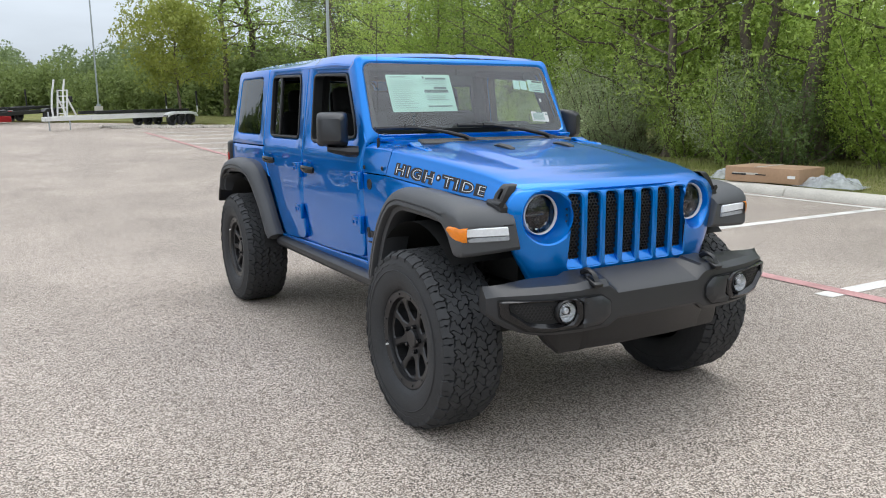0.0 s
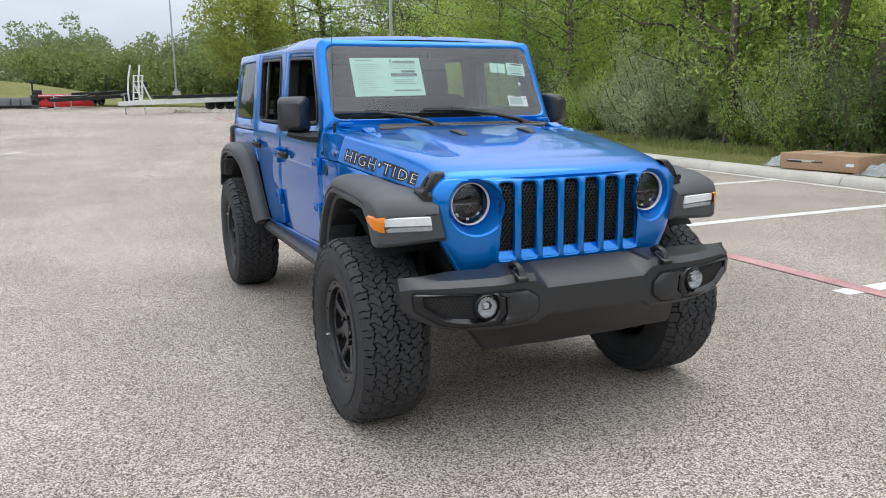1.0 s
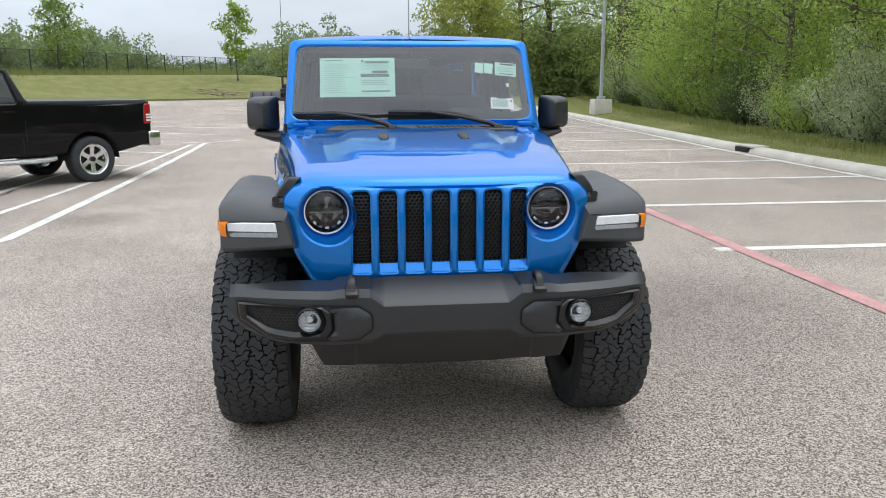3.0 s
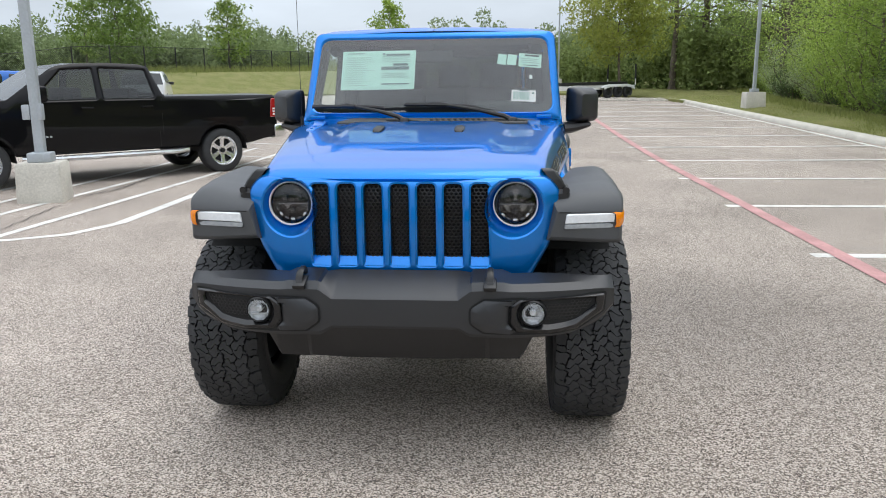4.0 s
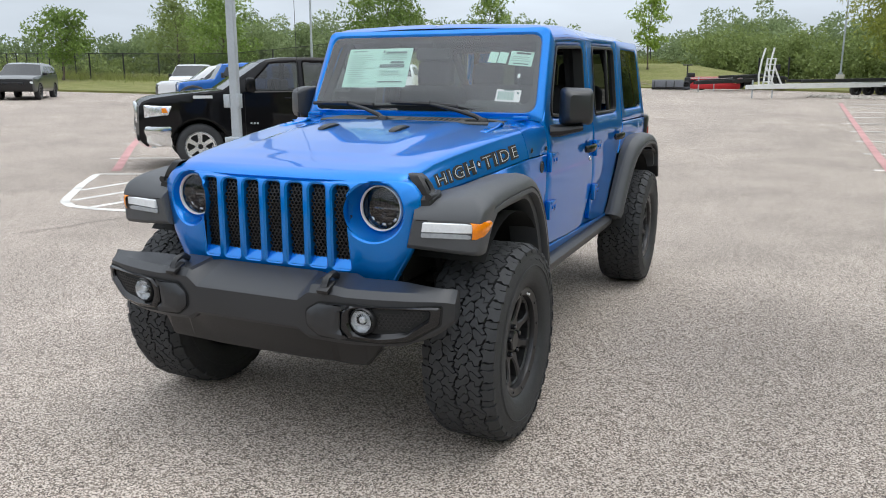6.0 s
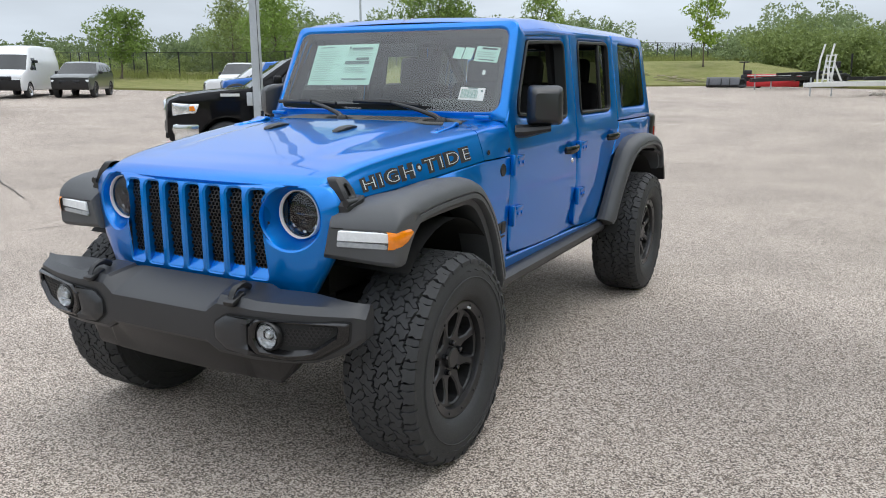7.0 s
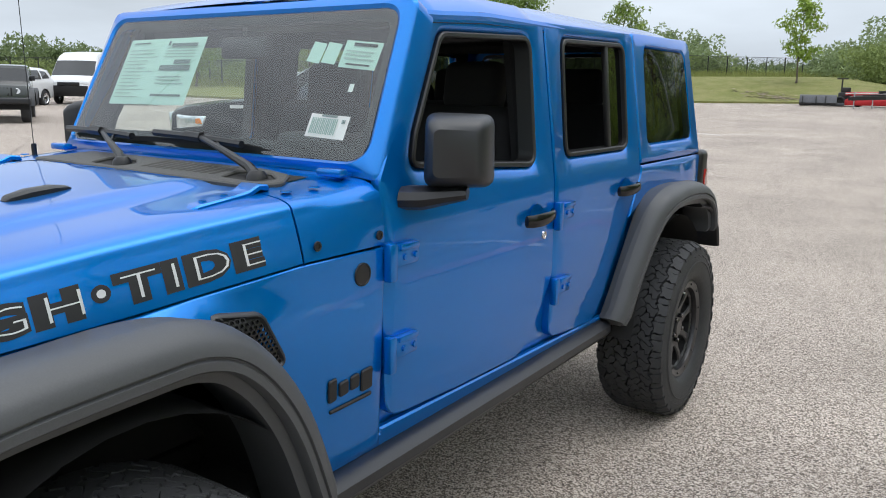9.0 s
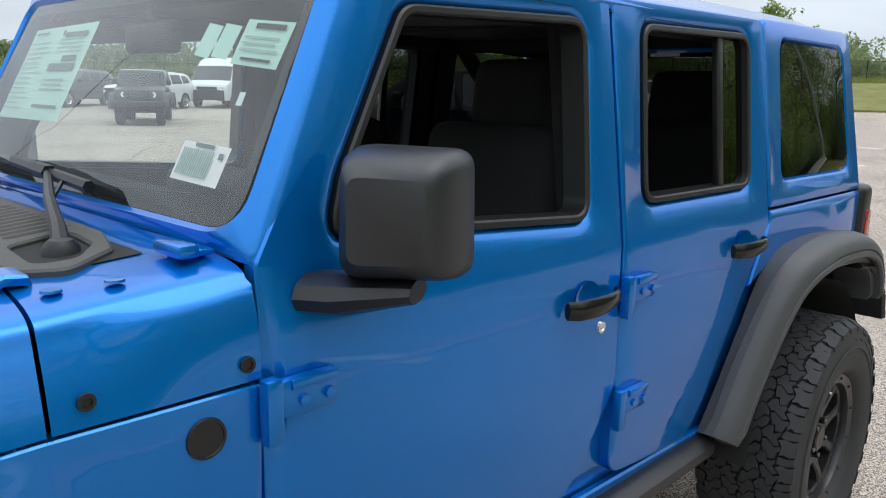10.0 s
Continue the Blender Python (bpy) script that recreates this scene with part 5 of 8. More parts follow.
# sloping apron below the bumper, the shade there put into a darker plastic
bm = bmesh.new()
rows = []
for u, zb, tuck in ((-0.560, 0.560, 0.07), (-0.505, 0.468, 0.03), (-0.490, 0.452, 0.02), (-0.37, 0.448, 0.02), (-0.352, 0.458, 0.0), (-0.20, 0.452, 0.0), (0.20, 0.452, 0.0), (0.352, 0.458, 0.0), (0.37, 0.448, 0.02), (0.490, 0.452, 0.02), (0.505, 0.468, 0.03), (0.560, 0.560, 0.07)):
    out = 0.0 if abs(u) < 0.28 else 0.045 + 0.05 * max(0.0, (abs(u) - 0.35) / 0.2)
    rows.append([(u, -0.708 + out, 0.612), (u, -0.700 + out, 0.594), (u, -0.625 + tuck, max(zb + 0.012, 0.470)), (u, -0.612 + tuck, zb), (u, -0.50, zb + 0.02), (u, -0.42, zb + 0.06)])
rings(bm, rows, False)
part("skid_apron", bm, M_TRIM_DARK, bumper, smooth=24)


def wing(s, out):
    return lambda a, b, d: Vector((s * a, bumper_front(a) - out + d + 0.012 * (smoothstep(0.80, 0.864, a) ** 2), b))


for s, _ in SIDES:
    bm = bmesh.new()
    inlay = rounded([(0.345, 0.592, 0.03), (0.50, 0.588, 0.02), (0.62, 0.588, 0.05), (0.715, 0.602, 0.08), (0.820, 0.668, 0.02), (0.826, 0.746, 0.012), (0.50, 0.737, 0.02), (0.345, 0.733, 0.03), (0.290, 0.698, 0.03), (0.290, 0.632, 0.03)])
    panel(bm, inlay, [], wing(s, 0.0015), 0.04, 0, 0, 0)
    part("inlay_groove", bm, M_DARK, bumper)
    bm = bmesh.new()
    pod = rounded([(0.348, 0.600, 0.03), (0.474, 0.597, 0.006), (0.440, 0.634, 0.01), (0.444, 0.706, 0.01), (0.480, 0.728, 0.006), (0.348, 0.726, 0.03), (0.298, 0.694, 0.03), (0.298, 0.636, 0.03)])
    panel(bm, pod, [], wing(s, 0.020), 0.03, 0.018, 0.012, 0.03)
    part("bumper_pod", bm, M_TRIM, bumper)
    bez = rounded([(0.476, 0.604, 0.012), (0.60, 0.594, 0.04), (0.705, 0.606, 0.06), (0.812, 0.672, 0.012), (0.819, 0.740, 0.008), (0.486, 0.730, 0.012), (0.450, 0.704, 0.012), (0.446, 0.638, 0.012)])
    rec = rounded([(0.500, 0.622, 0.03), (0.60, 0.616, 0.04), (0.700, 0.634, 0.05), (0.776, 0.690, 0.012), (0.784, 0.727, 0.010), (0.56, 0.725, 0.02), (0.496, 0.722, 0.03), (0.474, 0.672, 0.05)])
    bm = bmesh.new()
    panel(bm, bez, [rec], wing(s, 0.017), 0.03, 0.007, 0.007, 0.02, 0.026)
    bezel = part("fog_bezel", bm, M_GLOSS, bumper, "gloss black fog lamp surround")
    bm = bmesh.new()
    panel(bm, rec, [], wing(s, -0.006), 0.05, 0, 0, 0)
    part("bezel_back", bm, M_TRIM_DARK, bezel)
    # slanted lip along the foot of the recess
    bm = bmesh.new()
    lip = [(0.500, 0.617), (0.60, 0.611), (0.66, 0.618), (0.705, 0.629), (0.782, 0.686)]
    rings(bm, [[wing(s, 0.018)(a, b - 0.006, 0), wing(s, 0.022)(a, b, 0), wing(s, 0.004)(a, b + 0.016, 0)] for a, b in lip], False)
    part("bezel_lip", bm, M_GLOSS, bezel)
    bm = bmesh.new()
    mesh_line = rounded([(0.592, 0.640, 0.008), (0.69, 0.650, 0.02), (0.758, 0.700, 0.008), (0.764, 0.716, 0.006), (0.592, 0.714, 0.008)])
    honeycomb(bm, mesh_line, 0.0165, 0.0026, wing(s, 0.004), 0.008)
    part("bezel_mesh", bm, M_TRIM_DARK, bezel, "black honeycomb insert")
    at = pose(s * 0.537, bumper_front(0.537) - 0.013, 0.677)
    bm = bmesh.new()
    revolve(bm, [(0.012, 0.053), (-0.006, 0.051), (-0.010, 0.048), (-0.006, 0.045), (0.004, 0.044)], 32, "y")
    part("fog_ring", bm, M_TRIM_DARK, bezel, m=at)
    bm = bmesh.new()
    revolve(bm, [(-0.010, 0.0435), (-0.002, 0.040), (0.004, 0.036), (0.010, 0.026), (0.013, 0.014)], 11, "y")
    revolve(bm, [(0.013, 0.015), (-0.002, 0.014), (-0.007, 0.009), (-0.008, 0.0)], 14, "y", (0, 0, 0.004))
    box(bm, (0.060, 0.010, 0.005), (0, 0.0, -0.016), 0.001)
    part("fog_reflector", bm, M_FOG, bezel, smooth=12, m=at)
    bm = bmesh.new()
    revolve(bm, [(-0.010, 0.044), (-0.019, 0.033), (-0.024, 0.0)], 24, "y")
    part("fog_lens", bm, M_CLEAR, bezel, m=at, shadow=False)
    x = s * 0.372
    bm = bmesh.new()
    hook = [(-0.712, 0.770), (-0.706, 0.798), (-0.692, 0.816), (-0.668, 0.826), (-0.638, 0.828), (-0.612, 0.812)]
    rings(bm, [[(x + a, v + b * 0.5, z + b) for a, b in ((-0.013, -0.006), (-0.007, -0.011), (0.007, -0.011), (0.013, -0.006), (0.013, 0.006), (0.007, 0.011), (-0.007, 0.011), (-0.013, 0.006))] for v, z in hook], True, True)
    box(bm, (0.050, 0.075, 0.020), (x, -0.690, 0.785), 0.006, turn=Matrix.Rotation(radians(22), 3, "X"))
    part("tow_hook", bm, M_TRIM_DARK, bumper, "black tow hook")


# -- fender flares: a broad black band over each wheel, with a stepped lip
def flare_rows(path, inner_u, s, width=0.90, dip=0.010, taper=0.0):
    """path: outer crest points (v, z); inner_u: where the band meets the body."""
    rows = []
    for i, (v, z) in enumerate(path):
        a, b = path[max(i - 1, 0)], path[min(i + 1, len(path) - 1)]
        t = Vector((b[0] - a[0], b[1] - a[1])).normalized()
        n = Vector((t.y, -t.x))
        if n.dot(Vector((v - path[len(path) // 2][0], z - 0.44))) > 0:
            n = -n
        iu = inner_u(v, z)
        w = width - taper * (1 - smoothstep(0.0, 0.40, i / (len(path) - 1))) - 0.012 * (i == len(path) - 1) - 0.012 * (i == 0 and path[0][1] < 0.9)
        sag = lerp(dip, 0.010, smoothstep(-0.12, 0.10, v))
        row = [(iu, sag), (lerp(iu, w, 0.5), sag * 0.25 - 0.0015), (w - 0.075, 0.000), (w - 0.045, 0.005), (w - 0.020, 0.016), (w - 0.004, 0.034), (w + 0.002, 0.056), (w - 0.004, 0.059), (w - 0.004, 0.063), (w + 0.003, 0.066), (w + 0.005, 0.082), (w - 0.003, 0.087), (w - 0.026, 0.088), (w - 0.031, 0.112), (w - 0.075, 0.116), (iu - 0.02, 0.112)]
        rows.append([Vector((s * u, v + n.x * d, z + n.y * d)) for u, d in row])
    return rows


def spline(pts, n):
    """A smooth line through points."""
    out = []
    for i in range(len(pts) - 1):
        p0, p1, p2, p3 = (Vector(pts[max(i - 1, 0)]), Vector(pts[i]), Vector(pts[i + 1]), Vector(pts[min(i + 2, len(pts) - 1)]))
        for k in range(n):
            t = k / n
            out.append(tuple(0.5 * ((2 * p1) + (-p0 + p2) * t + (2 * p0 - 5 * p1 + 4 * p2 - p3) * t * t + (-p0 + 3 * p1 - 3 * p2 + p3) * t ** 3)))
    out.append(tuple(pts[-1]))
    return out


front_arch = spline([(-0.290, 1.1315), (-0.215, 1.142), (-0.12, 1.149), (0.05, 1.155), (0.175, 1.152), (0.288, 1.108), (0.393, 1.005), (0.477, 0.860), (0.555, 0.640)], 4)
rear_arch = spline([(2.335, 0.620), (2.46, 0.840), (2.59, 1.040), (2.70, 1.130), (2.86, 1.158), (3.05, 1.158), (3.24, 1.138), (3.39, 1.085), (3.485, 0.985), (3.515, 0.88)], 4)
for s, _ in SIDES:
    bm = bmesh.new()
    # the nose that holds the lamp, swept back towards the outside, runs on into the band
    sweep_v = lambda u, v: v - (0.026 + 0.030 * (1 - smoothstep(0.62, 0.90, u))) * smoothstep(-0.24, -0.36, v)
    rows = []
    for v, zt, zb, ui, uo in ((-0.414, 1.032, 0.919, 0.640, 0.888), (-0.410, 1.047, 0.909, 0.634, 0.897), (-0.400, 1.066, 0.901, 0.629, 0.902), (-0.384, 1.088, 0.900, 0.625, 0.9055), (-0.364, 1.105, 0.906, 0.621, 0.9085), (-0.346, 1.1150, 0.940, 0.617, 0.9095), (-0.330, 1.1215, 0.972, 0.614, 0.9100), (-0.312, 1.1270, 0.998, 0.612, 0.9100)):
        k = lerp(0.30, 1.0, smoothstep(-0.415, -0.33, v))
        top, foot = zt - 0.040 * k, zb + 0.012
        rows.append([Vector((s * u, v, z)) for u, z in [(ui, lerp(zt, 1.030, 0.42)), (lerp(ui, uo, 0.5), lerp(zt, 1.032, 0.09)), (uo - 0.075 * k, zt), (uo - 0.045 * k, zt - 0.005 * k), (uo - 0.020 * k, zt - 0.016 * k), (uo - 0.005 * k, zt - 0.030 * k)] + [(uo, lerp(top, foot, q)) for q in (0.0, 0.25, 0.5, 0.75, 1.0)] + [(uo - 0.004, zb + 0.004), (uo - 0.014, zb), (uo - 0.035, zb - 0.001), (uo - 0.08, zb), (ui - 0.03, zb + 0.012)]])
    rows += flare_rows(front_arch, lambda v, z: lerp(0.60, side_u(v, z) - 0.004, smoothstep(-0.40, 0.25, v)), s, 0.907, 0.034)
    rows = [[Vector((p.x, sweep_v(abs(p.x), p.y), p.z)) for p in row] for row in rows]
    rings(bm, rows, True)
    for r in (rows[0], rows[-1]):
        bm.faces.new([bm.verts.new(p) for p in r])
    flare = part("front_fender_flare", bm, M_FLARE, car, "black grained plastic fender flare", smooth=40)
    bm = bmesh.new()
    front = lambda a, b, d: Vector((s * a, sweep_v(a, -0.4225) + d + 0.010 * max(0, (a - 0.82) / 0.06) ** 2, b))
    panel(bm, rounded([(0.668, 0.984, 0.003), (0.870, 0.987, 0.003), (0.873, 1.025, 0.004), (0.674, 1.023, 0.010)]), [], front, 0.03, 0.004, 0.004, 0.03)
    part("running_light", bm, M_DRL, flare, "white running light lens")
    bm = bmesh.new()
    panel(bm, rounded([(0.664, 0.961, 0.010), (0.868, 0.963, 0.003), (0.870, 0.985, 0.002), (0.668, 0.982, 0.002)]), [], lambda a, b, d: front(a, b, d + 0.002), 0.03, 0.003, 0.004, 0.03)
    part("lower_lens", bm, M_LENS, flare, "grey clear lower lens")
    bm = bmesh.new()
    bars(bm, [(0.646, 1.0268, 0.886, 1.0312)], lambda a, b, d: front(a, b, 0.0068))
    part("brow_seam", bm, M_DARK, flare, smooth=0)
    bm = bmesh.new()
    rows = []
    for u, v, z0, z1 in ((0.871, -0.4205, 0.964, 1.027), (0.886, -0.416, 0.965, 1.029), (0.8985, -0.405, 0.968, 1.032), (0.908, -0.384, 0.974, 1.034), (0.913, -0.352, 0.985, 1.034), (0.9140, -0.332, 1.000, 1.031), (0.9125, -0.322, 1.010, 1.024)):
        v = sweep_v(u, v)
        rows.append([(s * (u - 0.014), v + 0.008, z0 - 0.003), (s * (u - 0.001), v - 0.003, z0 + 0.003), (s * (u + 0.003), v - 0.006, lerp(z0, z1, 0.3)), (s * (u + 0.003), v - 0.006, lerp(z0, z1, 0.75)), (s * (u - 0.001), v - 0.003, z1 - 0.003), (s * (u - 0.014), v + 0.008, z1 + 0.003)])
    rings(bm, rows, False)
    part("side_marker", bm, M_AMBER, flare, "amber marker lens")
    # inner liner
    bm = bmesh.new()
    rows = []
    for i in range(15):
        t = math.pi * (0.02 + 0.72 * i / 14)
        rows.append([(s * u, 0.03 + 0.50 * math.cos(t), 0.44 + 0.56 * math.sin(t)) for u in (0.40, 0.62, 0.870)])
    rings(bm, rows, False)
    bars(bm, [(-0.30, 0.72, 0.55, 1.08)], lambda a, b, d: Vector((s * 0.50, a, b)))
    part("wheel_liner", bm, M_DARK, flare)
    bm = bmesh.new()
    rows = flare_rows([(v + 0.015, z) for v, z in rear_arch], lambda v, z: side_u(v, z) - 0.006, s, 0.938, taper=0.070)
    rings(bm, rows, False)
    for r in (rows[0], rows[-1]):
        bm.faces.new([bm.verts.new(p) for p in r])
    flare = part("rear_fender_flare", bm, M_FLARE, car, "black grained plastic fender flare", smooth=28)
    bm = bmesh.new()
    rows = []
    for i in range(15):
        t = math.pi * (0.10 + 0.86 * i / 14)
        rows.append([(s * u, WB - 0.03 + 0.53 * math.cos(t), 0.44 + 0.56 * math.sin(t)) for u in (0.30, 0.62, 0.875)])
    rings(bm, rows, False)
    part("wheel_liner", bm, M_DARK, flare)
    bm = bmesh.new()
    flap = [(3.20, 1.035), (3.36, 1.010), (3.47, 0.955), (3.55, 0.870), (3.585, 0.775)]
    rings(bm, [[(s * 0.62, v, z), (s * 0.915, v, z), (s * 0.93, v - 0.004, z - 0.012), (s * 0.92, v - 0.014, z - 0.018), (s * 0.62, v - 0.014, z - 0.018)] for v, z in flap], True, True)
    part("flare_flap", bm, M_TRIM_DARK, flare, "thin black inner flap")
    # tail lamp
    lampo = thing("tail_light", pose(s * 0.742, 3.560, 1.145), "", "")
    lampo.parent = car
    lampo["label"] = "square red tail light in a black housing"
    bm = bmesh.new()
    box(bm, (0.15, 0.13, 0.26), (0, 0.02, 0), 0.03, 3)
    part("housing", bm, M_TRIM_DARK, lampo)
    bm = bmesh.new()
    box(bm, (0.012, 0.06, 0.12), (s * 0.074, 0.035, -0.03), 0.005)
    box(bm, (0.11, 0.02, 0.2), (0, 0.082, 0), 0.008)
    part("lens", bm, M_TAIL, lampo)
    # mirror
    mirror = thing("door_mirror", pose(s * 0.872, 1.035, 1.410, 0, 0, s * 24), "", "")
    mirror.parent = car
    mirror["label"] = "large black door mirror"
    bm = bmesh.new()
    rows = []
    for k, sc in ((0.0, 0.62), (0.015, 0.80), (0.045, 0.93), (0.085, 1.0), (0.118, 1.0), (0.128, 0.96)):
        ring = rounded([(-0.093, -0.100, 0.035), (0.093, -0.094, 0.03), (0.089, 0.100, 0.032), (-0.089, 0.104, 0.03)], 5)
        rows.append([(s * (a * sc + 0.012 * (1 - sc)), -0.064 + k + 0.012 * a / 0.08, b * sc + 0.004) for a, b in ring])
    rings(bm, rows, True, True)
    part("housing", bm, M_TRIM, mirror)
    bm = bmesh.new()
    bars(bm, [(-0.081, -0.086, 0.081, 0.092)], lambda a, b, d: Vector((s * a, 0.0655 + 0.012 * a / 0.08, b)))
    part("mirror_glass", bm, M_CHROME, mirror, "mirror glass", smooth=0)
    bm = bmesh.new()
    rows = []
    for x, zc, hh, dd in ((-0.150, -0.122, 0.034, 0.060), (-0.09, -0.120, 0.034, 0.056), (-0.03, -0.112, 0.026, 0.046), (0.03, -0.104, 0.018, 0.036)):
        rows.append([(s * x, dd * math.cos(t) - 0.005, zc + hh * math.sin(t)) for t in [k * math.pi / 5 for k in range(10)]])
    rings(bm, rows, True, True)
    part("arm", bm, M_TRIM_DARK, mirror)

# -- wheels
R_T = 0.434


def tyre_bm():
    bm = bmesh.new()
    prof = [(-0.105, 0.236), (-0.138, 0.246), (-0.155, 0.270), (-0.162, 0.320), (-0.159, 0.366), (-0.149, 0.394), (-0.133, 0.404), (-0.10, 0.409), (0.0, 0.411), (0.10, 0.409), (0.133, 0.404), (0.149, 0.394), (0.159, 0.366), (0.162, 0.320), (0.155, 0.270), (0.138, 0.246), (0.105, 0.236)]
    revolve(bm, prof, 72, "x")
    for x in (0.1655, -0.1655):
        revolve(bm, [(x * 0.985, 0.338), (x, 0.341), (x * 0.985, 0.345)], 60, "x")
    return bm


def tread_bm():
    """Interlocking lugs in four rows, stepped shoulder lugs and a zigzag band on the sidewall."""
    bm = bmesh.new()
    rnd = random.Random(5)
    N = 64

    def wave(a):
        return 0.0085 * math.sin(a * N / 2) + 0.005 * math.sin(a * N / 4 + 0.6)

    def lug(poly, r1, r0, shoulder=0):
        poly = [(x + wave(a) * (1 - smoothstep(0.10, 0.15, abs(x))), a) for x, a in poly]
        rr = [r1 - shoulder * max(0, abs(x) - 0.118) * 0.55 for x, _ in poly]
        cx, ca = sum(p[0] for p in poly) / len(poly), sum(p[1] for p in poly) / len(poly)
        top = [bm.verts.new((cx + (x - cx) * 0.965, r * math.cos(ca + (a - ca) * 0.965), r * math.sin(ca + (a - ca) * 0.965))) for (x, a), r in zip(poly, rr)]
        mid_ = [bm.verts.new((x, (r - 0.003) * math.cos(a), (r - 0.003) * math.sin(a))) for (x, a), r in zip(poly, rr)]
        low = [bm.verts.new((cx + (x - cx) * 1.02, r0 * math.cos(ca + (a - ca) * 1.02), r0 * math.sin(ca + (a - ca) * 1.02))) for x, a in poly]
        bm.faces.new(top)
        for i in range(len(poly)):
            j = (i + 1) % len(poly)
            bm.faces.new((top[i], top[j], mid_[j], mid_[i]))
            bm.faces.new((mid_[i], mid_[j], low[j], low[i]))

    p = 2 * math.pi / N
    rowsx = [(-0.108, -0.0575), (-0.052, -0.003), (0.003, 0.052), (0.0575, 0.108)]
    for k in range(N):
        for ri, (x0, x1) in enumerate(rowsx):
            off = (0.0, 0.5, 0.08, 0.58)[ri]
            flip = 1 if ri % 2 else -1
            a = (k + off) * p + rnd.uniform(-0.01, 0.01) * p
            h, w = p * rnd.uniform(0.435, 0.47), x1 - x0
            l = flip * p * rnd.uniform(0.24, 0.34)
            n = rnd.uniform(0.003, 0.0065)
            xa, xb = x0 + 0.30 * w, x0 + 0.66 * w
            poly = [(x0, a - h - l * 0.6), (xa, a - h - l), (xb, a - h + l), (x1, a - h + l * 0.6), (x1 + n, a - h * 0.2), (x1 - n, a + h * 0.4), (x1, a + h + l * 0.6), (xb, a + h + l), (xa, a + h - l), (x0, a + h - l * 0.6), (x0 + n, a + h * 0.4), (x0 - n, a - h * 0.2)]
            lug(poly, R_T + 0.001 + rnd.uniform(-0.0015, 0.0015), 0.408)
        for sd in (-1, 1):
            a = (k + (0.25 if sd > 0 else 0.75)) * p
            if k % 2 == 0:
                w = p * rnd.uniform(0.66, 0.72)
                lug([(sd * 0.110, a - w * 0.70), (sd * 0.124, a - w * 0.98), (sd * 0.139, a - w * 0.72), (sd * 0.157, a - w * 0.95), (sd * 0.157, a - w * 0.10), (sd * 0.157, a + w * 0.80), (sd * 0.140, a + w), (sd * 0.126, a + w * 0.72), (sd * 0.112, a + w * 0.96), (sd * 0.115, a)], R_T - 0.001, 0.396, 1)
            else:
                w = p * 0.30
                lug([(sd * 0.112, a - w), (sd * 0.132, a - w * 0.7), (sd * 0.152, a - w), (sd * 0.152, a + w), (sd * 0.134, a + w * 1.3), (sd * 0.113, a + w)], R_T - 0.005, 0.396, 1)
    for sd in (-1, 1):
        top, edge, foot = [], [], []
        for k in range(2 * N):
            t, low = k * p / 2, (0.060, 0.065, 0.068, 0.0635)[k % 4]
            top.append((sd * 0.1510, (R_T - 0.030) * math.cos(t), (R_T - 0.030) * math.sin(t)))
            x = 0.1505 + (low - 0.030) * 0.27
            edge.append((sd * (x + 0.0008), (R_T - low) * math.cos(t), (R_T - low) * math.sin(t)))
            foot.append((sd * (x - 0.007), (R_T - low - 0.004) * math.cos(t), (R_T - low - 0.004) * math.sin(t)))
        rings(bm, [top, edge, foot], True)
    return bm


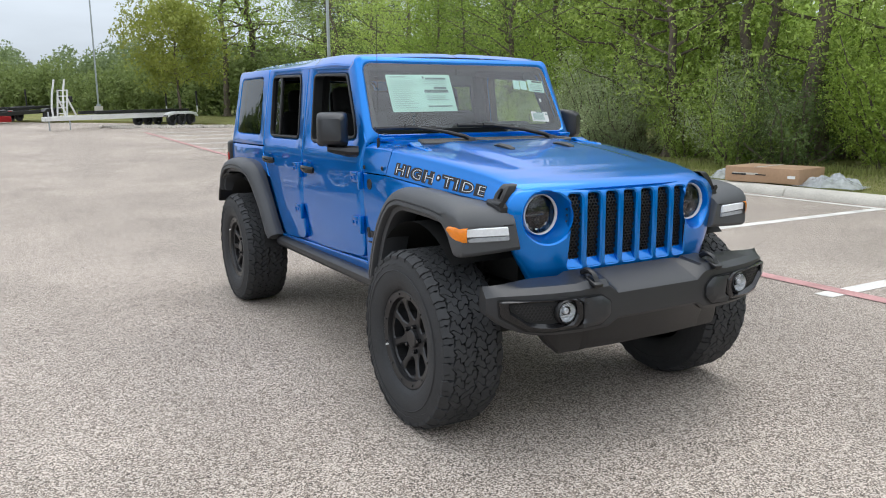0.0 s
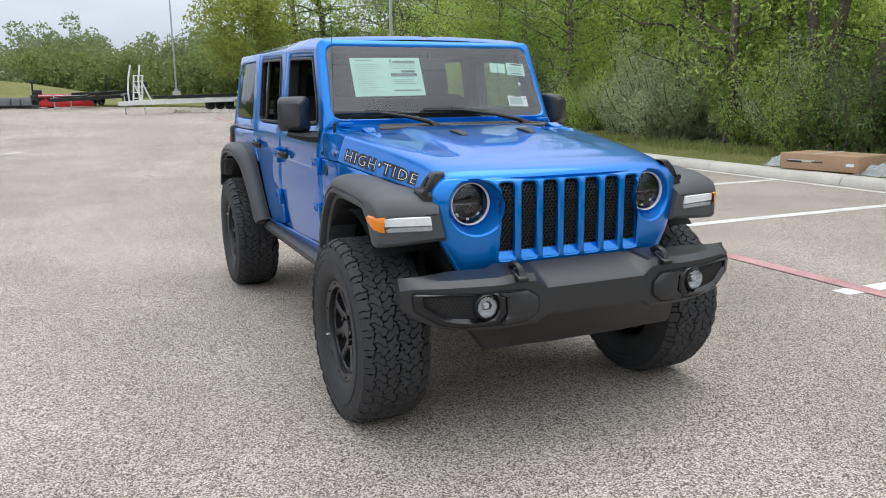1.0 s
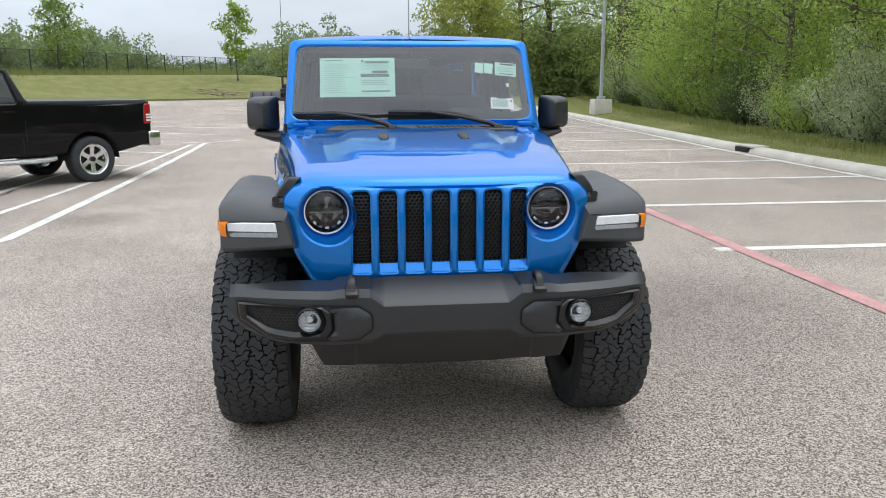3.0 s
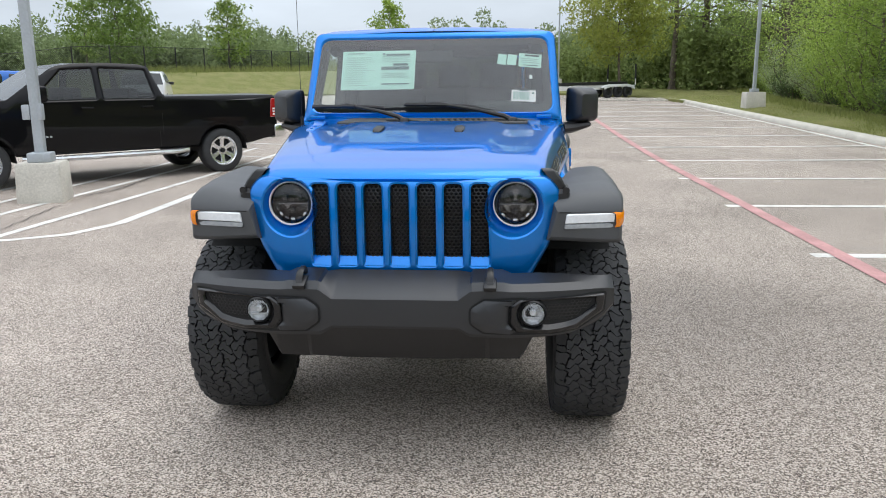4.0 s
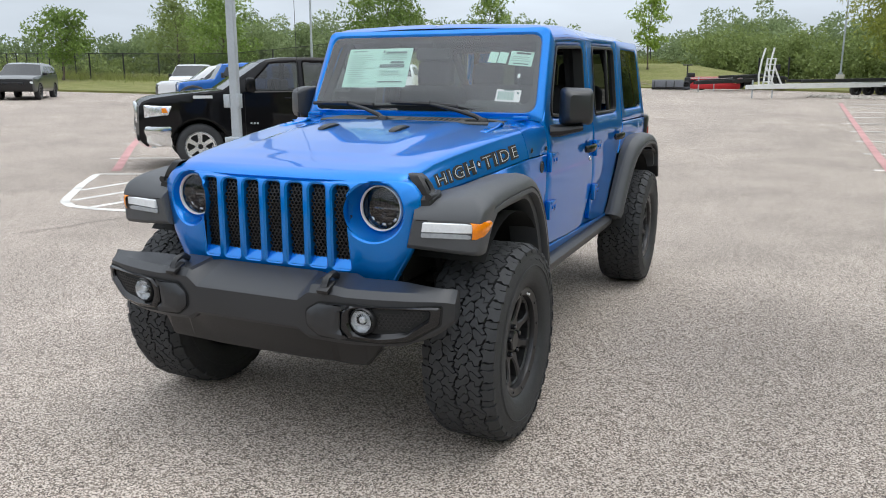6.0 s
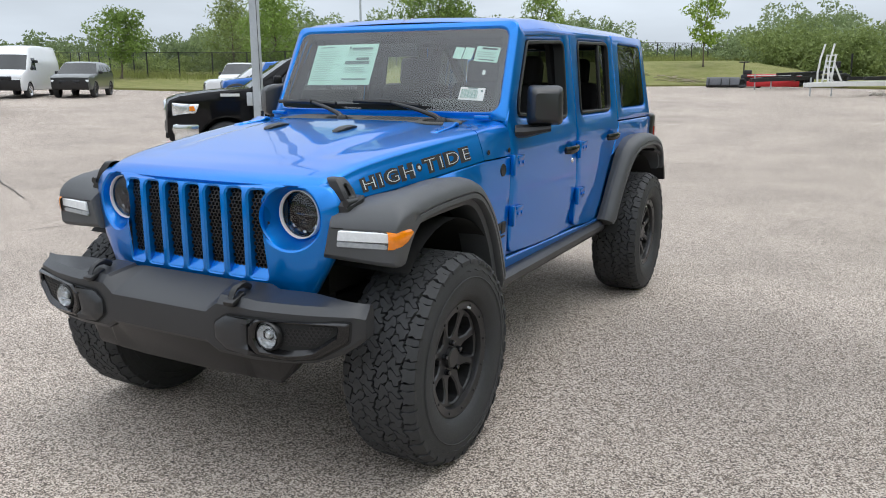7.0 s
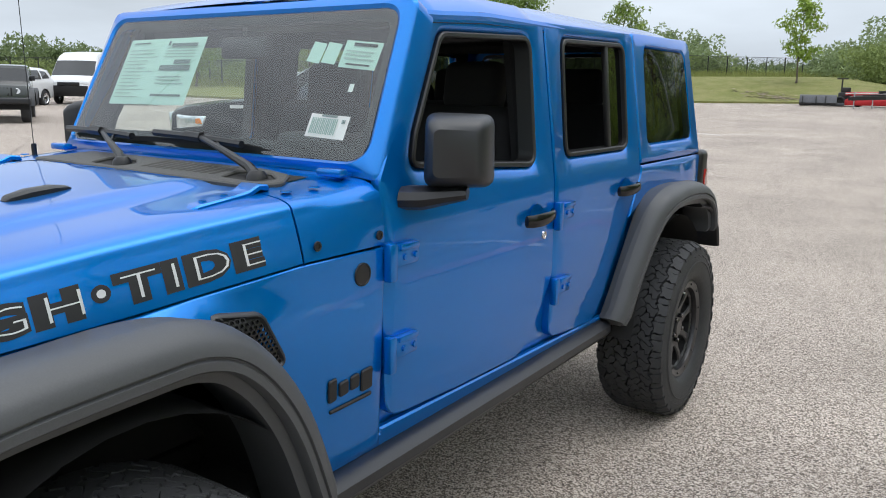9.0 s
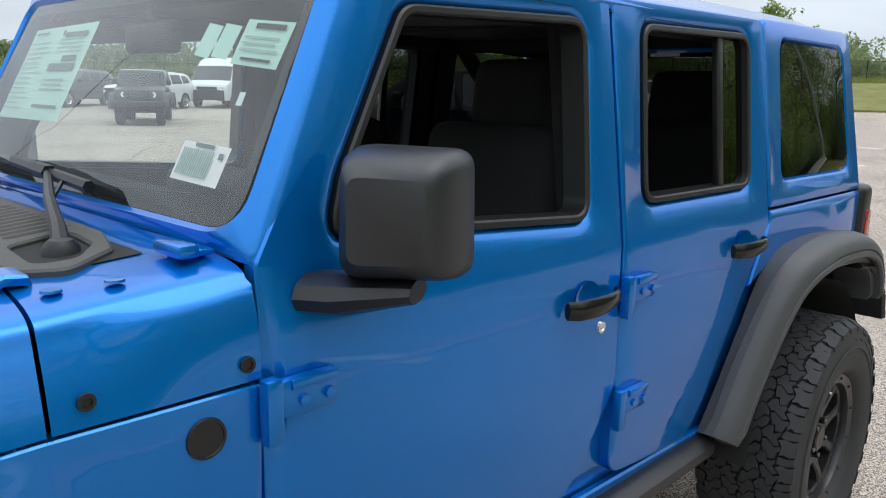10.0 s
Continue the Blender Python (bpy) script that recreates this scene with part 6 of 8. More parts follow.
def wheel(m, parent):
    """A wheel whose outer face looks to +x."""
    w = thing("wheel", m, "", "")
    w.parent = parent
    w["label"] = "satin black alloy wheel with a chunky all-terrain tyre"
    part("tyre", tyre_bm(), M_RUBBER, w, smooth=40)
    part("tread", tread_bm(), M_RUBBER, w, smooth=20)
    bm = bmesh.new()
    revolve(bm, [(-0.10, 0.205), (0.05, 0.195), (0.09, 0.205), (0.108, 0.226), (0.122, 0.243), (0.130, 0.243), (0.133, 0.236), (0.126, 0.207), (0.108, 0.202), (0.095, 0.202)], 56, "x")
    part("rim_ring", bm, M_RIM, w)
    dish = lambda r: 0.084 + 0.020 * smoothstep(0.05, 0.19, r)
    holes = []
    for k in range(8):
        t = k * math.pi / 4
        f = lambda r, a: (r * math.cos(t + a), r * math.sin(t + a))
        if k % 2 == 0:
            ring = [(0.088, -0.14), (0.088, 0.14), (0.125, 0.27), (0.188, 0.25), (0.192, 0.0), (0.188, -0.25), (0.125, -0.27)]
        else:
            ring = [(0.100, -0.10), (0.100, 0.10), (0.136, 0.29), (0.186, 0.31), (0.192, 0.0), (0.186, -0.31), (0.136, -0.29)]
        holes.append(rounded([(*f(r, a), 0.012) for r, a in ring], 3))
    disc = [(0.206 * math.cos(t), 0.206 * math.sin(t)) for t in [k * math.pi / 32 for k in range(64)]]
    bm = bmesh.new()
    panel(bm, disc, holes, lambda a, b, d: Vector((dish(math.hypot(a, b)) - d, a, b)), 0.022, 0.006, 0.006, 0.03, 0.05)
    part("spokes", bm, M_RIM, w, "black spoked wheel face")
    bm = bmesh.new()
    revolve(bm, [(0.080, 0.047), (0.100, 0.044), (0.104, 0.038), (0.103, 0.0)], 28, "x")
    part("hub_cap", bm, M_RIM, w)
    for k in range(5):
        t = k * 2 * math.pi / 5 + 0.3
        bm = bmesh.new()
        revolve(bm, [(0.075, 0.013), (0.100, 0.012), (0.106, 0.009), (0.106, 0.0)], 6, "x", (0, 0.064 * math.cos(t), 0.064 * math.sin(t)))
        part("wheel_nut", bm, M_GLOSS, w)
    for k in range(12):
        t = k * math.pi / 6 + 0.1
        bm = bmesh.new()
        revolve(bm, [(0.128, 0.006), (0.135, 0.005), (0.135, 0.0)], 6, "x", (0, 0.223 * math.cos(t), 0.223 * math.sin(t)))
        part("ring_bolt", bm, M_RIM, w)
    bm = bmesh.new()
    revolve(bm, [(-0.02, 0.17), (0.0, 0.17), (0.0, 0.07), (0.0, 0.0)], 32, "x")
    part("brake_disc", bm, M_STEEL, w)
    bm = bmesh.new()
    tube(bm, [(0.118, 0.075, 0.205), (0.142, 0.072, 0.198)], 0.005, 6)
    part("valve", bm, M_PAPERW, w, "white valve cap")
    return w


first_wheel = wheel(pose(0.803, -0.018, R_T, 0), car)
for s, v, turn in ((1, WB, 40), (-1, 0, 130), (-1, WB, 75)):
    copy_thing(first_wheel, pose(s * 0.812, v, R_T, 0, 0, 0 if s > 0 else 180) @ pose(0, 0, 0, turn))

# -- chassis under the car
bm = bmesh.new()
for s in (-1, 1):
    box(bm, (0.09, 4.0, 0.13), (s * 0.42, 1.5, 0.56), 0.01)
part("chassis_rail", bm, M_DARK, car)
for v in (0, WB):
    bm = bmesh.new()
    tube(bm, [(-0.70, v, 0.44), (0.70, v, 0.44)], 0.042, 10)
    revolve(bm, [(-0.12, 0.03), (-0.08, 0.11), (0.06, 0.13), (0.13, 0.06), (0.14, 0.0)], 18, "y", (0.12, v, 0.44))
    part("axle", bm, M_DARK, car)
for s in (-1, 1):
    bm = bmesh.new()
    pts = [(s * 0.52 + 0.055 * math.cos(t), 0.02 + 0.055 * math.sin(t), 0.52 + 0.028 * t / math.pi) for t in np.linspace(0, 13 * math.pi, 110)]
    tube(bm, pts, 0.009, 5)
    part("spring", bm, M_DARK, car)
    bm = bmesh.new()
    tube(bm, [(s * 0.60, -0.08, 0.42), (s * 0.56, -0.06, 0.72)], 0.03, 10)
    tube(bm, [(s * 0.56, -0.06, 0.72), (s * 0.53, -0.05, 1.0)], 0.018, 8)
    part("damper", bm, M_DARK, car)
    bm = bmesh.new()
    box(bm, (0.09, 0.26, 0.09), (s * 0.40, -0.46, 0.66), 0.01)
    part("bumper_mount", bm, M_DARK, car)
bm = bmesh.new()
tube(bm, [(-0.62, -0.16, 0.46), (0.62, -0.20, 0.50)], 0.018, 8)
tube(bm, [(-0.55, -0.24, 0.60), (0.55, -0.24, 0.60)], 0.015, 8)
part("tie_rod", bm, M_DARK, car)
bm = bmesh.new()
box(bm, (1.55, 0.22, 0.20), (0, 3.62, 0.70), 0.03, 3)
part("rear_bumper", bm, M_TRIM, car)
bm = bmesh.new()
box(bm, (0.86, 0.9, 0.38), (0, 0.22, 0.90), 0.03)
part("engine_block", bm, M_DARK, car)

# -- cabin
def seat(x, y, wide, parent):
    st = thing("seat", pose(x, y, 0.66), "", "")
    st.parent = parent
    st["label"] = "black cloth car seat with a headrest"
    bm = bmesh.new()
    box(bm, (wide, 0.52, 0.20), (0, 0, 0.22), 0.06, 3)
    part("cushion", bm, M_CLOTH, st)
    bm = bmesh.new()
    box(bm, (wide * 0.96, 0.16, 0.62), (0, 0.30, 0.55), 0.06, 3, turn=Matrix.Rotation(-0.22, 3, "X"))
    part("backrest", bm, M_CLOTH, st)
    for hx in ((0,) if wide < 0.8 else (-0.36, 0.0, 0.36)):
        bm = bmesh.new()
        box(bm, (0.26, 0.10, 0.19), (hx, 0.40, 0.93), 0.04, 3, turn=Matrix.Rotation(-0.15, 3, "X"))
        part("headrest", bm, M_CLOTH, st)
    bm = bmesh.new()
    box(bm, (wide * 0.8, 0.4, 0.14), (0, 0, 0.06), 0.02)
    part("seat_base", bm, M_DARK, st)


seat(0.37, 1.52, 0.50, car)
seat(-0.37, 1.52, 0.50, car)
seat(0.0, 2.50, 1.22, car)
bm = bmesh.new()
rows = []
for v, z in ((0.86, 1.345), (0.95, 1.362), (1.08, 1.345), (1.14, 1.29), (1.12, 1.12), (1.08, 0.95)):
    rows.append([(u, v, z + 0.015 * math.cos(u * 2.2)) for u in np.linspace(-0.69, 0.69, 15)])
rings(bm, rows, False)
part("dashboard", bm, M_DASH, car, "dark grey dashboard")
bm = bmesh.new()
box(bm, (0.28, 0.12, 0.12), (0.37, 1.04, 1.385), 0.03, 3)
part("instrument_hood", bm, M_DASH, car)
wheel_turn = Matrix.Translation((0.37, 1.235, 1.26)) @ Matrix.Rotation(radians(-24), 4, "X")
bm = bmesh.new()
ringpts = [wheel_turn @ Vector((0.185 * math.cos(t), 0, 0.185 * math.sin(t))) for t in np.linspace(0, 2 * math.pi, 33)]
tube(bm, ringpts, 0.015, 8, caps=False)
for t in (0.2, math.pi - 0.2, -math.pi / 2):
    tube(bm, [wheel_turn @ Vector((0.05 * math.cos(t), 0, 0.05 * math.sin(t))), wheel_turn @ Vector((0.18 * math.cos(t), 0, 0.18 * math.sin(t)))], 0.016, 6)
part("steering_wheel", bm, M_TRIM_DARK, car, "black steering wheel")
bm = bmesh.new()
for s in (-1, 1):
    tube(bm, [(s * 0.60, 1.16, 1.74), (s * 0.60, 1.80, 1.79), (s * 0.60, 2.75, 1.79), (s * 0.62, 3.30, 1.25), (s * 0.62, 3.35, 0.8)], 0.035, 8)
    tube(bm, [(s * 0.60, 1.80, 1.79), (s * 0.66, 1.80, 1.30), (s * 0.67, 1.80, 0.66)], 0.042, 8)
tube(bm, [(-0.60, 1.80, 1.79), (0.60, 1.80, 1.79)], 0.035, 8)
tube(bm, [(-0.60, 2.75, 1.79), (0.60, 2.75, 1.79)], 0.035, 8)
part("roll_bar", bm, M_CLOTH, car, "padded black roll bar")
bm = bmesh.new()
box(bm, (0.22, 0.03, 0.07), (0.0, 1.09, 1.70), 0.012, 3)
tube(bm, [(0, 1.09, 1.74), (0, 1.09, 1.80)], 0.010, 6)
part("rear_view_mirror", bm, M_TRIM_DARK, car, "black inside mirror")
for s in (-1, 1):
    bm = bmesh.new()
    panel(bm, rounded([(0.90, 0.70, 0.05), (1.80, 0.68, 0.05), (1.81, 1.31), (0.93, 1.34)]), [], side_map(s, -0.058), 0.2, 0, 0, 0)
    panel(bm, rounded([(1.87, 0.70, 0.05), (2.35, 0.72, 0.05), (2.62, 1.2), (2.63, 1.32), (1.87, 1.32)]), [], side_map(s, -0.058), 0.2, 0, 0, 0)
    part("door_lining", bm, M_DASH, car)


# ---- other vehicles: y to the rear from the front axle, x to their left side ----
def plain_wheel(m, parent, r, w, rim_mat, spokes=6, rim_share=0.64):
    ob = thing("wheel", m, "", "")
    ob.parent = parent
    bm = bmesh.new()
    h, q = w / 2, r * rim_share
    revolve(bm, [(-h * 0.8, q), (-h, q + 0.02), (-h * 1.03, (q + r) / 2), (-h * 0.9, r - 0.025), (-h * 0.7, r - 0.004), (0, r), (h * 0.7, r - 0.004), (h * 0.9, r - 0.025), (h * 1.03, (q + r) / 2), (h, q + 0.02), (h * 0.8, q)], 40, "x")
    part("tyre", bm, M_RUBBER, ob, smooth=40)
    bm = bmesh.new()
    revolve(bm, [(-h * 0.5, q - 0.03), (h * 0.6, q - 0.03), (h * 0.85, q - 0.006), (h * 0.98, q + 0.008), (h * 0.9, q + 0.012)], 36, "x")
    part("rim", bm, rim_mat, ob)
    holes = []
    for k in range(spokes):
        t, wd = k * 2 * math.pi / spokes, math.pi / spokes
        holes.append(rounded([(rr * math.cos(t + a), rr * math.sin(t + a), 0.015) for rr, a in ((q * 0.36, -wd * 0.25), (q * 0.36, wd * 0.25), (q * 0.84, wd * 0.62), (q * 0.86, 0), (q * 0.84, -wd * 0.62))], 3))
    bm = bmesh.new()
    panel(bm, [(q * 0.97 * math.cos(t), q * 0.97 * math.sin(t)) for t in [k * math.pi / 20 for k in range(40)]], holes, lambda a, b, d: Vector((h * 0.78 - 0.03 * math.cos(math.hypot(a, b) / q * 1.5) - d, a, b)), q * 0.2, 0.006, 0.008, 0.03)
    part("spokes", bm, rim_mat, ob)
    bm = bmesh.new()
    revolve(bm, [(h * 0.3, q * 0.8), (h * 0.3, 0.0)], 20, "x")
    revolve(bm, [(h * 0.75, q * 0.17), (h * 0.86, q * 0.15), (h * 0.88, 0.0)], 16, "x")
    part("hub", bm, M_DARK, ob)
    return ob


def vehicle(name, m, label, category, paint, sil, width, waist, tumble, arches, wheel_r, wheel_w, rim_mat, windows, group="", low=None, taper=0.10, spokes=6, crown=0.02, window_mat=None):
    """sil: points (y, z, kind of the strip that follows: p paint, g glass, k black) from the front foot over the roof to the rear foot."""
    car_ob = thing(name, m, label, category, group)
    top = max(z for _, z, _ in sil)
    y0, y1 = min(y for y, _, _ in sil), max(y for y, _, _ in sil)
    W = width / 2

    def u_at(y, z):
        nose = taper * max(0.0, 1 - (y - y0) / 0.9) ** 2 + taper * 0.6 * max(0.0, 1 - (y1 - y) / 0.7) ** 2
        return W - nose - tumble * max(0.0, (z - waist) / (top - waist)) ** 1.2 - 0.04 * max(0.0, (0.55 - z) / 0.3)

    line = [(y, z) for y, z, _ in sil]
    foot = low if low is not None else sil[-1][1]
    for yc, rr in reversed(arches):
        for k in range(13):
            t = math.pi * k / 12
            yy, zz = yc + rr * math.cos(t), wheel_r + rr * math.sin(t)
            if zz > foot:
                line.append((yy, zz))
            else:
                line.append((yy, foot))
    clean = [line[0]]
    for q in line[1:]:
        if (Vector(q) - Vector(clean[-1])).length > 0.004:
            clean.append(q)
    holes = [w for w in windows] if window_mat else []
    for s in (1, -1):
        f = lambda a, b, d, s=s: Vector((s * (u_at(a, b) - d), a, b))
        bm = bmesh.new()
        panel(bm, clean, holes, f, 0.16, 0.035, 0.03, 0, 0.05)
        sd = part("body_side", bm, paint, car_ob)
        for w in windows:
            bm = bmesh.new()
            if window_mat:
                panel(bm, w, [], lambda a, b, d: f(a, b, d + 0.012), 0.3, 0, 0, 0)
            else:
                panel(bm, w, [], lambda a, b, d: f(a, b, d - 0.006), 0.2, 0.01, 0.006, 0)
            part("side_window", bm, window_mat or M_DARKGLASS, sd, shadow=not window_mat)
    rows = []
    for y, z, _ in sil:
        u = u_at(y, z) - 0.03
        rows.append([Vector((k * u, y + (0.06 * k * k if y < 0.3 else (-0.04 * k * k if y > y1 - 0.5 else 0.0)) - (0.06 if y < 0.3 else (-0.04 if y > y1 - 0.5 else 0)), z + crown * (1 - k * k))) for k in np.linspace(-1, 1, 9)])
    runs = []
    for i in range(len(rows) - 1):
        if i == 0 or sil[i][2] != sil[i - 1][2]:
            runs.append((sil[i][2], bmesh.new()))
        rings(runs[-1][1], [rows[i], rows[i + 1]], False)
    for kind, bm in runs:
        bmesh.ops.remove_doubles(bm, verts=bm.verts, dist=1e-4)
        part({"p": "body_top", "g": "windshield", "k": "black_panel"}[kind], bm, {"p": paint, "g": window_mat or M_DARKGLASS, "k": M_TRIM_DARK}[kind], car_ob, shadow=not (window_mat and kind == "g"))
    bm = bmesh.new()
    box(bm, (width * 0.8, (y1 - y0) * 0.85, 0.12), (0, (y0 + y1) / 2, foot + 0.08), 0.02)
    for yc, rr in arches:
        for s in (1, -1):
            rows = []
            for k in range(13):
                t = math.pi * k / 12
                rows.append([(s * u, yc + rr * 1.0 * math.cos(t), wheel_r + rr * math.sin(t)) for u in (0.0, W - 0.025)])
            rings(bm, rows, False)
            bm.faces.new([bm.verts.new((s * (W - wheel_w - 0.16), y, z)) for _, y, z in [r[1] for r in rows]])
    part("underbody", bm, M_DARK, car_ob)
    w0 = plain_wheel(pose(W - wheel_w / 2 - 0.02, arches[0][0], wheel_r), car_ob, wheel_r, wheel_w, rim_mat, spokes)
    for yc, _ in arches:
        for s in (1, -1):
            if (yc, s) != (arches[0][0], 1):
                copy_thing(w0, pose(s * (W - wheel_w / 2 - 0.02), yc, wheel_r, 0, 0, 0 if s > 0 else 180))
    return car_ob, u_at


def at_ground(x, y, deg):
    return pose(x, y, ground_z(x, y), 0, 0, deg)


# black crew-cab pickup
sil = [(-0.86, 0.42, "p"), (-0.95, 0.50, "p"), (-0.98, 0.62, "k"), (-0.97, 0.84, "k"), (-0.95, 1.10, "p"), (-0.90, 1.17, "p"), (-0.74, 1.232, "p"), (-0.3, 1.295, "p"), (0.10, 1.335, "p"), (0.42, 1.365, "g"), (0.80, 1.63, "g"), (1.10, 1.83, "p"), (1.22, 1.885, "p"), (1.5, 1.925, "p"), (2.0, 1.94, "p"), (2.52, 1.925, "p"), (2.68, 1.88, "g"), (2.84, 1.43, "p"), (2.88, 1.385, "k"), (4.98, 1.385, "p"), (5.06, 1.36, "p"), (5.08, 1.10, "p"), (5.08, 0.80, "p"), (5.02, 0.62, "p")]
win_f = rounded([(0.80, 1.355, 0.03), (1.745, 1.365, 0.03), (1.74, 1.845, 0.03), (1.27, 1.815, 0.06)])
win_r = rounded([(1.86, 1.365, 0.03), (2.69, 1.365, 0.04), (2.60, 1.825, 0.04), (1.86, 1.85, 0.03)])
pick, pu = vehicle("pickup_truck", pose(-5.36, 11.66, 0, 0, 0, -43.0), "glossy black crew-cab pickup truck with polished wheels, parked", "pickup truck", M_BLACKPAINT, sil, 2.06, 1.35, 0.20, [(0, 0.47), (3.90, 0.47)], 0.40, 0.28, M_ALLOY, [win_f, win_r], low=0.50, taper=0.14, window_mat=M_SUITE)
for s in (1, -1):
    f = lambda a, b, d: Vector((s * (pu(a, b) - d), a, b))
    bm = bmesh.new()
    tube(bm, [(s * 0.98, 0.55, 0.46), (s * 1.01, 0.75, 0.44), (s * 1.01, 3.05, 0.44), (s * 0.98, 3.25, 0.46)], 0.045, 10)
    part("side_step", bm, M_ALLOY, pick, "polished tubular side step")
    for a, b, c in ((0.78, 0.55, 1.30), (1.80, 0.50, 1.86), (2.80, 0.75, 1.37), (2.74, 0.55, 0.8)):
        bm = bmesh.new()
        bars(bm, [(a - 0.004, b, a + 0.004, c)], lambda p, q, d: f(p, q, -0.002))
        part("shut_line", bm, M_DARK, pick, smooth=0)
    for a in (1.58, 2.55):
        bm = bmesh.new()
        box(bm, (0.03, 0.20, 0.035), (s * (pu(a, 1.22) + 0.016), a, 1.22), 0.012)
        part("door_handle", bm, M_BLACKPAINT, pick)
    bm = bmesh.new()
    box(bm, (0.19, 0.15, 0.25), (s * 1.13, 0.88, 1.45), 0.04, 3)
    box(bm, (0.10, 0.06, 0.05), (s * 1.02, 0.88, 1.36), 0.015)
    part("door_mirror", bm, M_BLACKPAINT, pick)
    lampo = thing("headlight", pose(s * 0.80, -0.86, 1.0), "", "")
    lampo.parent = pick
    bm = bmesh.new()
    panel(bm, rounded([(-0.88, 0.91, 0.02), (-0.50, 0.95, 0.03), (-0.43, 1.10, 0.02), (-0.88, 1.125, 0.02)]), [], lambda a, b, d: f(a, b, d - 0.012), 0.1, 0.015, 0.012, 0.02)
    part("lens", bm, M_HEADLAMP, lampo, "clear headlight lens", m=lampo.matrix_basis.inverted())
    bm = bmesh.new()
    panel(bm, rounded([(-0.60, 0.985, 0.01), (-0.50, 0.99, 0.01), (-0.53, 1.07, 0.01), (-0.60, 1.065, 0.01)]), [], lambda a, b, d: f(a, b, d - 0.016), 0.1, 0.008, 0.004, 0)
    part("marker", bm, M_AMBER, lampo, m=lampo.matrix_basis.inverted())
    bm = bmesh.new()
    panel(bm, rounded([(4.90, 0.97, 0.02), (5.07, 0.97, 0.01), (5.07, 1.32, 0.01), (4.93, 1.32, 0.04)]), [], lambda a, b, d: f(a, b, d - 0.012), 0.1, 0.012, 0.012, 0.02)
    tail = part("tail_light", bm, M_TAIL, pick, "red tail light")
    bm = bmesh.new()
    bars(bm, [(4.955, 1.01 + 0.05 * k, 5.06, 1.04 + 0.05 * k) for k in range(3)], lambda a, b, d: f(a, b, -0.016))
    part("reverse_lamp", bm, M_DRL, tail, "pale reversing lamp", smooth=0)["kind"] = "stuff"
    bm = bmesh.new()
    bars(bm, [(-0.08, 1.225, 0.24, 1.275)], lambda a, b, d: Vector((s * (pu(a, b) + 0.004), a, b)))
    part("hood_badge", bm, M_SILVER, pick, "silver badge as a plain plate", smooth=0)
    for k in range(3):
        bm = bmesh.new()
        bars(bm, [(0.86 + 0.055 * k, 0.775, 0.893 + 0.055 * k, 0.805)], lambda a, b, d: Vector((s * (pu(a, b) + 0.004), a, b)))
        part("door_badge", bm, M_STEEL, pick, smooth=0)
bm = bmesh.new()
rows = []
for k in np.linspace(-1, 1, 15):
    yy = -1.06 + 0.16 * k * k
    rows.append([(k * 0.97, yy + 0.08, 0.77), (k * 0.97, yy + 0.02, 0.755), (k * 0.97, yy, 0.68), (k * 0.97, yy + 0.03, 0.60), (k * 0.97, yy + 0.035, 0.51), (k * 0.97, yy + 0.10, 0.41), (k * 0.97, yy + 0.17, 0.40)])
side = [(0.99, -0.80), (1.005, -0.68), (1.01, -0.58), (1.0, -0.47)]
wrap = lambda s: [[(s * u * 0.97, v + 0.02, 0.77), (s * u, v + 0.01, 0.755), (s * (u + 0.012), v, 0.68), (s * u, v, 0.60), (s * u, v, 0.52), (s * u * 0.985, v + 0.02, 0.43), (s * u * 0.96, v + 0.06, 0.42)] for u, v in side]
rows = wrap(-1)[::-1] + rows + wrap(1)
rings(bm, rows, False)
part("front_bumper", bm, M_CHROME, pick, "chrome front bumper")
for s in (1, -1):
    bm = bmesh.new()
    box(bm, (0.26, 0.06, 0.10), (s * 0.70, -0.985, 0.57), 0.02)
    part("bumper_opening", bm, M_DARK, pick)
bm = bmesh.new()
box(bm, (2.0, 0.24, 0.26), (0, 5.10, 0.70), 0.03, 3)
part("rear_bumper", bm, M_CHROME, pick, "chrome rear bumper")
bm = bmesh.new()
for z in (0.86, 0.95, 1.04, 1.11):
    box(bm, (1.25, 0.04, 0.035), (0, -1.0, z), 0.01)
for sx in (1, -1):
    box(bm, (0.05, 0.05, 0.33), (sx * 0.63, -0.99, 0.985), 0.012)
    box(bm, (0.05, 0.05, 0.33), (sx * 0.22, -1.0, 0.985), 0.012)
part("grille_bar", bm, M_CHROME, pick, "chrome grille bars")
bm = bmesh.new()
box(bm, (0.55, 0.16, 0.60), (0.40, 1.55, 1.25), 0.05)
box(bm, (0.55, 0.16, 0.60), (-0.40, 1.55, 1.25), 0.05)
box(bm, (1.4, 0.2, 0.55), (0, 2.45, 1.25), 0.05)
box(bm, (1.5, 0.4, 0.25), (0, 0.85, 1.24), 0.05)
part("cabin_seats", bm, M_CLOTH, pick)

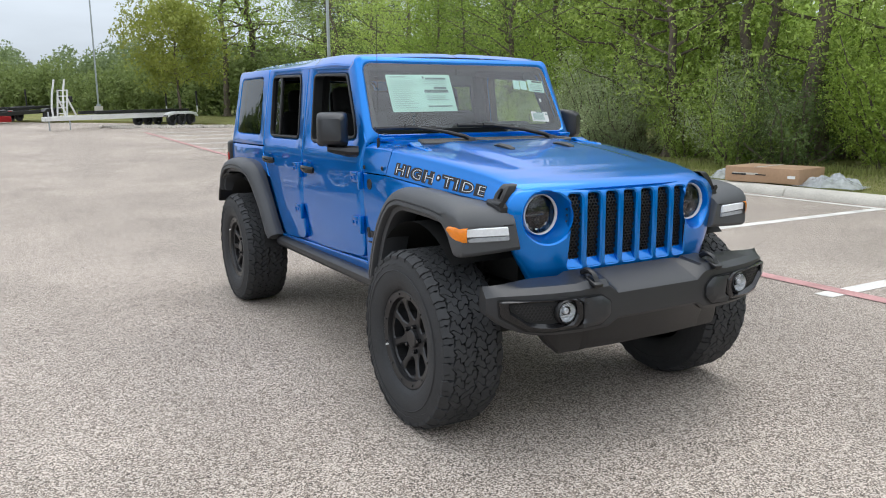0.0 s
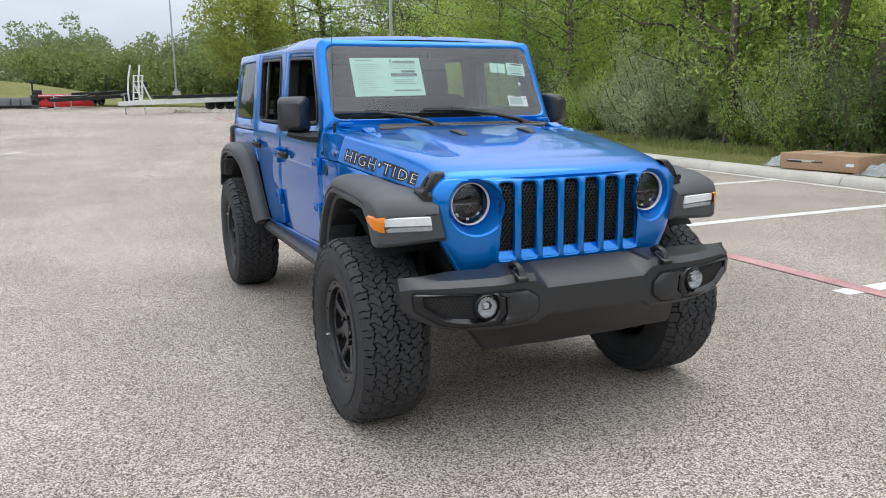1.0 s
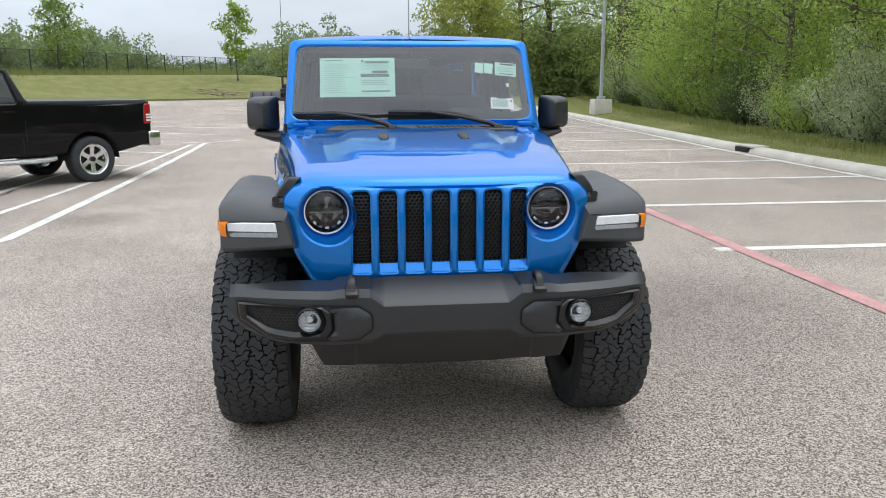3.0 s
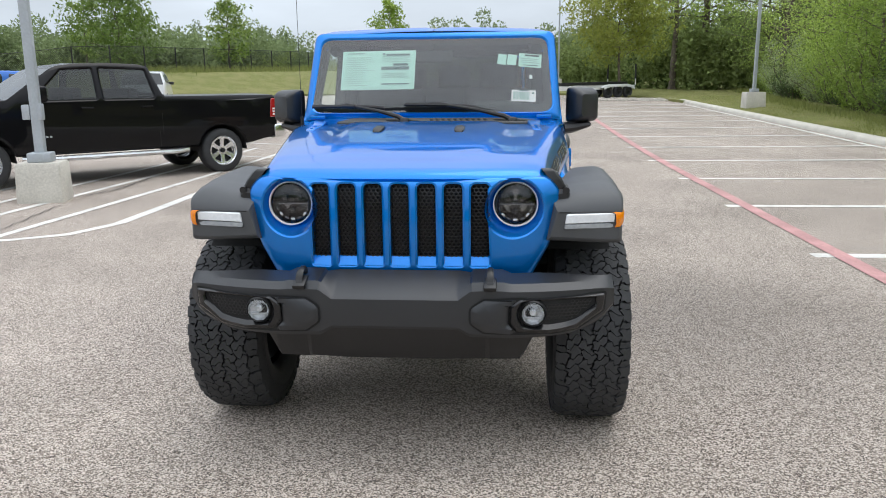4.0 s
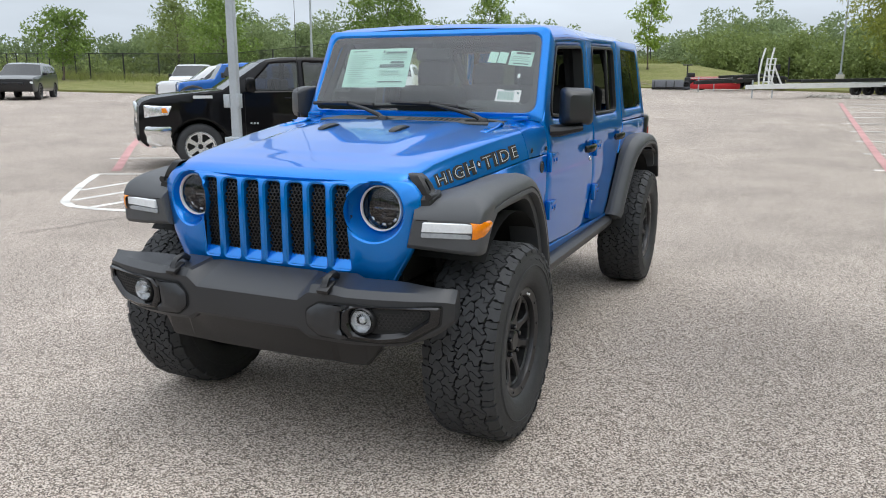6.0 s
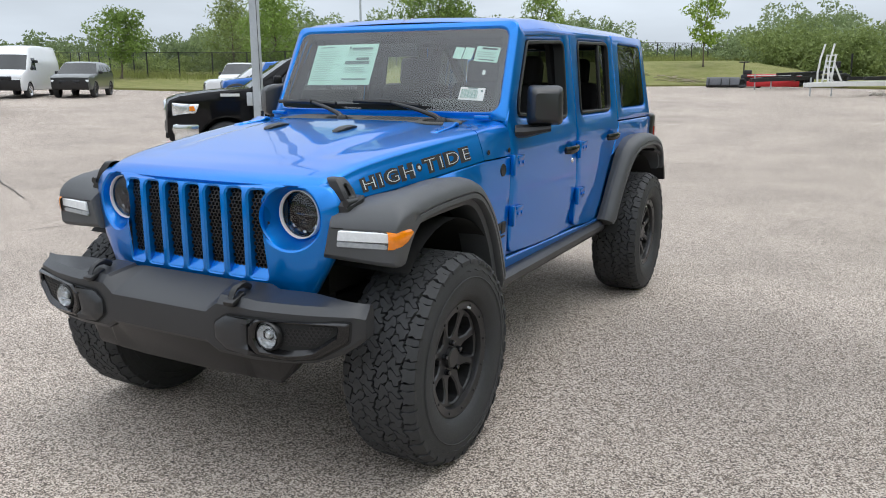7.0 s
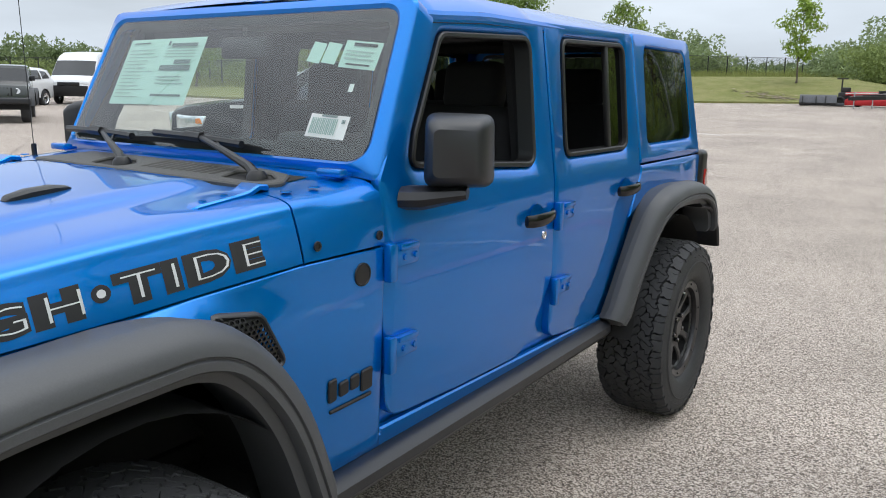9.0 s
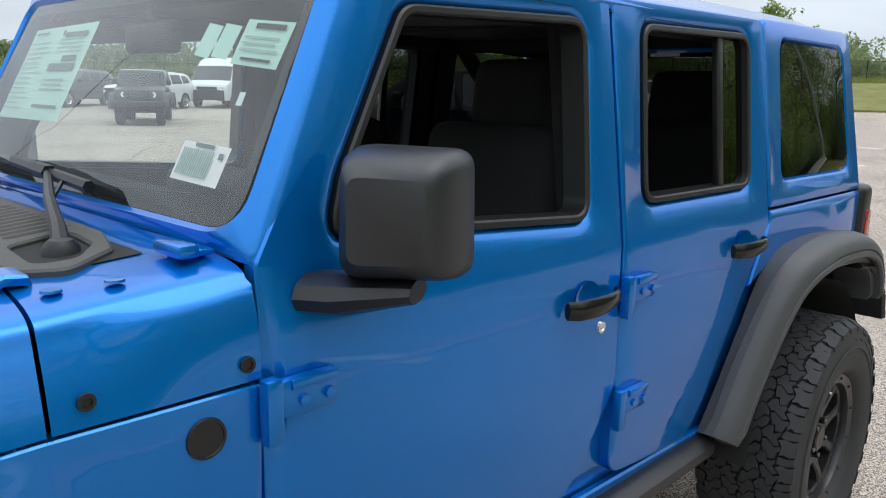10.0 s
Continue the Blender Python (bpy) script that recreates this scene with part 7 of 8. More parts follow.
# a blue and a dark off-road car of the boxy kind, white cars, van and suv further off
boxy = [(-0.40, 0.60, "k"), (-0.44, 0.74, "p"), (-0.45, 1.05, "p"), (-0.40, 1.16, "p"), (-0.2, 1.20, "p"), (0.55, 1.28, "p"), (0.72, 1.30, "g"), (0.98, 1.72, "p"), (1.02, 1.80, "p"), (1.8, 1.85, "p"), (3.3, 1.83, "p"), (3.42, 1.78, "g"), (3.47, 1.25, "p"), (3.48, 0.65, "p"), (3.40, 0.58, "p")]
boxy_win = [rounded([(0.96, 1.33, 0.04), (1.72, 1.31, 0.05), (1.72, 1.72, 0.05), (1.15, 1.70, 0.05)]), rounded([(1.92, 1.31, 0.05), (2.52, 1.31, 0.05), (2.52, 1.74, 0.05), (1.92, 1.73, 0.05)]), rounded([(2.72, 1.32, 0.05), (3.34, 1.32, 0.05), (3.30, 1.74, 0.05), (2.72, 1.74, 0.05)])]


def boxy_car(m, paint, label, name="off_road_car"):
    ob, uu = vehicle(name, m, label, "car", paint, boxy, 1.60, 1.25, 0.07, [(0, 0.50), (2.95, 0.50)], 0.42, 0.28, M_RIM, boxy_win, group="parked cars", low=0.58, taper=0.06)
    for s in (1, -1):
        for yc in (0, 2.95):
            bm = bmesh.new()
            rows = []
            for k in range(13):
                t = math.pi * (0.05 + 0.9 * k / 12)
                rows.append([(s * u, yc + r * 1.08 * math.cos(t), 0.44 + r * 1.15 * math.sin(t)) for u, r in ((0.76, 0.56), (0.93, 0.56), (0.95, 0.53), (0.95, 0.49))])
            rings(bm, rows, False)
            part("fender_flare", bm, M_TRIM, ob)
        bm = bmesh.new()
        revolve(bm, [(-0.01, 0.0), (-0.012, 0.08), (0.0, 0.095), (0.02, 0.095)], 20, "y", (s * 0.46, -0.47, 1.0))
        part("headlight", bm, M_DRL, ob)
        bm = bmesh.new()
        box(bm, (0.16, 0.10, 0.18), (s * 0.87, 1.0, 1.42), 0.03)
        part("door_mirror", bm, M_TRIM, ob)
    bm = bmesh.new()
    box(bm, (1.66, 0.22, 0.20), (0, -0.62, 0.70), 0.05, 3)
    part("bumper", bm, M_TRIM, ob)
    bm = bmesh.new()
    for k in range(7):
        box(bm, (0.055, 0.03, 0.26), (-0.30 + 0.10 * k, -0.485, 0.98), 0.012)
    part("grille_slots", bm, M_DARK, ob)
    return ob


suv = [(-0.84, 0.40, "k"), (-0.92, 0.62, "k"), (-0.88, 0.95, "p"), (-0.70, 1.06, "p"), (0.42, 1.15, "g"), (1.10, 1.66, "p"), (1.6, 1.74, "p"), (2.9, 1.70, "p"), (3.45, 1.62, "g"), (3.78, 1.12, "p"), (3.82, 0.7, "k"), (3.74, 0.42, "k")]
suv_win = [rounded([(0.80, 1.16, 0.03), (1.62, 1.18, 0.03), (1.62, 1.60, 0.04), (1.30, 1.58, 0.08)]), rounded([(1.70, 1.18, 0.03), (2.60, 1.20, 0.03), (2.58, 1.60, 0.04), (1.70, 1.61, 0.04)]), rounded([(2.68, 1.21, 0.03), (3.35, 1.25, 0.04), (3.15, 1.55, 0.06), (2.68, 1.59, 0.04)])]


def plain_car(m, paint, label, sil, wins, width, roof, name="car", category="car", rims=None, wheel_r=0.36, lamp_z=0.80, base=2.85):
    ob, uu = vehicle(name, m, label, category, paint, sil, width, roof * 0.66, 0.22, [(0, 0.42), (base, 0.42)], wheel_r, 0.24, rims or M_ALLOY, wins, group="parked cars", low=0.36, taper=0.12)
    for s in (1, -1):
        f = lambda a, b, d: Vector((s * (uu(a, b) - d), a, b))
        bm = bmesh.new()
        y0 = sil[1][0]
        box(bm, (0.36, 0.10, 0.13), (s * (width / 2 - 0.30), y0 + 0.06, lamp_z), 0.03)
        part("headlight", bm, M_DRL, ob)
        bm = bmesh.new()
        box(bm, (0.20, 0.10, 0.14), (s * (width / 2 + 0.06), 0.78, roof * 0.69), 0.03)
        part("door_mirror", bm, M_TRIM_DARK, ob)
    bm = bmesh.new()
    box(bm, (width * 0.5, 0.08, 0.20), (0, y0 + 0.0, lamp_z - 0.06), 0.03)
    part("grille", bm, M_GLOSS, ob)
    return ob


boxy_car(at_ground(-14.8, 21.95, -43.0), M_BLUE2, "bright blue boxy off-road car parked beyond a black pickup")
plain_car(at_ground(-18.6, 25.5, -43.0), M_WHITEPAINT, "white car parked beside a blue off-road car", suv, suv_win, 1.90, 1.66, lamp_z=0.84)
plain_car(at_ground(-23.0, 30.9, 35), M_WHITEPAINT, "white sport utility car facing the open lot", suv, suv_win, 1.95, 1.74)
plain_car(at_ground(-14.5, 37.5, 200), M_WHITEPAINT, "white sport utility car seen from behind", suv, suv_win, 1.95, 1.74)
plain_car(at_ground(-29.4, 26.3, 38), M_GREYPAINT, "dark grey sport utility car beside a white van", suv, suv_win, 1.95, 1.76, rims=M_RIM, wheel_r=0.38)
plain_car(at_ground(-30.0, 19.3, 33), M_WHITEPAINT, "white sport utility car at the far row", suv, suv_win, 1.95, 1.74)
boxy_car(at_ground(-21.2, 15.6, 60), M_GREYPAINT, "dark grey boxy off-road car with large tyres")
plain_car(at_ground(-33.5, 17.0, 33), M_GREYPAINT, "dark grey car at the far row", suv, suv_win, 1.95, 1.74)

van_sil = [(-0.86, 0.35, "k"), (-0.95, 0.55, "k"), (-0.93, 0.85, "p"), (-0.80, 1.10, "p"), (-0.35, 1.32, "g"), (0.22, 2.02, "p"), (0.42, 2.25, "p"), (0.8, 2.42, "p"), (2.0, 2.50, "p"), (4.6, 2.50, "p"), (4.72, 2.42, "p"), (4.78, 1.2, "p"), (4.76, 0.40, "k")]
van_win = [rounded([(0.10, 1.32, 0.03), (0.95, 1.30, 0.03), (0.95, 1.90, 0.05), (0.42, 1.88, 0.10)])]
plain_car(at_ground(-31.2, 24.0, 38), M_WHITEPAINT, "tall white cargo van parked at the far row", van_sil, van_win, 2.05, 2.5, "cargo_van", "van", lamp_z=0.98, base=3.6)


# ---- trailers and machines at the far side ----
def beam(bm, a, b, w, h, bevel=0.008):
    a, b = Vector(a), Vector(b)
    d = b - a
    q = d.to_track_quat("Y", "Z").to_matrix()
    box(bm, (w, d.length, h), (a + b) / 2, bevel, 1, q)


def trailer(m, label, paint, length, axles, ladder):
    tr = thing("boat_trailer", m, label, "trailer", "trailers")
    for x in (-1.0, 1.0):
        bm = bmesh.new()
        beam(bm, (x, 2.2, 0.62), (x, length, 0.62), 0.10, 0.22)
        part("side_beam", bm, paint, tr)
        bm = bmesh.new()
        beam(bm, (x, 2.2, 0.62), (0.08 * x, 0.2, 0.60), 0.10, 0.20)
        part("drawbar", bm, paint, tr)
        bm = bmesh.new()
        tube(bm, [(x, length - 0.05, 0.62), (x * 1.12, length + 0.05, 0.72), (x * 1.12, length + 0.05, 1.25)], 0.035, 8)
        part("guide_post", bm, paint, tr)
        bm = bmesh.new()
        tube(bm, [(x * 1.12, length + 0.05, 1.1), (x * 1.12, length + 0.05, 1.95)], 0.055, 8)
        part("guide_pad", bm, M_MACHINE, tr)
        bm = bmesh.new()
        beam(bm, (x * 0.55, 3.0, 0.86), (x * 0.55, length - 0.1, 0.86), 0.16, 0.16)
        part("bunk", bm, M_MACHINE, tr, "black padded bunk")
    for y in np.linspace(2.6, length - 0.3, 5):
        bm = bmesh.new()
        beam(bm, (-1.0, y, 0.60), (1.0, y, 0.60), 0.07, 0.10)
        part("cross_beam", bm, paint, tr)
    ws = [length - 0.75 - 0.85 * k for k in range(axles)]
    first = None
    for y in ws:
        for s in (1, -1):
            mm = pose(s * 1.20, y, 0.36, 0, 0, 0 if s > 0 else 180)
            if first is None:
                first = plain_wheel(mm, tr, 0.36, 0.22, M_RIM, 8)
            else:
                copy_thing(first, mm)
    for s in (1, -1):
        bm = bmesh.new()
        rows = []
        for t in np.linspace(0, 1, 9):
            y = lerp(ws[-1] - 0.5, ws[0] + 0.5, t)
            z = 0.62 + 0.18 * min(1, 6 * min(t, 1 - t) + 0.0)
            rows.append([(s * 1.06, y, z), (s * 1.34, y, z), (s * 1.36, y, z - 0.03), (s * 1.36, y, z - 0.15)])
        rings(bm, rows, False)
        part("mudguard", bm, paint, tr)
    bm = bmesh.new()
    tube(bm, [(0, 0.5, 0.95), (0, 0.5, 0.05)], 0.035, 8)
    part("jack", bm, M_STEEL, tr)
    bm = bmesh.new()
    tube(bm, [(0.5, 1.3, 0.62), (0.5, 1.3, 0.05)], 0.03, 8)
    part("prop", bm, M_STEEL, tr)
    if ladder:
        for x in (-0.38, 0.38):
            bm = bmesh.new()
            tube(bm, [(x, 1.16, 0.66), (x, 1.12, 1.15), (x * 0.92, 1.20, 1.85), (x * 0.88, 1.38, 2.52)], 0.045, 8)
            part("bow_post", bm, paint, tr)
            bm = bmesh.new()
            tube(bm, [(x * 0.8, 1.35, 0.66), (x * 0.8, 1.53, 2.02)], 0.045, 8)
            part("ladder_post", bm, paint, tr)
            bm = bmesh.new()
            tube(bm, [(x * 0.8, 2.0, 0.66), (x * 0.8, 1.48, 1.60)], 0.045, 8)
            part("strut", bm, paint, tr)
        for k in range(5):
            bm = bmesh.new()
            beam(bm, (-0.32, 1.38 + 0.040 * k, 0.85 + 0.285 * k), (0.32, 1.38 + 0.040 * k, 0.85 + 0.285 * k), 0.12, 0.05)
            part("rung", bm, paint, tr)
        bm = bmesh.new()
        box(bm, (0.16, 0.22, 0.30), (0.1, 1.85, 1.55), 0.03)
        part("winch", bm, M_MACHINE, tr, "black winch")
    return tr


def laid(x0, y0, x1, y1):
    """On the lot at the first place, pointing to the second along the slope."""
    z0, z1 = ground_z(x0, y0), ground_z(x1, y1)
    return pose(x0, y0, z0, 0, 0, math.degrees(math.atan2(-(x1 - x0), y1 - y0))) @ pose(0, 0, 0, math.degrees(math.atan2(z1 - z0, math.hypot(x1 - x0, y1 - y0))))


trailer(laid(1.95, 42.9, 8.9, 48.9), "long white boat trailer with a ladder and three axles", M_TRAILERW, 10.5, 3, True)
trailer(laid(-1.5, 50.6, 2.75, 56.85), "black boat trailer standing behind a white one", M_MACHINE, 7.5, 2, False)
red = thing("steel_implement", at_ground(-0.75, 55.9, 4) @ Matrix.Diagonal((1.3, 1, 0.84, 1)), "low red steel implement standing on the asphalt", "machine")
bm = bmesh.new()
box(bm, (2.4, 1.1, 0.42), (0, 0, 0.30), 0.05)
box(bm, (2.0, 0.9, 0.12), (-0.1, 0, 0.56), 0.02)
part("body", bm, M_REDPAINT, red, "dark red steel body")
bm = bmesh.new()
rings(bm, [[(x, -0.5, 0.80), (x, -0.45, 1.00), (x, 0.45, 1.04), (x, 0.5, 0.84)] for x in (-1.2, -1.1, 1.0, 1.25)], True, True)
part("cover", bm, M_REDPAINT, red, "bright red cover plate")
for s in (1, -1):
    for x in (-0.9, 0.9):
        bm = bmesh.new()
        beam(bm, (x, s * 0.45, 0.1), (x, s * 0.45, 0.95), 0.08, 0.08)
        part("leg", bm, M_REDPAINT, red)
    bm = bmesh.new()
    beam(bm, (-1.2, s * 0.52, 0.92), (1.3, s * 0.52, 0.94), 0.05, 0.07)
    part("rail", bm, M_TRAILERW if s < 0 else M_REDPAINT, red, "pale edge rail")
bucket = thing("loader_bucket", at_ground(-3.75, 55.4, 8), "dark steel loader bucket lying on the asphalt", "machine part")
bm = bmesh.new()
rows = [[(x, y, z) for y, z in ((0.5, 0.02), (-0.40, 0.04), (-0.56, 0.20), (-0.40, 0.54), (-0.22, 0.66), (0.05, 0.68))] for x in (-1.02, -1.0, -0.3, 0.3, 1.0, 1.02)]
rings(bm, rows, False)
for r in (rows[0], rows[-1]):
    bm.faces.new([bm.verts.new(p) for p in r])
part("shell", bm, M_BUCKET, bucket)
for x in (-0.85, -0.1, 0.42):
    bm = bmesh.new()
    box(bm, (0.07, 0.12, 0.50), (x, -0.50, 0.35), 0.015, turn=Matrix.Rotation(-0.35, 3, "X"))
    part("mount", bm, M_MACHINE, bucket)
bm = bmesh.new()
box(bm, (0.5, 0.5, 0.16), (1.2, -0.2, 0.12), 0.03)
part("fork_frame", bm, M_BUCKET, bucket)
mower = thing("work_machine", at_ground(-2.15, 56.0, -80), "small black work machine with a canopy frame", "machine")
bm = bmesh.new()
box(bm, (0.9, 1.2, 0.45), (0, 0, 0.60), 0.06)
box(bm, (0.5, 0.5, 0.35), (0, -0.2, 0.95), 0.06)
part("body", bm, M_MACHINE, mower)
for s in (1, -1):
    bm = bmesh.new()
    tube(bm, [(s * 0.12, -0.45, 0.7), (s * 0.12, -0.45, 1.62)], 0.04, 8)
    part("canopy_post", bm, M_MACHINE, mower)
    for y in (-0.5, 0.5):
        plain_wheel(pose(s * 0.55, y, 0.3, 0, 0, 0 if s > 0 else 180), mower, 0.30, 0.22, M_MACHINE, 6)
bm = bmesh.new()
box(bm, (0.35, 0.62, 0.07), (0, -0.45, 1.63), 0.02)
part("canopy", bm, M_MACHINE, mower)


# ---- lamp posts, fence, box ----
def lamp_post(x, y, height, block, label, z=None, turn=0, wide=0.30):
    z = ground_z(x, y) if z is None else z
    lp = thing("lamp_post", pose(x, y, z, 0, 0, turn), label, "lamp post", "lamp posts")
    bm = bmesh.new()
    rows = []
    for zz, r in ((-0.2, wide), (0.02, wide), (block - 0.03, wide - 0.015), (block, wide - 0.035)):
        ring = rounded([(-r, -r, 0.03), (r, -r, 0.03), (r, r, 0.03), (-r, r, 0.03)], 3)
        rows.append([(a, b, zz) for a, b in ring])
    rings(bm, rows, True, True)
    part("footing", bm, M_CONCRETE, lp, "stained concrete footing block")
    bm = bmesh.new()
    box(bm, (0.30, 0.30, 0.13), (0, 0, block + 0.065), 0.015)
    part("base_cover", bm, M_STEEL, lp)
    bm = bmesh.new()
    rows = [[(sx * r, sy * r, zz) for sx, sy in ((-1, -0.8), (-0.8, -1), (0.8, -1), (1, -0.8), (1, 0.8), (0.8, 1), (-0.8, 1), (-1, 0.8))] for zz, r in ((block + 0.10, 0.066), (height, 0.045))]
    rings(bm, rows, True, True)
    part("pole", bm, M_STEEL, lp, "square galvanised steel pole")
    bm = bmesh.new()
    beam(bm, (0, 0, height), (0, -0.9, height + 0.05), 0.05, 0.05)
    box(bm, (0.32, 0.62, 0.10), (0, -1.1, height + 0.05), 0.03)
    part("lamp_head", bm, M_STEEL, lp)
    return lp


near_post = lamp_post(-3.20, 10.22, 9.0, 0.54, "square steel lamp post on a concrete footing", 0.0, 18)
bm = bmesh.new()
box(bm, (0.10, 0.12, 0.20), (-0.12, 0.0, 1.22), 0.01)
box(bm, (0.05, 0.16, 0.22), (0.06, 0.0, 1.22), 0.008)
part("socket_box", bm, M_STEEL, near_post, "grey metal socket box")
lamp_post(12.98, 32.9, 9.0, 0.60, "square steel lamp post on the grass by the curb", wide=0.39)
lamp_post(7.0, 67.0, 11.0, 0.6, "square steel lamp post behind the trailers")
lamp_post(-27.0, 47.5, 9.5, 0.6, "square steel lamp post at the fence")

FENCE = [(-95, 34), (-62, 50), (-43, 42.5), (-34, 43.5), (-27, 47.5), (-21.5, 62), (-16, 80), (-9, 96), (2, 112), (10, 122)]
fence = thing("chain_link_fence", Matrix(), "black chain-link fence on a grass bank", "fence")
posts, walk_left = [], 0.0
for (xa, ya), (xb, yb) in zip(FENCE, FENCE[1:]):
    L = math.hypot(xb - xa, yb - ya)
    n = max(1, round(L / 3.0))
    posts += [(lerp(xa, xb, k / n), lerp(ya, yb, k / n)) for k in range(n)]
post_mesh = None
for x, y in posts:
    z = ground_z(x, y)
    if post_mesh is None:
        bm = bmesh.new()
        tube(bm, [(0, 0, -0.3), (0, 0, 1.86)], 0.05, 8)
        first = part("post", bm, M_WIRE, fence, m=Matrix.Translation((x, y, z)))
        post_mesh = first.data
    else:
        link("post", post_mesh, None, fence, m=Matrix.Translation((x, y, z)))
bm = bmesh.new()
tube(bm, [(x, y, ground_z(x, y) + 1.83) for x, y in posts], 0.022, 5)
part("top_rail", bm, M_WIRE, fence)
bm = bmesh.new()
for (xa, ya), (xb, yb) in zip(posts, posts[1:]):
    za, zb = ground_z(xa, ya), ground_z(xb, yb)
    for k in range(-9, 24):
        for lean in (1, -1):
            a, b = k / 24, (k + 14) / 24
            if lean < 0:
                a, b = b, a
            t0, t1 = max(0, min(1, a)), max(0, min(1, b))
            if abs(t1 - t0) < 0.03:
                continue
            h0, h1 = 0.04 + 1.75 * (t0 - a) / (b - a), 0.04 + 1.75 * (t1 - a) / (b - a)
            p, q = Vector((lerp(xa, xb, t0), lerp(ya, yb, t0), lerp(za, zb, t0) + h0)), Vector((lerp(xa, xb, t1), lerp(ya, yb, t1), lerp(za, zb, t1) + h1))
            w = Vector((0, 0, 0.009))
            bm.faces.new([bm.verts.new(v) for v in (p - w, q - w, q + w, p + w)])
mesh_part = part("wire_mesh", bm, M_WIRE, fence, "black wire mesh", smooth=0)
mesh_part["kind"] = "stuff"

# flat cardboard box and plastic film on the curb
carton = thing("cardboard_box", pose(12.58, 9.75, 0.165, 0, 0, 9.7), "large flat brown cardboard box lying on the curb", "box")
bm = bmesh.new()
box(bm, (0.95, 1.40, 0.27), (0, 0, 0.135), 0.012, 2)
part("carton", bm, M_CARD, carton)
bm = bmesh.new()
box(bm, (0.97, 0.06, 0.004), (0, 0.1, 0.273), 0.0)
box(bm, (0.004, 0.5, 0.035), (-0.478, 0.3, 0.15), 0.0)
part("tape", bm, M_CONCRETE, carton, "pale tape")
bm = bmesh.new()
bars(bm, [(-0.64, 0.10, -0.50, 0.15)], lambda a, b, d: Vector((-0.4785, a, b)))
part("box_label", bm, M_PAPERW, carton, smooth=0)
for rect in ((0.28, 0.12, 0.56, 0.15), (-0.1, 0.13, 0.1, 0.15)):
    bm = bmesh.new()
    bars(bm, [rect], lambda a, b, d: Vector((-0.4805, a, b)))
    part("box_print", bm, M_DECAL, carton, smooth=0)


def film_heap(x, y, sx, sy, h, seed):
    rnd = random.Random(seed)
    ox, oy = rnd.uniform(0, 50), rnd.uniform(0, 50)
    bm = bmesh.new()
    n = 26
    rows = []
    for i in range(n + 1):
        row = []
        for j in range(n + 1):
            a, b = -1 + 2 * i / n, -1 + 2 * j / n
            r = math.hypot(a, b)
            k = max(0.0, 1 - r ** 2.5)
            z = h * k * (0.55 + 0.9 * abs(noise.noise(Vector((a * 2.2 + ox, b * 2.2 + oy, 0.0)))) + 0.5 * abs(noise.noise(Vector((a * 6 + ox, b * 6, 3.0)))))
            w = 1 + 0.25 * noise.noise(Vector((math.atan2(b, a) * 1.2 + ox, 1.0, 0)))
            row.append((a * sx * w, b * sy * w, z))
        rows.append(row)
    rings(bm, rows, False)
    ob = part("plastic_film", bm, M_FILM, smooth=25, m=pose(x, y, 0.165, 0, 0, 8))
    tagged(ob, "crumpled heap of clear plastic film on the curb", "plastic film", "plastic film by the box")


film_heap(12.5, 10.72, 0.34, 0.32, 0.22, 1)
film_heap(12.55, 8.55, 0.40, 0.52, 0.20, 2)

# gravel bank at the end of the stalls
rnd = random.Random(11)
bm = bmesh.new()
for k in range(1300):
    t, q = rnd.random(), rnd.random()
    x, y = lerp(5.2, 14.0, t) + rnd.uniform(-0.4, 0.4), lerp(45.6, 42.2, t) + q * 1.6
    s = rnd.uniform(0.05, 0.13)
    m = Matrix.Translation((x, y, rise(x, y) + 0.01 + 0.05 * math.sin(math.pi * q))) @ Euler((rnd.uniform(0, 6), rnd.uniform(0, 6), rnd.uniform(0, 6))).to_matrix().to_4x4() @ Matrix.Diagonal((s, s * 0.8, s * 0.6, 1))
    vs = [bm.verts.new(m @ Vector(p)) for p in ((1, 0, 0), (-1, 0, 0), (0, 1, 0), (0, -1, 0), (0, 0, 1), (0, 0, -1))]
    for a, b, c in ((0, 2, 4), (2, 1, 4), (1, 3, 4), (3, 0, 4), (2, 0, 5), (1, 2, 5), (3, 1, 5), (0, 3, 5)):
        bm.faces.new((vs[a], vs[b], vs[c]))
stones = part("gravel", bm, M_GRAVEL, smooth=0)
tagged(stones, "bank of pale broken stone at the lot's end", "gravel", kind="stuff")
# bare soil scar on the grass bank
bm = bmesh.new()
rnd = random.Random(4)
for k in range(170):
    x, y = rnd.gauss(-7.5, 1.5), rnd.gauss(60.4, 0.6)
    s = rnd.uniform(0.04, 0.15)
    z = ground_z(x, y)
    ring = [bm.verts.new((x + s * 1.6 * math.cos(t) * rnd.uniform(0.7, 1.2), y + s * math.sin(t) * rnd.uniform(0.7, 1.2), z + 0.02)) for t in [i * math.pi / 4 for i in range(8)]]
    topv = bm.verts.new((x, y, z + s * rnd.uniform(0.2, 0.5)))
    for i in range(8):
        bm.faces.new((ring[i], ring[(i + 1) % 8], topv))
tagged(part("soil_heap", bm, M_DIRT, smooth=0), "heaps of bare soil and stones on the grass bank", "soil", kind="stuff")


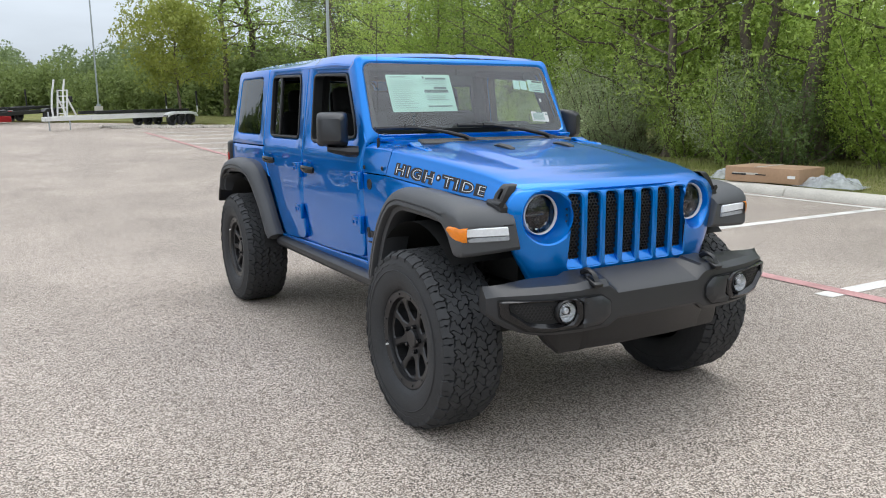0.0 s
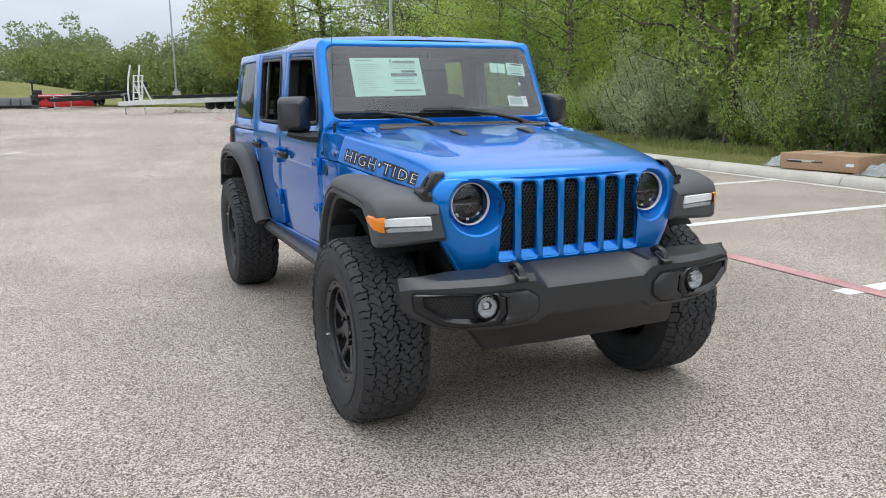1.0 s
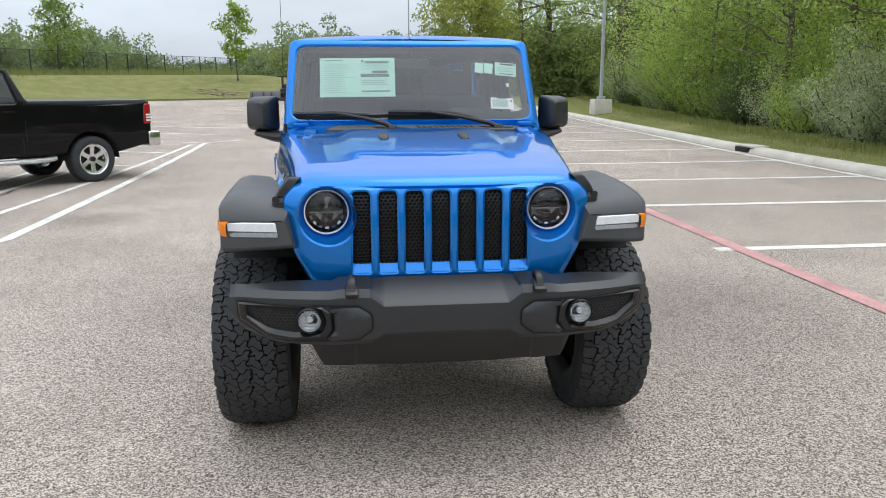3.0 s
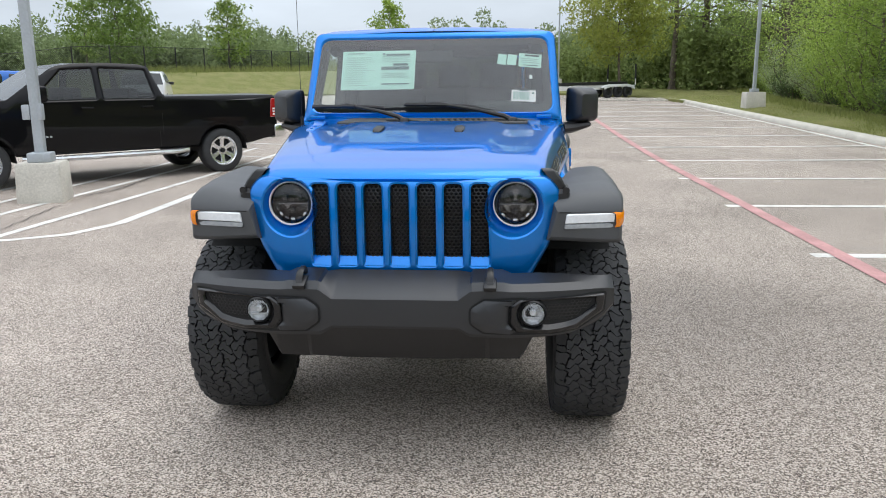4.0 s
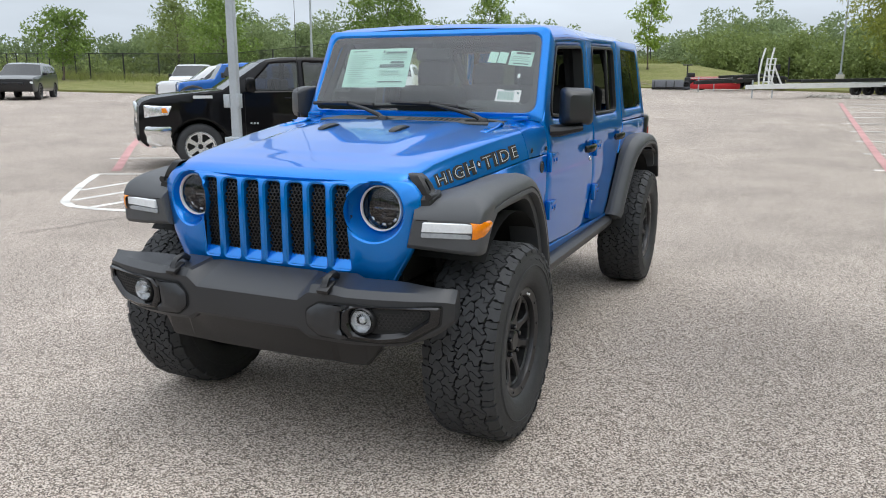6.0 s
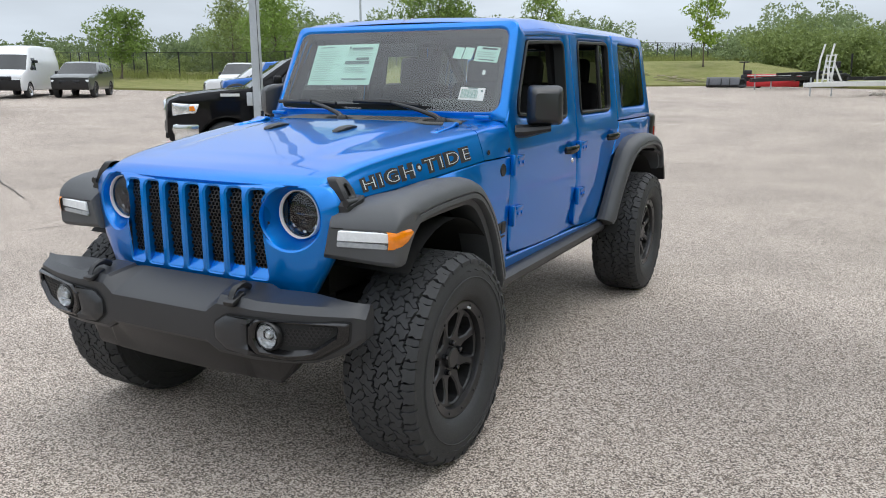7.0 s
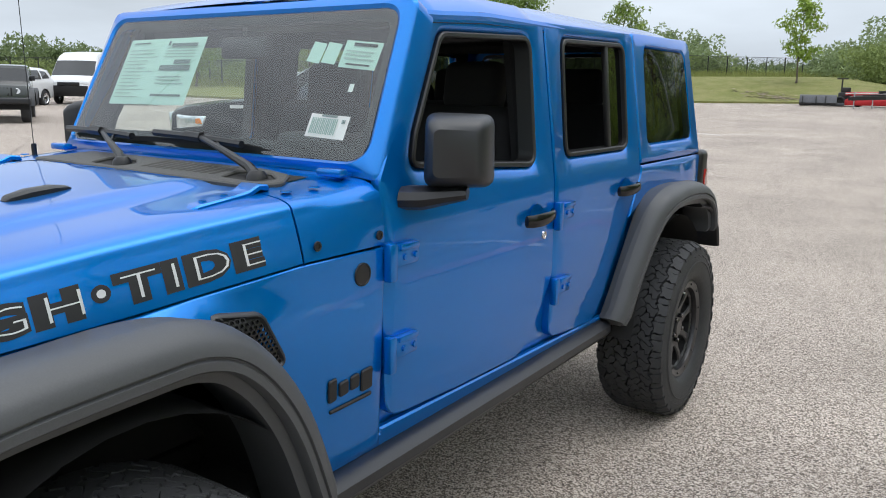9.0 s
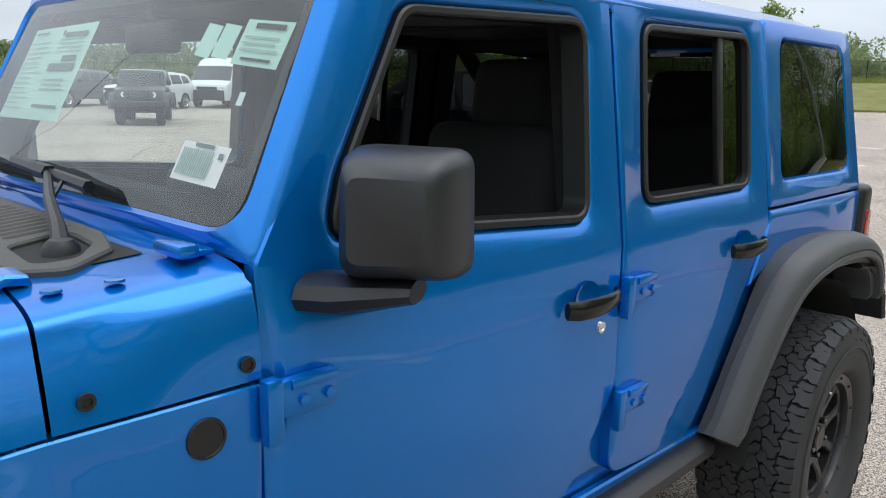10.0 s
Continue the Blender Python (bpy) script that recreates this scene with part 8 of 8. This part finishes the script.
# ---- trees, shrubs and grass ----
def leaf_mesh(name, centres, size, seed, mat, droop=0.3, narrow=0.5):
    """Many small pointed leaves at random turns."""
    rng = np.random.default_rng(seed)
    c = np.asarray(centres, float)
    n = len(c)
    d = rng.normal(size=(n, 3))
    d[:, 2] -= droop
    d /= np.linalg.norm(d, axis=1)[:, None]
    e = np.cross(d, rng.normal(size=(n, 3)))
    e /= np.linalg.norm(e, axis=1)[:, None] + 1e-9
    s = (size * rng.uniform(0.6, 1.35, n))[:, None]
    verts = np.empty((n, 3, 3))
    verts[:, 0] = c - e * s * narrow * 0.5
    verts[:, 1] = c + e * s * narrow * 0.5
    verts[:, 2] = c + d * s
    mesh = bpy.data.meshes.new(name)
    mesh.vertices.add(n * 3)
    mesh.vertices.foreach_set("co", verts.ravel())
    mesh.loops.add(n * 3)
    mesh.loops.foreach_set("vertex_index", np.arange(n * 3))
    mesh.polygons.add(n)
    mesh.polygons.foreach_set("loop_start", np.arange(n) * 3)
    mesh.update(calc_edges=True)
    mesh.materials.append(mat)
    return mesh


def limb(bm, a, b, r0, r1, rnd, bend=0.08, n=7, k=6):
    pts = []
    L = (b - a).length
    for i in range(k + 1):
        t = i / k
        w = math.sin(math.pi * t) * bend * L
        pts.append(a.lerp(b, t) + Vector((rnd.uniform(-w, w), rnd.uniform(-w, w), rnd.uniform(-w, w) * 0.5)))
    tube(bm, pts, r0, n, r1)
    return pts


def tree(seed, height, radius, crown_from, trunk_r, leaves, leaf_size, mat, m, label, group, lean=0.3, clumps=26, category="tree"):
    rnd, rng = random.Random(seed), np.random.default_rng(seed)
    tr = thing("tree", m, label, category, group)
    bm = bmesh.new()
    top = Vector((rnd.uniform(-lean, lean), rnd.uniform(-lean, lean), height * 0.93))
    spine = limb(bm, Vector((0, 0, -0.3)), top, trunk_r, trunk_r * 0.18, rnd, 0.02, 9, 9)
    for k in range(5):
        t = k * 1.256 + rnd.uniform(0, 0.5)
        tube(bm, [(0, 0, 0.35), (trunk_r * 1.1 * math.cos(t), trunk_r * 1.1 * math.sin(t), 0.06), (trunk_r * 2.0 * math.cos(t), trunk_r * 2.0 * math.sin(t), -0.12)], trunk_r * 0.5, 5, trunk_r * 0.2)
    tips = []
    for k in range(clumps):
        h = lerp(crown_from, 1.0, (k + rnd.random()) / clumps)
        base = spine[min(9, int(h * 0.9 * 9))].copy()
        base.z = height * h * 0.92
        i = min(8, int(base.z / (height * 0.93) * 9))
        f = base.z / (height * 0.93) * 9 - i
        base = spine[i].lerp(spine[i + 1], max(0, min(1, f)))
        a = k * 2.4 + rnd.uniform(-0.5, 0.5)
        prof = math.sin(math.pi * min(1, 0.18 + 0.8 * (h - crown_from) / (1.001 - crown_from))) ** 0.6
        reach = radius * prof * rnd.uniform(0.55, 1.08)
        tip = base + Vector((reach * math.cos(a), reach * math.sin(a), reach * rnd.uniform(0.1, 0.55)))
        pts = limb(bm, base, tip, trunk_r * 0.34 * (1.15 - h * 0.8), trunk_r * 0.05, rnd, 0.10, 5, 5)
        for q in (2, 3, 4, 5):
            tips.append((pts[q], radius * (0.16 + 0.05 * q) * rnd.uniform(0.5, 1.1)))
            if q > 2:
                side = pts[q] + Vector((rnd.gauss(0, 1), rnd.gauss(0, 1), rnd.gauss(0.1, 0.6))) * radius * 0.16
                tube(bm, [pts[q], side], trunk_r * 0.07, 4, trunk_r * 0.02, False)
                tips.append((side, radius * 0.17 * rnd.uniform(0.5, 1.2)))
    part("trunk", bm, M_BARK, tr, "grey-brown trunk and limbs", smooth=60)
    w = np.array([r ** 1.5 for _, r in tips])
    pick_i = rng.choice(len(tips), size=leaves, p=w / w.sum())
    cen = np.array([tuple(p) for p, _ in tips])[pick_i]
    rad = np.array([r for _, r in tips])[pick_i][:, None]
    off = rng.normal(size=(leaves, 3))
    off /= np.linalg.norm(off, axis=1)[:, None]
    off *= rad * rng.uniform(0.4, 1.0, (leaves, 1)) ** 0.5
    off[:, 2] *= 0.75
    link("crown", leaf_mesh("crown", cen + off, leaf_size, seed, mat), mat, tr, "many small leaves")
    return tr


def shrub(seed, height, radius, leaves, leaf_size, mat, m, label, group):
    rnd, rng = random.Random(seed), np.random.default_rng(seed + 99)
    sh = thing("shrub", m, label, "shrub", group)
    bm = bmesh.new()
    tips = []
    for k in range(15):
        a, t = k * 2.4 + rnd.uniform(-0.4, 0.4), rnd.uniform(0.25, 1.0)
        tip = Vector((radius * t * math.cos(a), radius * t * math.sin(a), height * rnd.uniform(0.45, 1.0) * (1.15 - 0.45 * t)))
        pts = limb(bm, Vector((0.12 * math.cos(a), 0.12 * math.sin(a), -0.1)), tip, 0.035, 0.008, rnd, 0.09, 5, 5)
        for q in (1, 2, 3, 4, 5):
            tips.append((pts[q], (0.20 + 0.05 * q) * radius * rnd.uniform(0.6, 1.1)))
    part("stem", bm, M_BARK, sh, smooth=60)
    pick_i = rng.integers(0, len(tips), leaves)
    cen = np.array([tuple(p) for p, _ in tips])[pick_i]
    rad = np.array([r for _, r in tips])[pick_i][:, None]
    off = rng.normal(size=(leaves, 3))
    off *= rad * 0.31
    c = cen + off
    c[:, 2] = np.abs(c[:, 2]) + 0.03
    link("foliage", leaf_mesh("foliage", c, leaf_size, seed, mat), mat, sh, "many small leaves")
    return sh


def stand(x, y, turn=0.0, size=1.0):
    return pose(x, y, ground_z(x, y) - 0.03, 0, 0, turn) @ Matrix.Diagonal((size, size, size, 1))


def put(proto, x, y, rnd, size=1.0, label=None):
    ob = copy_thing(proto, pose(x, y, ground_z(x, y) - 0.03, 0, 0, rnd.uniform(0, 360)))
    ob.scale = (size * rnd.uniform(0.9, 1.1),) * 2 + (size,)
    return ob


rnd = random.Random(21)
WG, SG = "trees of the wood", "shrubs at the wood's edge"
woods = [
    tree(1, 9.5, 3.0, 0.13, 0.17, 7600, 0.125, L_WOOD, stand(17.2, 12.0), "tall leafy woodland tree with a grey trunk", WG, clumps=30),
    tree(2, 10.0, 3.2, 0.17, 0.20, 7600, 0.13, L_WOOD, stand(18.6, 22.5), "tall leafy woodland tree with a grey trunk", WG, clumps=30),
    tree(3, 7.0, 2.3, 0.10, 0.10, 8200, 0.105, L_BRIGHT, stand(16.6, 27.5), "slender woodland tree in bright spring leaf", WG),
    tree(4, 8.0, 2.5, 0.12, 0.12, 8200, 0.11, L_BRIGHT, stand(18.8, 17.0), "slender woodland tree in bright spring leaf", WG),
    tree(5, 9.5, 2.8, 0.20, 0.22, 6800, 0.14, L_DARK, stand(19.5, 29.0), "tall dark-leaved woodland tree", WG),
]
shrubs = [
    shrub(11, 2.7, 1.5, 11500, 0.060, L_SILVER, stand(14.9, 16.5), "dense silvery green shrub at the wood's edge", SG),
    shrub(12, 2.2, 1.4, 10000, 0.060, L_WOOD, stand(14.6, 12.4), "dense green shrub at the wood's edge", SG),
    shrub(13, 3.8, 1.8, 12500, 0.072, L_BRIGHT, stand(15.8, 20.5), "tall bright green shrub at the wood's edge", SG),
    shrub(14, 1.8, 1.3, 8000, 0.058, L_DARK, stand(15.0, 24.0), "low dark green shrub at the wood's edge", SG),
]


def edge_x(y):
    """Where the wood begins beside the lot."""
    return table(y, [-40, 0, 7, 9.5, 12, 19, 27, 35, 45, 60], [18, 18.5, 16.6, 14.9, 13.7, 13.6, 13.9, 14.8, 16.4, 19.0])


for k in range(28):
    y = 6.5 + 42 * (k / 27) ** 1.1 + rnd.uniform(-0.4, 0.4)
    s = shrubs[0] if 11.5 < y < 24 and rnd.random() < 0.75 else rnd.choice((shrubs[1], shrubs[1], shrubs[3], shrubs[2], shrubs[0]))
    put(s, edge_x(y) + 1.0 + rnd.uniform(0, 0.8), y, rnd, rnd.uniform(0.70, 1.30))
for k in range(26):
    y = 5 + 50 * k / 25 + rnd.uniform(-0.8, 0.8)
    put(rnd.choice((shrubs[2], shrubs[2], shrubs[1])), edge_x(y) + 3.0 + rnd.uniform(0, 1.6), y, rnd, rnd.uniform(1.0, 1.5))
for row, (off, n) in enumerate(((2.2, 12), (5.0, 9), (9.0, 6))):
    for k in range(n):
        y = 4 + (50 + 10 * row) * (k + rnd.uniform(0.1, 0.9)) / n
        put(rnd.choice(woods + woods[:4]), edge_x(min(y, 60)) + off + rnd.uniform(-0.9, 0.9), y, rnd, rnd.uniform(0.8, 1.15))
# bare-trunked trees that stand forward of the wood's edge, sunlight put into their leaf colour
for k, (x, y, h, r, lean, f) in enumerate(((15.85, 11.65, 11.5, 0.22, 7, 0.42), (16.3, 13.6, 11.0, 0.17, 1, 0.46), (16.4, 13.05, 12.0, 0.18, -1, 0.44), (16.7, 14.7, 10.5, 0.16, 1, 0.40), (17.0, 19.0, 9.5, 0.13, -3, 0.40), (17.2, 22.1, 10.0, 0.16, 2, 0.40))):
    tree(60 + k, h, 2.8, f, r, 6400, 0.13, L_BRIGHT, stand(x, y) @ pose(0, 0, 0, lean, 0, 40 * k), "tall woodland tree with a bare grey trunk", WG, clumps=24)
for k in range(6):
    put(rnd.choice((woods[1], woods[4])), 19.5 + rnd.uniform(-1, 3), -20 + 4 * k, rnd, rnd.uniform(0.9, 1.1))

# single trees by the lot
LG = "single trees round the lot"
tree(31, 7.0, 3.1, 0.36, 0.10, 12000, 0.21, L_OLIVE, stand(9.8, 49.0), "round young tree with yellowing olive leaves", LG)
tree(32, 13.5, 4.2, 0.36, 0.24, 4600, 0.24, L_WOOD, stand(14.2, 56.0), "tall open tree with a bare lower trunk", LG)
tree(33, 14.5, 5.0, 0.34, 0.34, 5600, 0.24, L_WOOD, stand(16.2, 56.6), "tall open tree with a bare lower trunk", LG)
tree(34, 6.4, 1.5, 0.30, 0.07, 1900, 0.28, L_BRIGHT, stand(-7.0, 65.5), "slim young tree in bright leaf by the fence", LG, clumps=18)
tree(40, 7.6, 1.2, 0.18, 0.08, 1700, 0.26, L_WOOD, stand(-31.3, 61.8), "slim tall tree behind the fence", LG, clumps=18)
tree(35, 4.9, 2.1, 0.30, 0.08, 4200, 0.24, L_MID, stand(-42.6, 39.8), "round young tree by the fence", LG)
tree(36, 6.2, 2.6, 0.12, 0.10, 5200, 0.26, L_MID, stand(-35.0, 47.5), "full bright green tree behind the fence", LG)
tree(37, 6.7, 3.6, 0.12, 0.11, 6400, 0.28, L_MID, stand(-26.5, 58.0), "full bright green tree behind the fence", LG)
tree(38, 6.2, 1.9, 0.20, 0.09, 2400, 0.28, L_WOOD, stand(-20.9, 66.0), "slim green tree behind the fence", LG)
# farther tree, in a leaf colour that has the haze mixed in
tree(39, 7.0, 2.8, 0.10, 0.11, 3600, 0.30, L_FARSCRUB, stand(-48.0, 57.0), "full bright green tree behind the fence", LG)


def conifer(seed, height, m):
    rng = np.random.default_rng(seed)
    cf = thing("conifer", m, "small dark green conifer behind the trailers", "tree", "conifers")
    bm = bmesh.new()
    tube(bm, [(0, 0, -0.1), (0, 0, height)], 0.09, 7, 0.01)
    part("trunk", bm, M_BARK, cf)
    n = 2600
    z = rng.uniform(0.05, 1, n) ** 1.2
    a = rng.uniform(0, 2 * math.pi, n)
    r = (1 - z) * height * 0.32 * rng.uniform(0.3, 1.05, n) * (0.85 + 0.15 * np.sin(z * 40))
    link("needles", leaf_mesh("needles", np.stack([r * np.cos(a), r * np.sin(a), z * height], 1), 0.26, seed, L_DARK, 0.8, 0.3), L_DARK, cf)


for k, (x, y, h) in enumerate(((12.2, 61, 3.2), (14.3, 60, 3.6), (16.2, 58, 3.0), (19.5, 50, 4.0), (21, 46, 3.6))):
    conifer(50 + k, h, stand(x, y))


def far_wood(name, pts, label, leaf, dens, mat, seed):
    """A belt of distant trees, their crowns as clusters of leaves over dark trunks."""
    rng = np.random.default_rng(seed)
    cs = []
    for x, y, h, r in pts:
        z0 = ground_z(x, y)
        n = int(dens * r * h)
        blobs = rng.normal(size=(9, 3)) * np.array([r * 0.42, r * 0.42, h * 0.20]) + np.array([x, y, z0 + h * 0.55])
        which = rng.integers(0, 9, n)
        o = rng.normal(size=(n, 3))
        o /= np.linalg.norm(o, axis=1)[:, None]
        p = blobs[which] + o * (rng.uniform(0.3, 1, (n, 1)) ** 0.5) * np.array([r * 0.42, r * 0.42, h * 0.22])
        low = rng.random(n) < 0.22
        p[low, 2] = z0 + rng.uniform(0, h * 0.4, low.sum())
        p[:, 2] = np.maximum(p[:, 2], z0)
        cs.append(p)
    ob = link(name, leaf_mesh(name, np.concatenate(cs), leaf, seed, mat, 0.2, 0.75), mat)
    tagged(ob, label, "woodland", kind="stuff")


SKY_A = [74, 83, 85.6, 87, 88.6, 89.8, 91, 93.6, 95, 96.5, 98, 100, 103, 105, 105.8, 107, 109, 113, 120, 122, 124.2, 125, 126.5, 129.7, 132, 133.5, 134.8, 137, 142, 147, 160, 206]
SKY_Z = [13, 12.6, 11.5, 10.2, 7.6, 9, 11.1, 10.6, 11, 9, 7.2, 7.2, 6.3, 6.5, 9, 10.3, 10.8, 10.6, 10.6, 11, 10.3, 9.5, 11, 12, 10.8, 9.8, 8.4, 7.9, 7.5, 7.8, 8, 8]


def skyline_belt(a0, a1, n, d0, d1, share, r0, r1, seed):
    """Trees at d0 to d1 metres whose tops follow the skyline of the wood."""
    rnd, out = random.Random(seed), []
    for k in range(n):
        deg = lerp(a0, a1, (k + rnd.uniform(-0.4, 0.4)) / (n - 1))
        d = rnd.uniform(d0, d1)
        x, y = CX + d * math.cos(radians(deg)), CY + d * math.sin(radians(deg))
        top = 1.55 + (table(deg, SKY_A, SKY_Z) - 1.55) * d / 115
        h = max(1.5, (top - ground_z(x, y)) * share * rnd.uniform(0.82, 1.0))
        out.append((x, y, h, rnd.uniform(r0, r1)))
    return out


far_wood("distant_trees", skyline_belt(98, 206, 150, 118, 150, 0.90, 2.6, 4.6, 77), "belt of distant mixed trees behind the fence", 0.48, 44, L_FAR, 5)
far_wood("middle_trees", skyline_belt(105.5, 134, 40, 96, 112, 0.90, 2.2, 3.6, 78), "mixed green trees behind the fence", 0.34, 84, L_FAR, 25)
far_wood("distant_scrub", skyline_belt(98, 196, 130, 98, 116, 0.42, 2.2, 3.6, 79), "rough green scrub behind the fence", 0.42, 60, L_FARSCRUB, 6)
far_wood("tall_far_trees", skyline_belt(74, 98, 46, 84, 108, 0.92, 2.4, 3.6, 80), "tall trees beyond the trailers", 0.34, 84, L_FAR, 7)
rnd = random.Random(81)
belt = []
for k in range(44):
    x = -4 + 26 * k / 43
    belt.append((x + rnd.uniform(-0.6, 0.6), table(x, [-4, 4, 9, 13, 16, 22], [77, 73, 65, 58.5, 54, 50]) + rnd.uniform(-1.0, 6.0), rnd.uniform(2.2, 4.2) + 1.6 * smoothstep(4, 14, x), rnd.uniform(1.8, 2.8)))
far_wood("scrub_by_trailers", belt, "dense scrub and young trees behind the trailers", 0.25, 130, L_FARSCRUB, 17)
belt = []
for k in range(110):
    y = -30 + 130 * k / 109
    belt.append((edge_x(min(y, 60)) + 13 + rnd.uniform(0, 11), y, rnd.uniform(4.5, 8.5), rnd.uniform(4, 5.5)))
far_wood("deep_woods", belt, "deep wood behind the first trees", 0.6, 17, L_WOOD, 8)
belt = []
for k in range(90):
    a = radians(206 + 105 * k / 89)
    d = rnd.uniform(95, 130)
    belt.append((CX + d * math.cos(a), CY + d * math.sin(a), rnd.uniform(6, 10), rnd.uniform(4, 6)))
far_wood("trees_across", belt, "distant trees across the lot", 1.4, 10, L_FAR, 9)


def grass_stuff(name, pts, height, label, seed):
    rng = np.random.default_rng(seed)
    n = len(pts)
    p = np.asarray(pts, float)
    a = rng.uniform(0, 2 * math.pi, n)
    h = height * rng.uniform(0.5, 1.3, n)
    w = 0.012 + 0.012 * h
    lean = rng.normal(size=(n, 2)) * h[:, None] * 0.28
    v = np.empty((n, 3, 3))
    v[:, 0] = p + np.stack([np.cos(a) * w, np.sin(a) * w, np.zeros(n)], 1)
    v[:, 1] = p - np.stack([np.cos(a) * w, np.sin(a) * w, np.zeros(n)], 1)
    v[:, 2] = p + np.stack([lean[:, 0], lean[:, 1], h], 1)
    mesh = bpy.data.meshes.new(name)
    mesh.vertices.add(n * 3)
    mesh.vertices.foreach_set("co", v.ravel())
    mesh.loops.add(n * 3)
    mesh.loops.foreach_set("vertex_index", np.arange(n * 3))
    mesh.polygons.add(n)
    mesh.polygons.foreach_set("loop_start", np.arange(n) * 3)
    mesh.update(calc_edges=True)
    tagged(link(name, mesh, L_GRASS), label, "grass", kind="stuff")


rnd = random.Random(8)
pts = []
for k in range(42000):
    y = 2 + 42 * rnd.random() ** 1.3
    x = rnd.uniform(CURB_X + 0.2, edge_x(y) + 0.6)
    pts.append((x, y, ground_z(x, y) - 0.02))
grass_stuff("verge_grass", pts, 0.045, "short mown grass of the verge", 1)
pts = []
for k in range(9000):
    y = 2 + 52 * rnd.random()
    x = edge_x(y) + 0.15 + rnd.gauss(0, 0.28)
    pts.append((x, y, ground_z(x, y) - 0.02))
grass_stuff("tall_grass", pts, 0.20, "tall rough grass along the wood", 2)
pts = []
for k in range(26000):
    t = rnd.random() * (len(posts) - 1)
    i = int(t)
    x, y = lerp(posts[i][0], posts[i + 1][0], t - i) + rnd.gauss(0, 1.6), lerp(posts[i][1], posts[i + 1][1], t - i) + rnd.gauss(0, 1.6)
    pts.append((x, y, ground_z(x, y) - 0.02))
grass_stuff("fence_grass", pts, 0.55, "tall rough grass along the fence", 3)
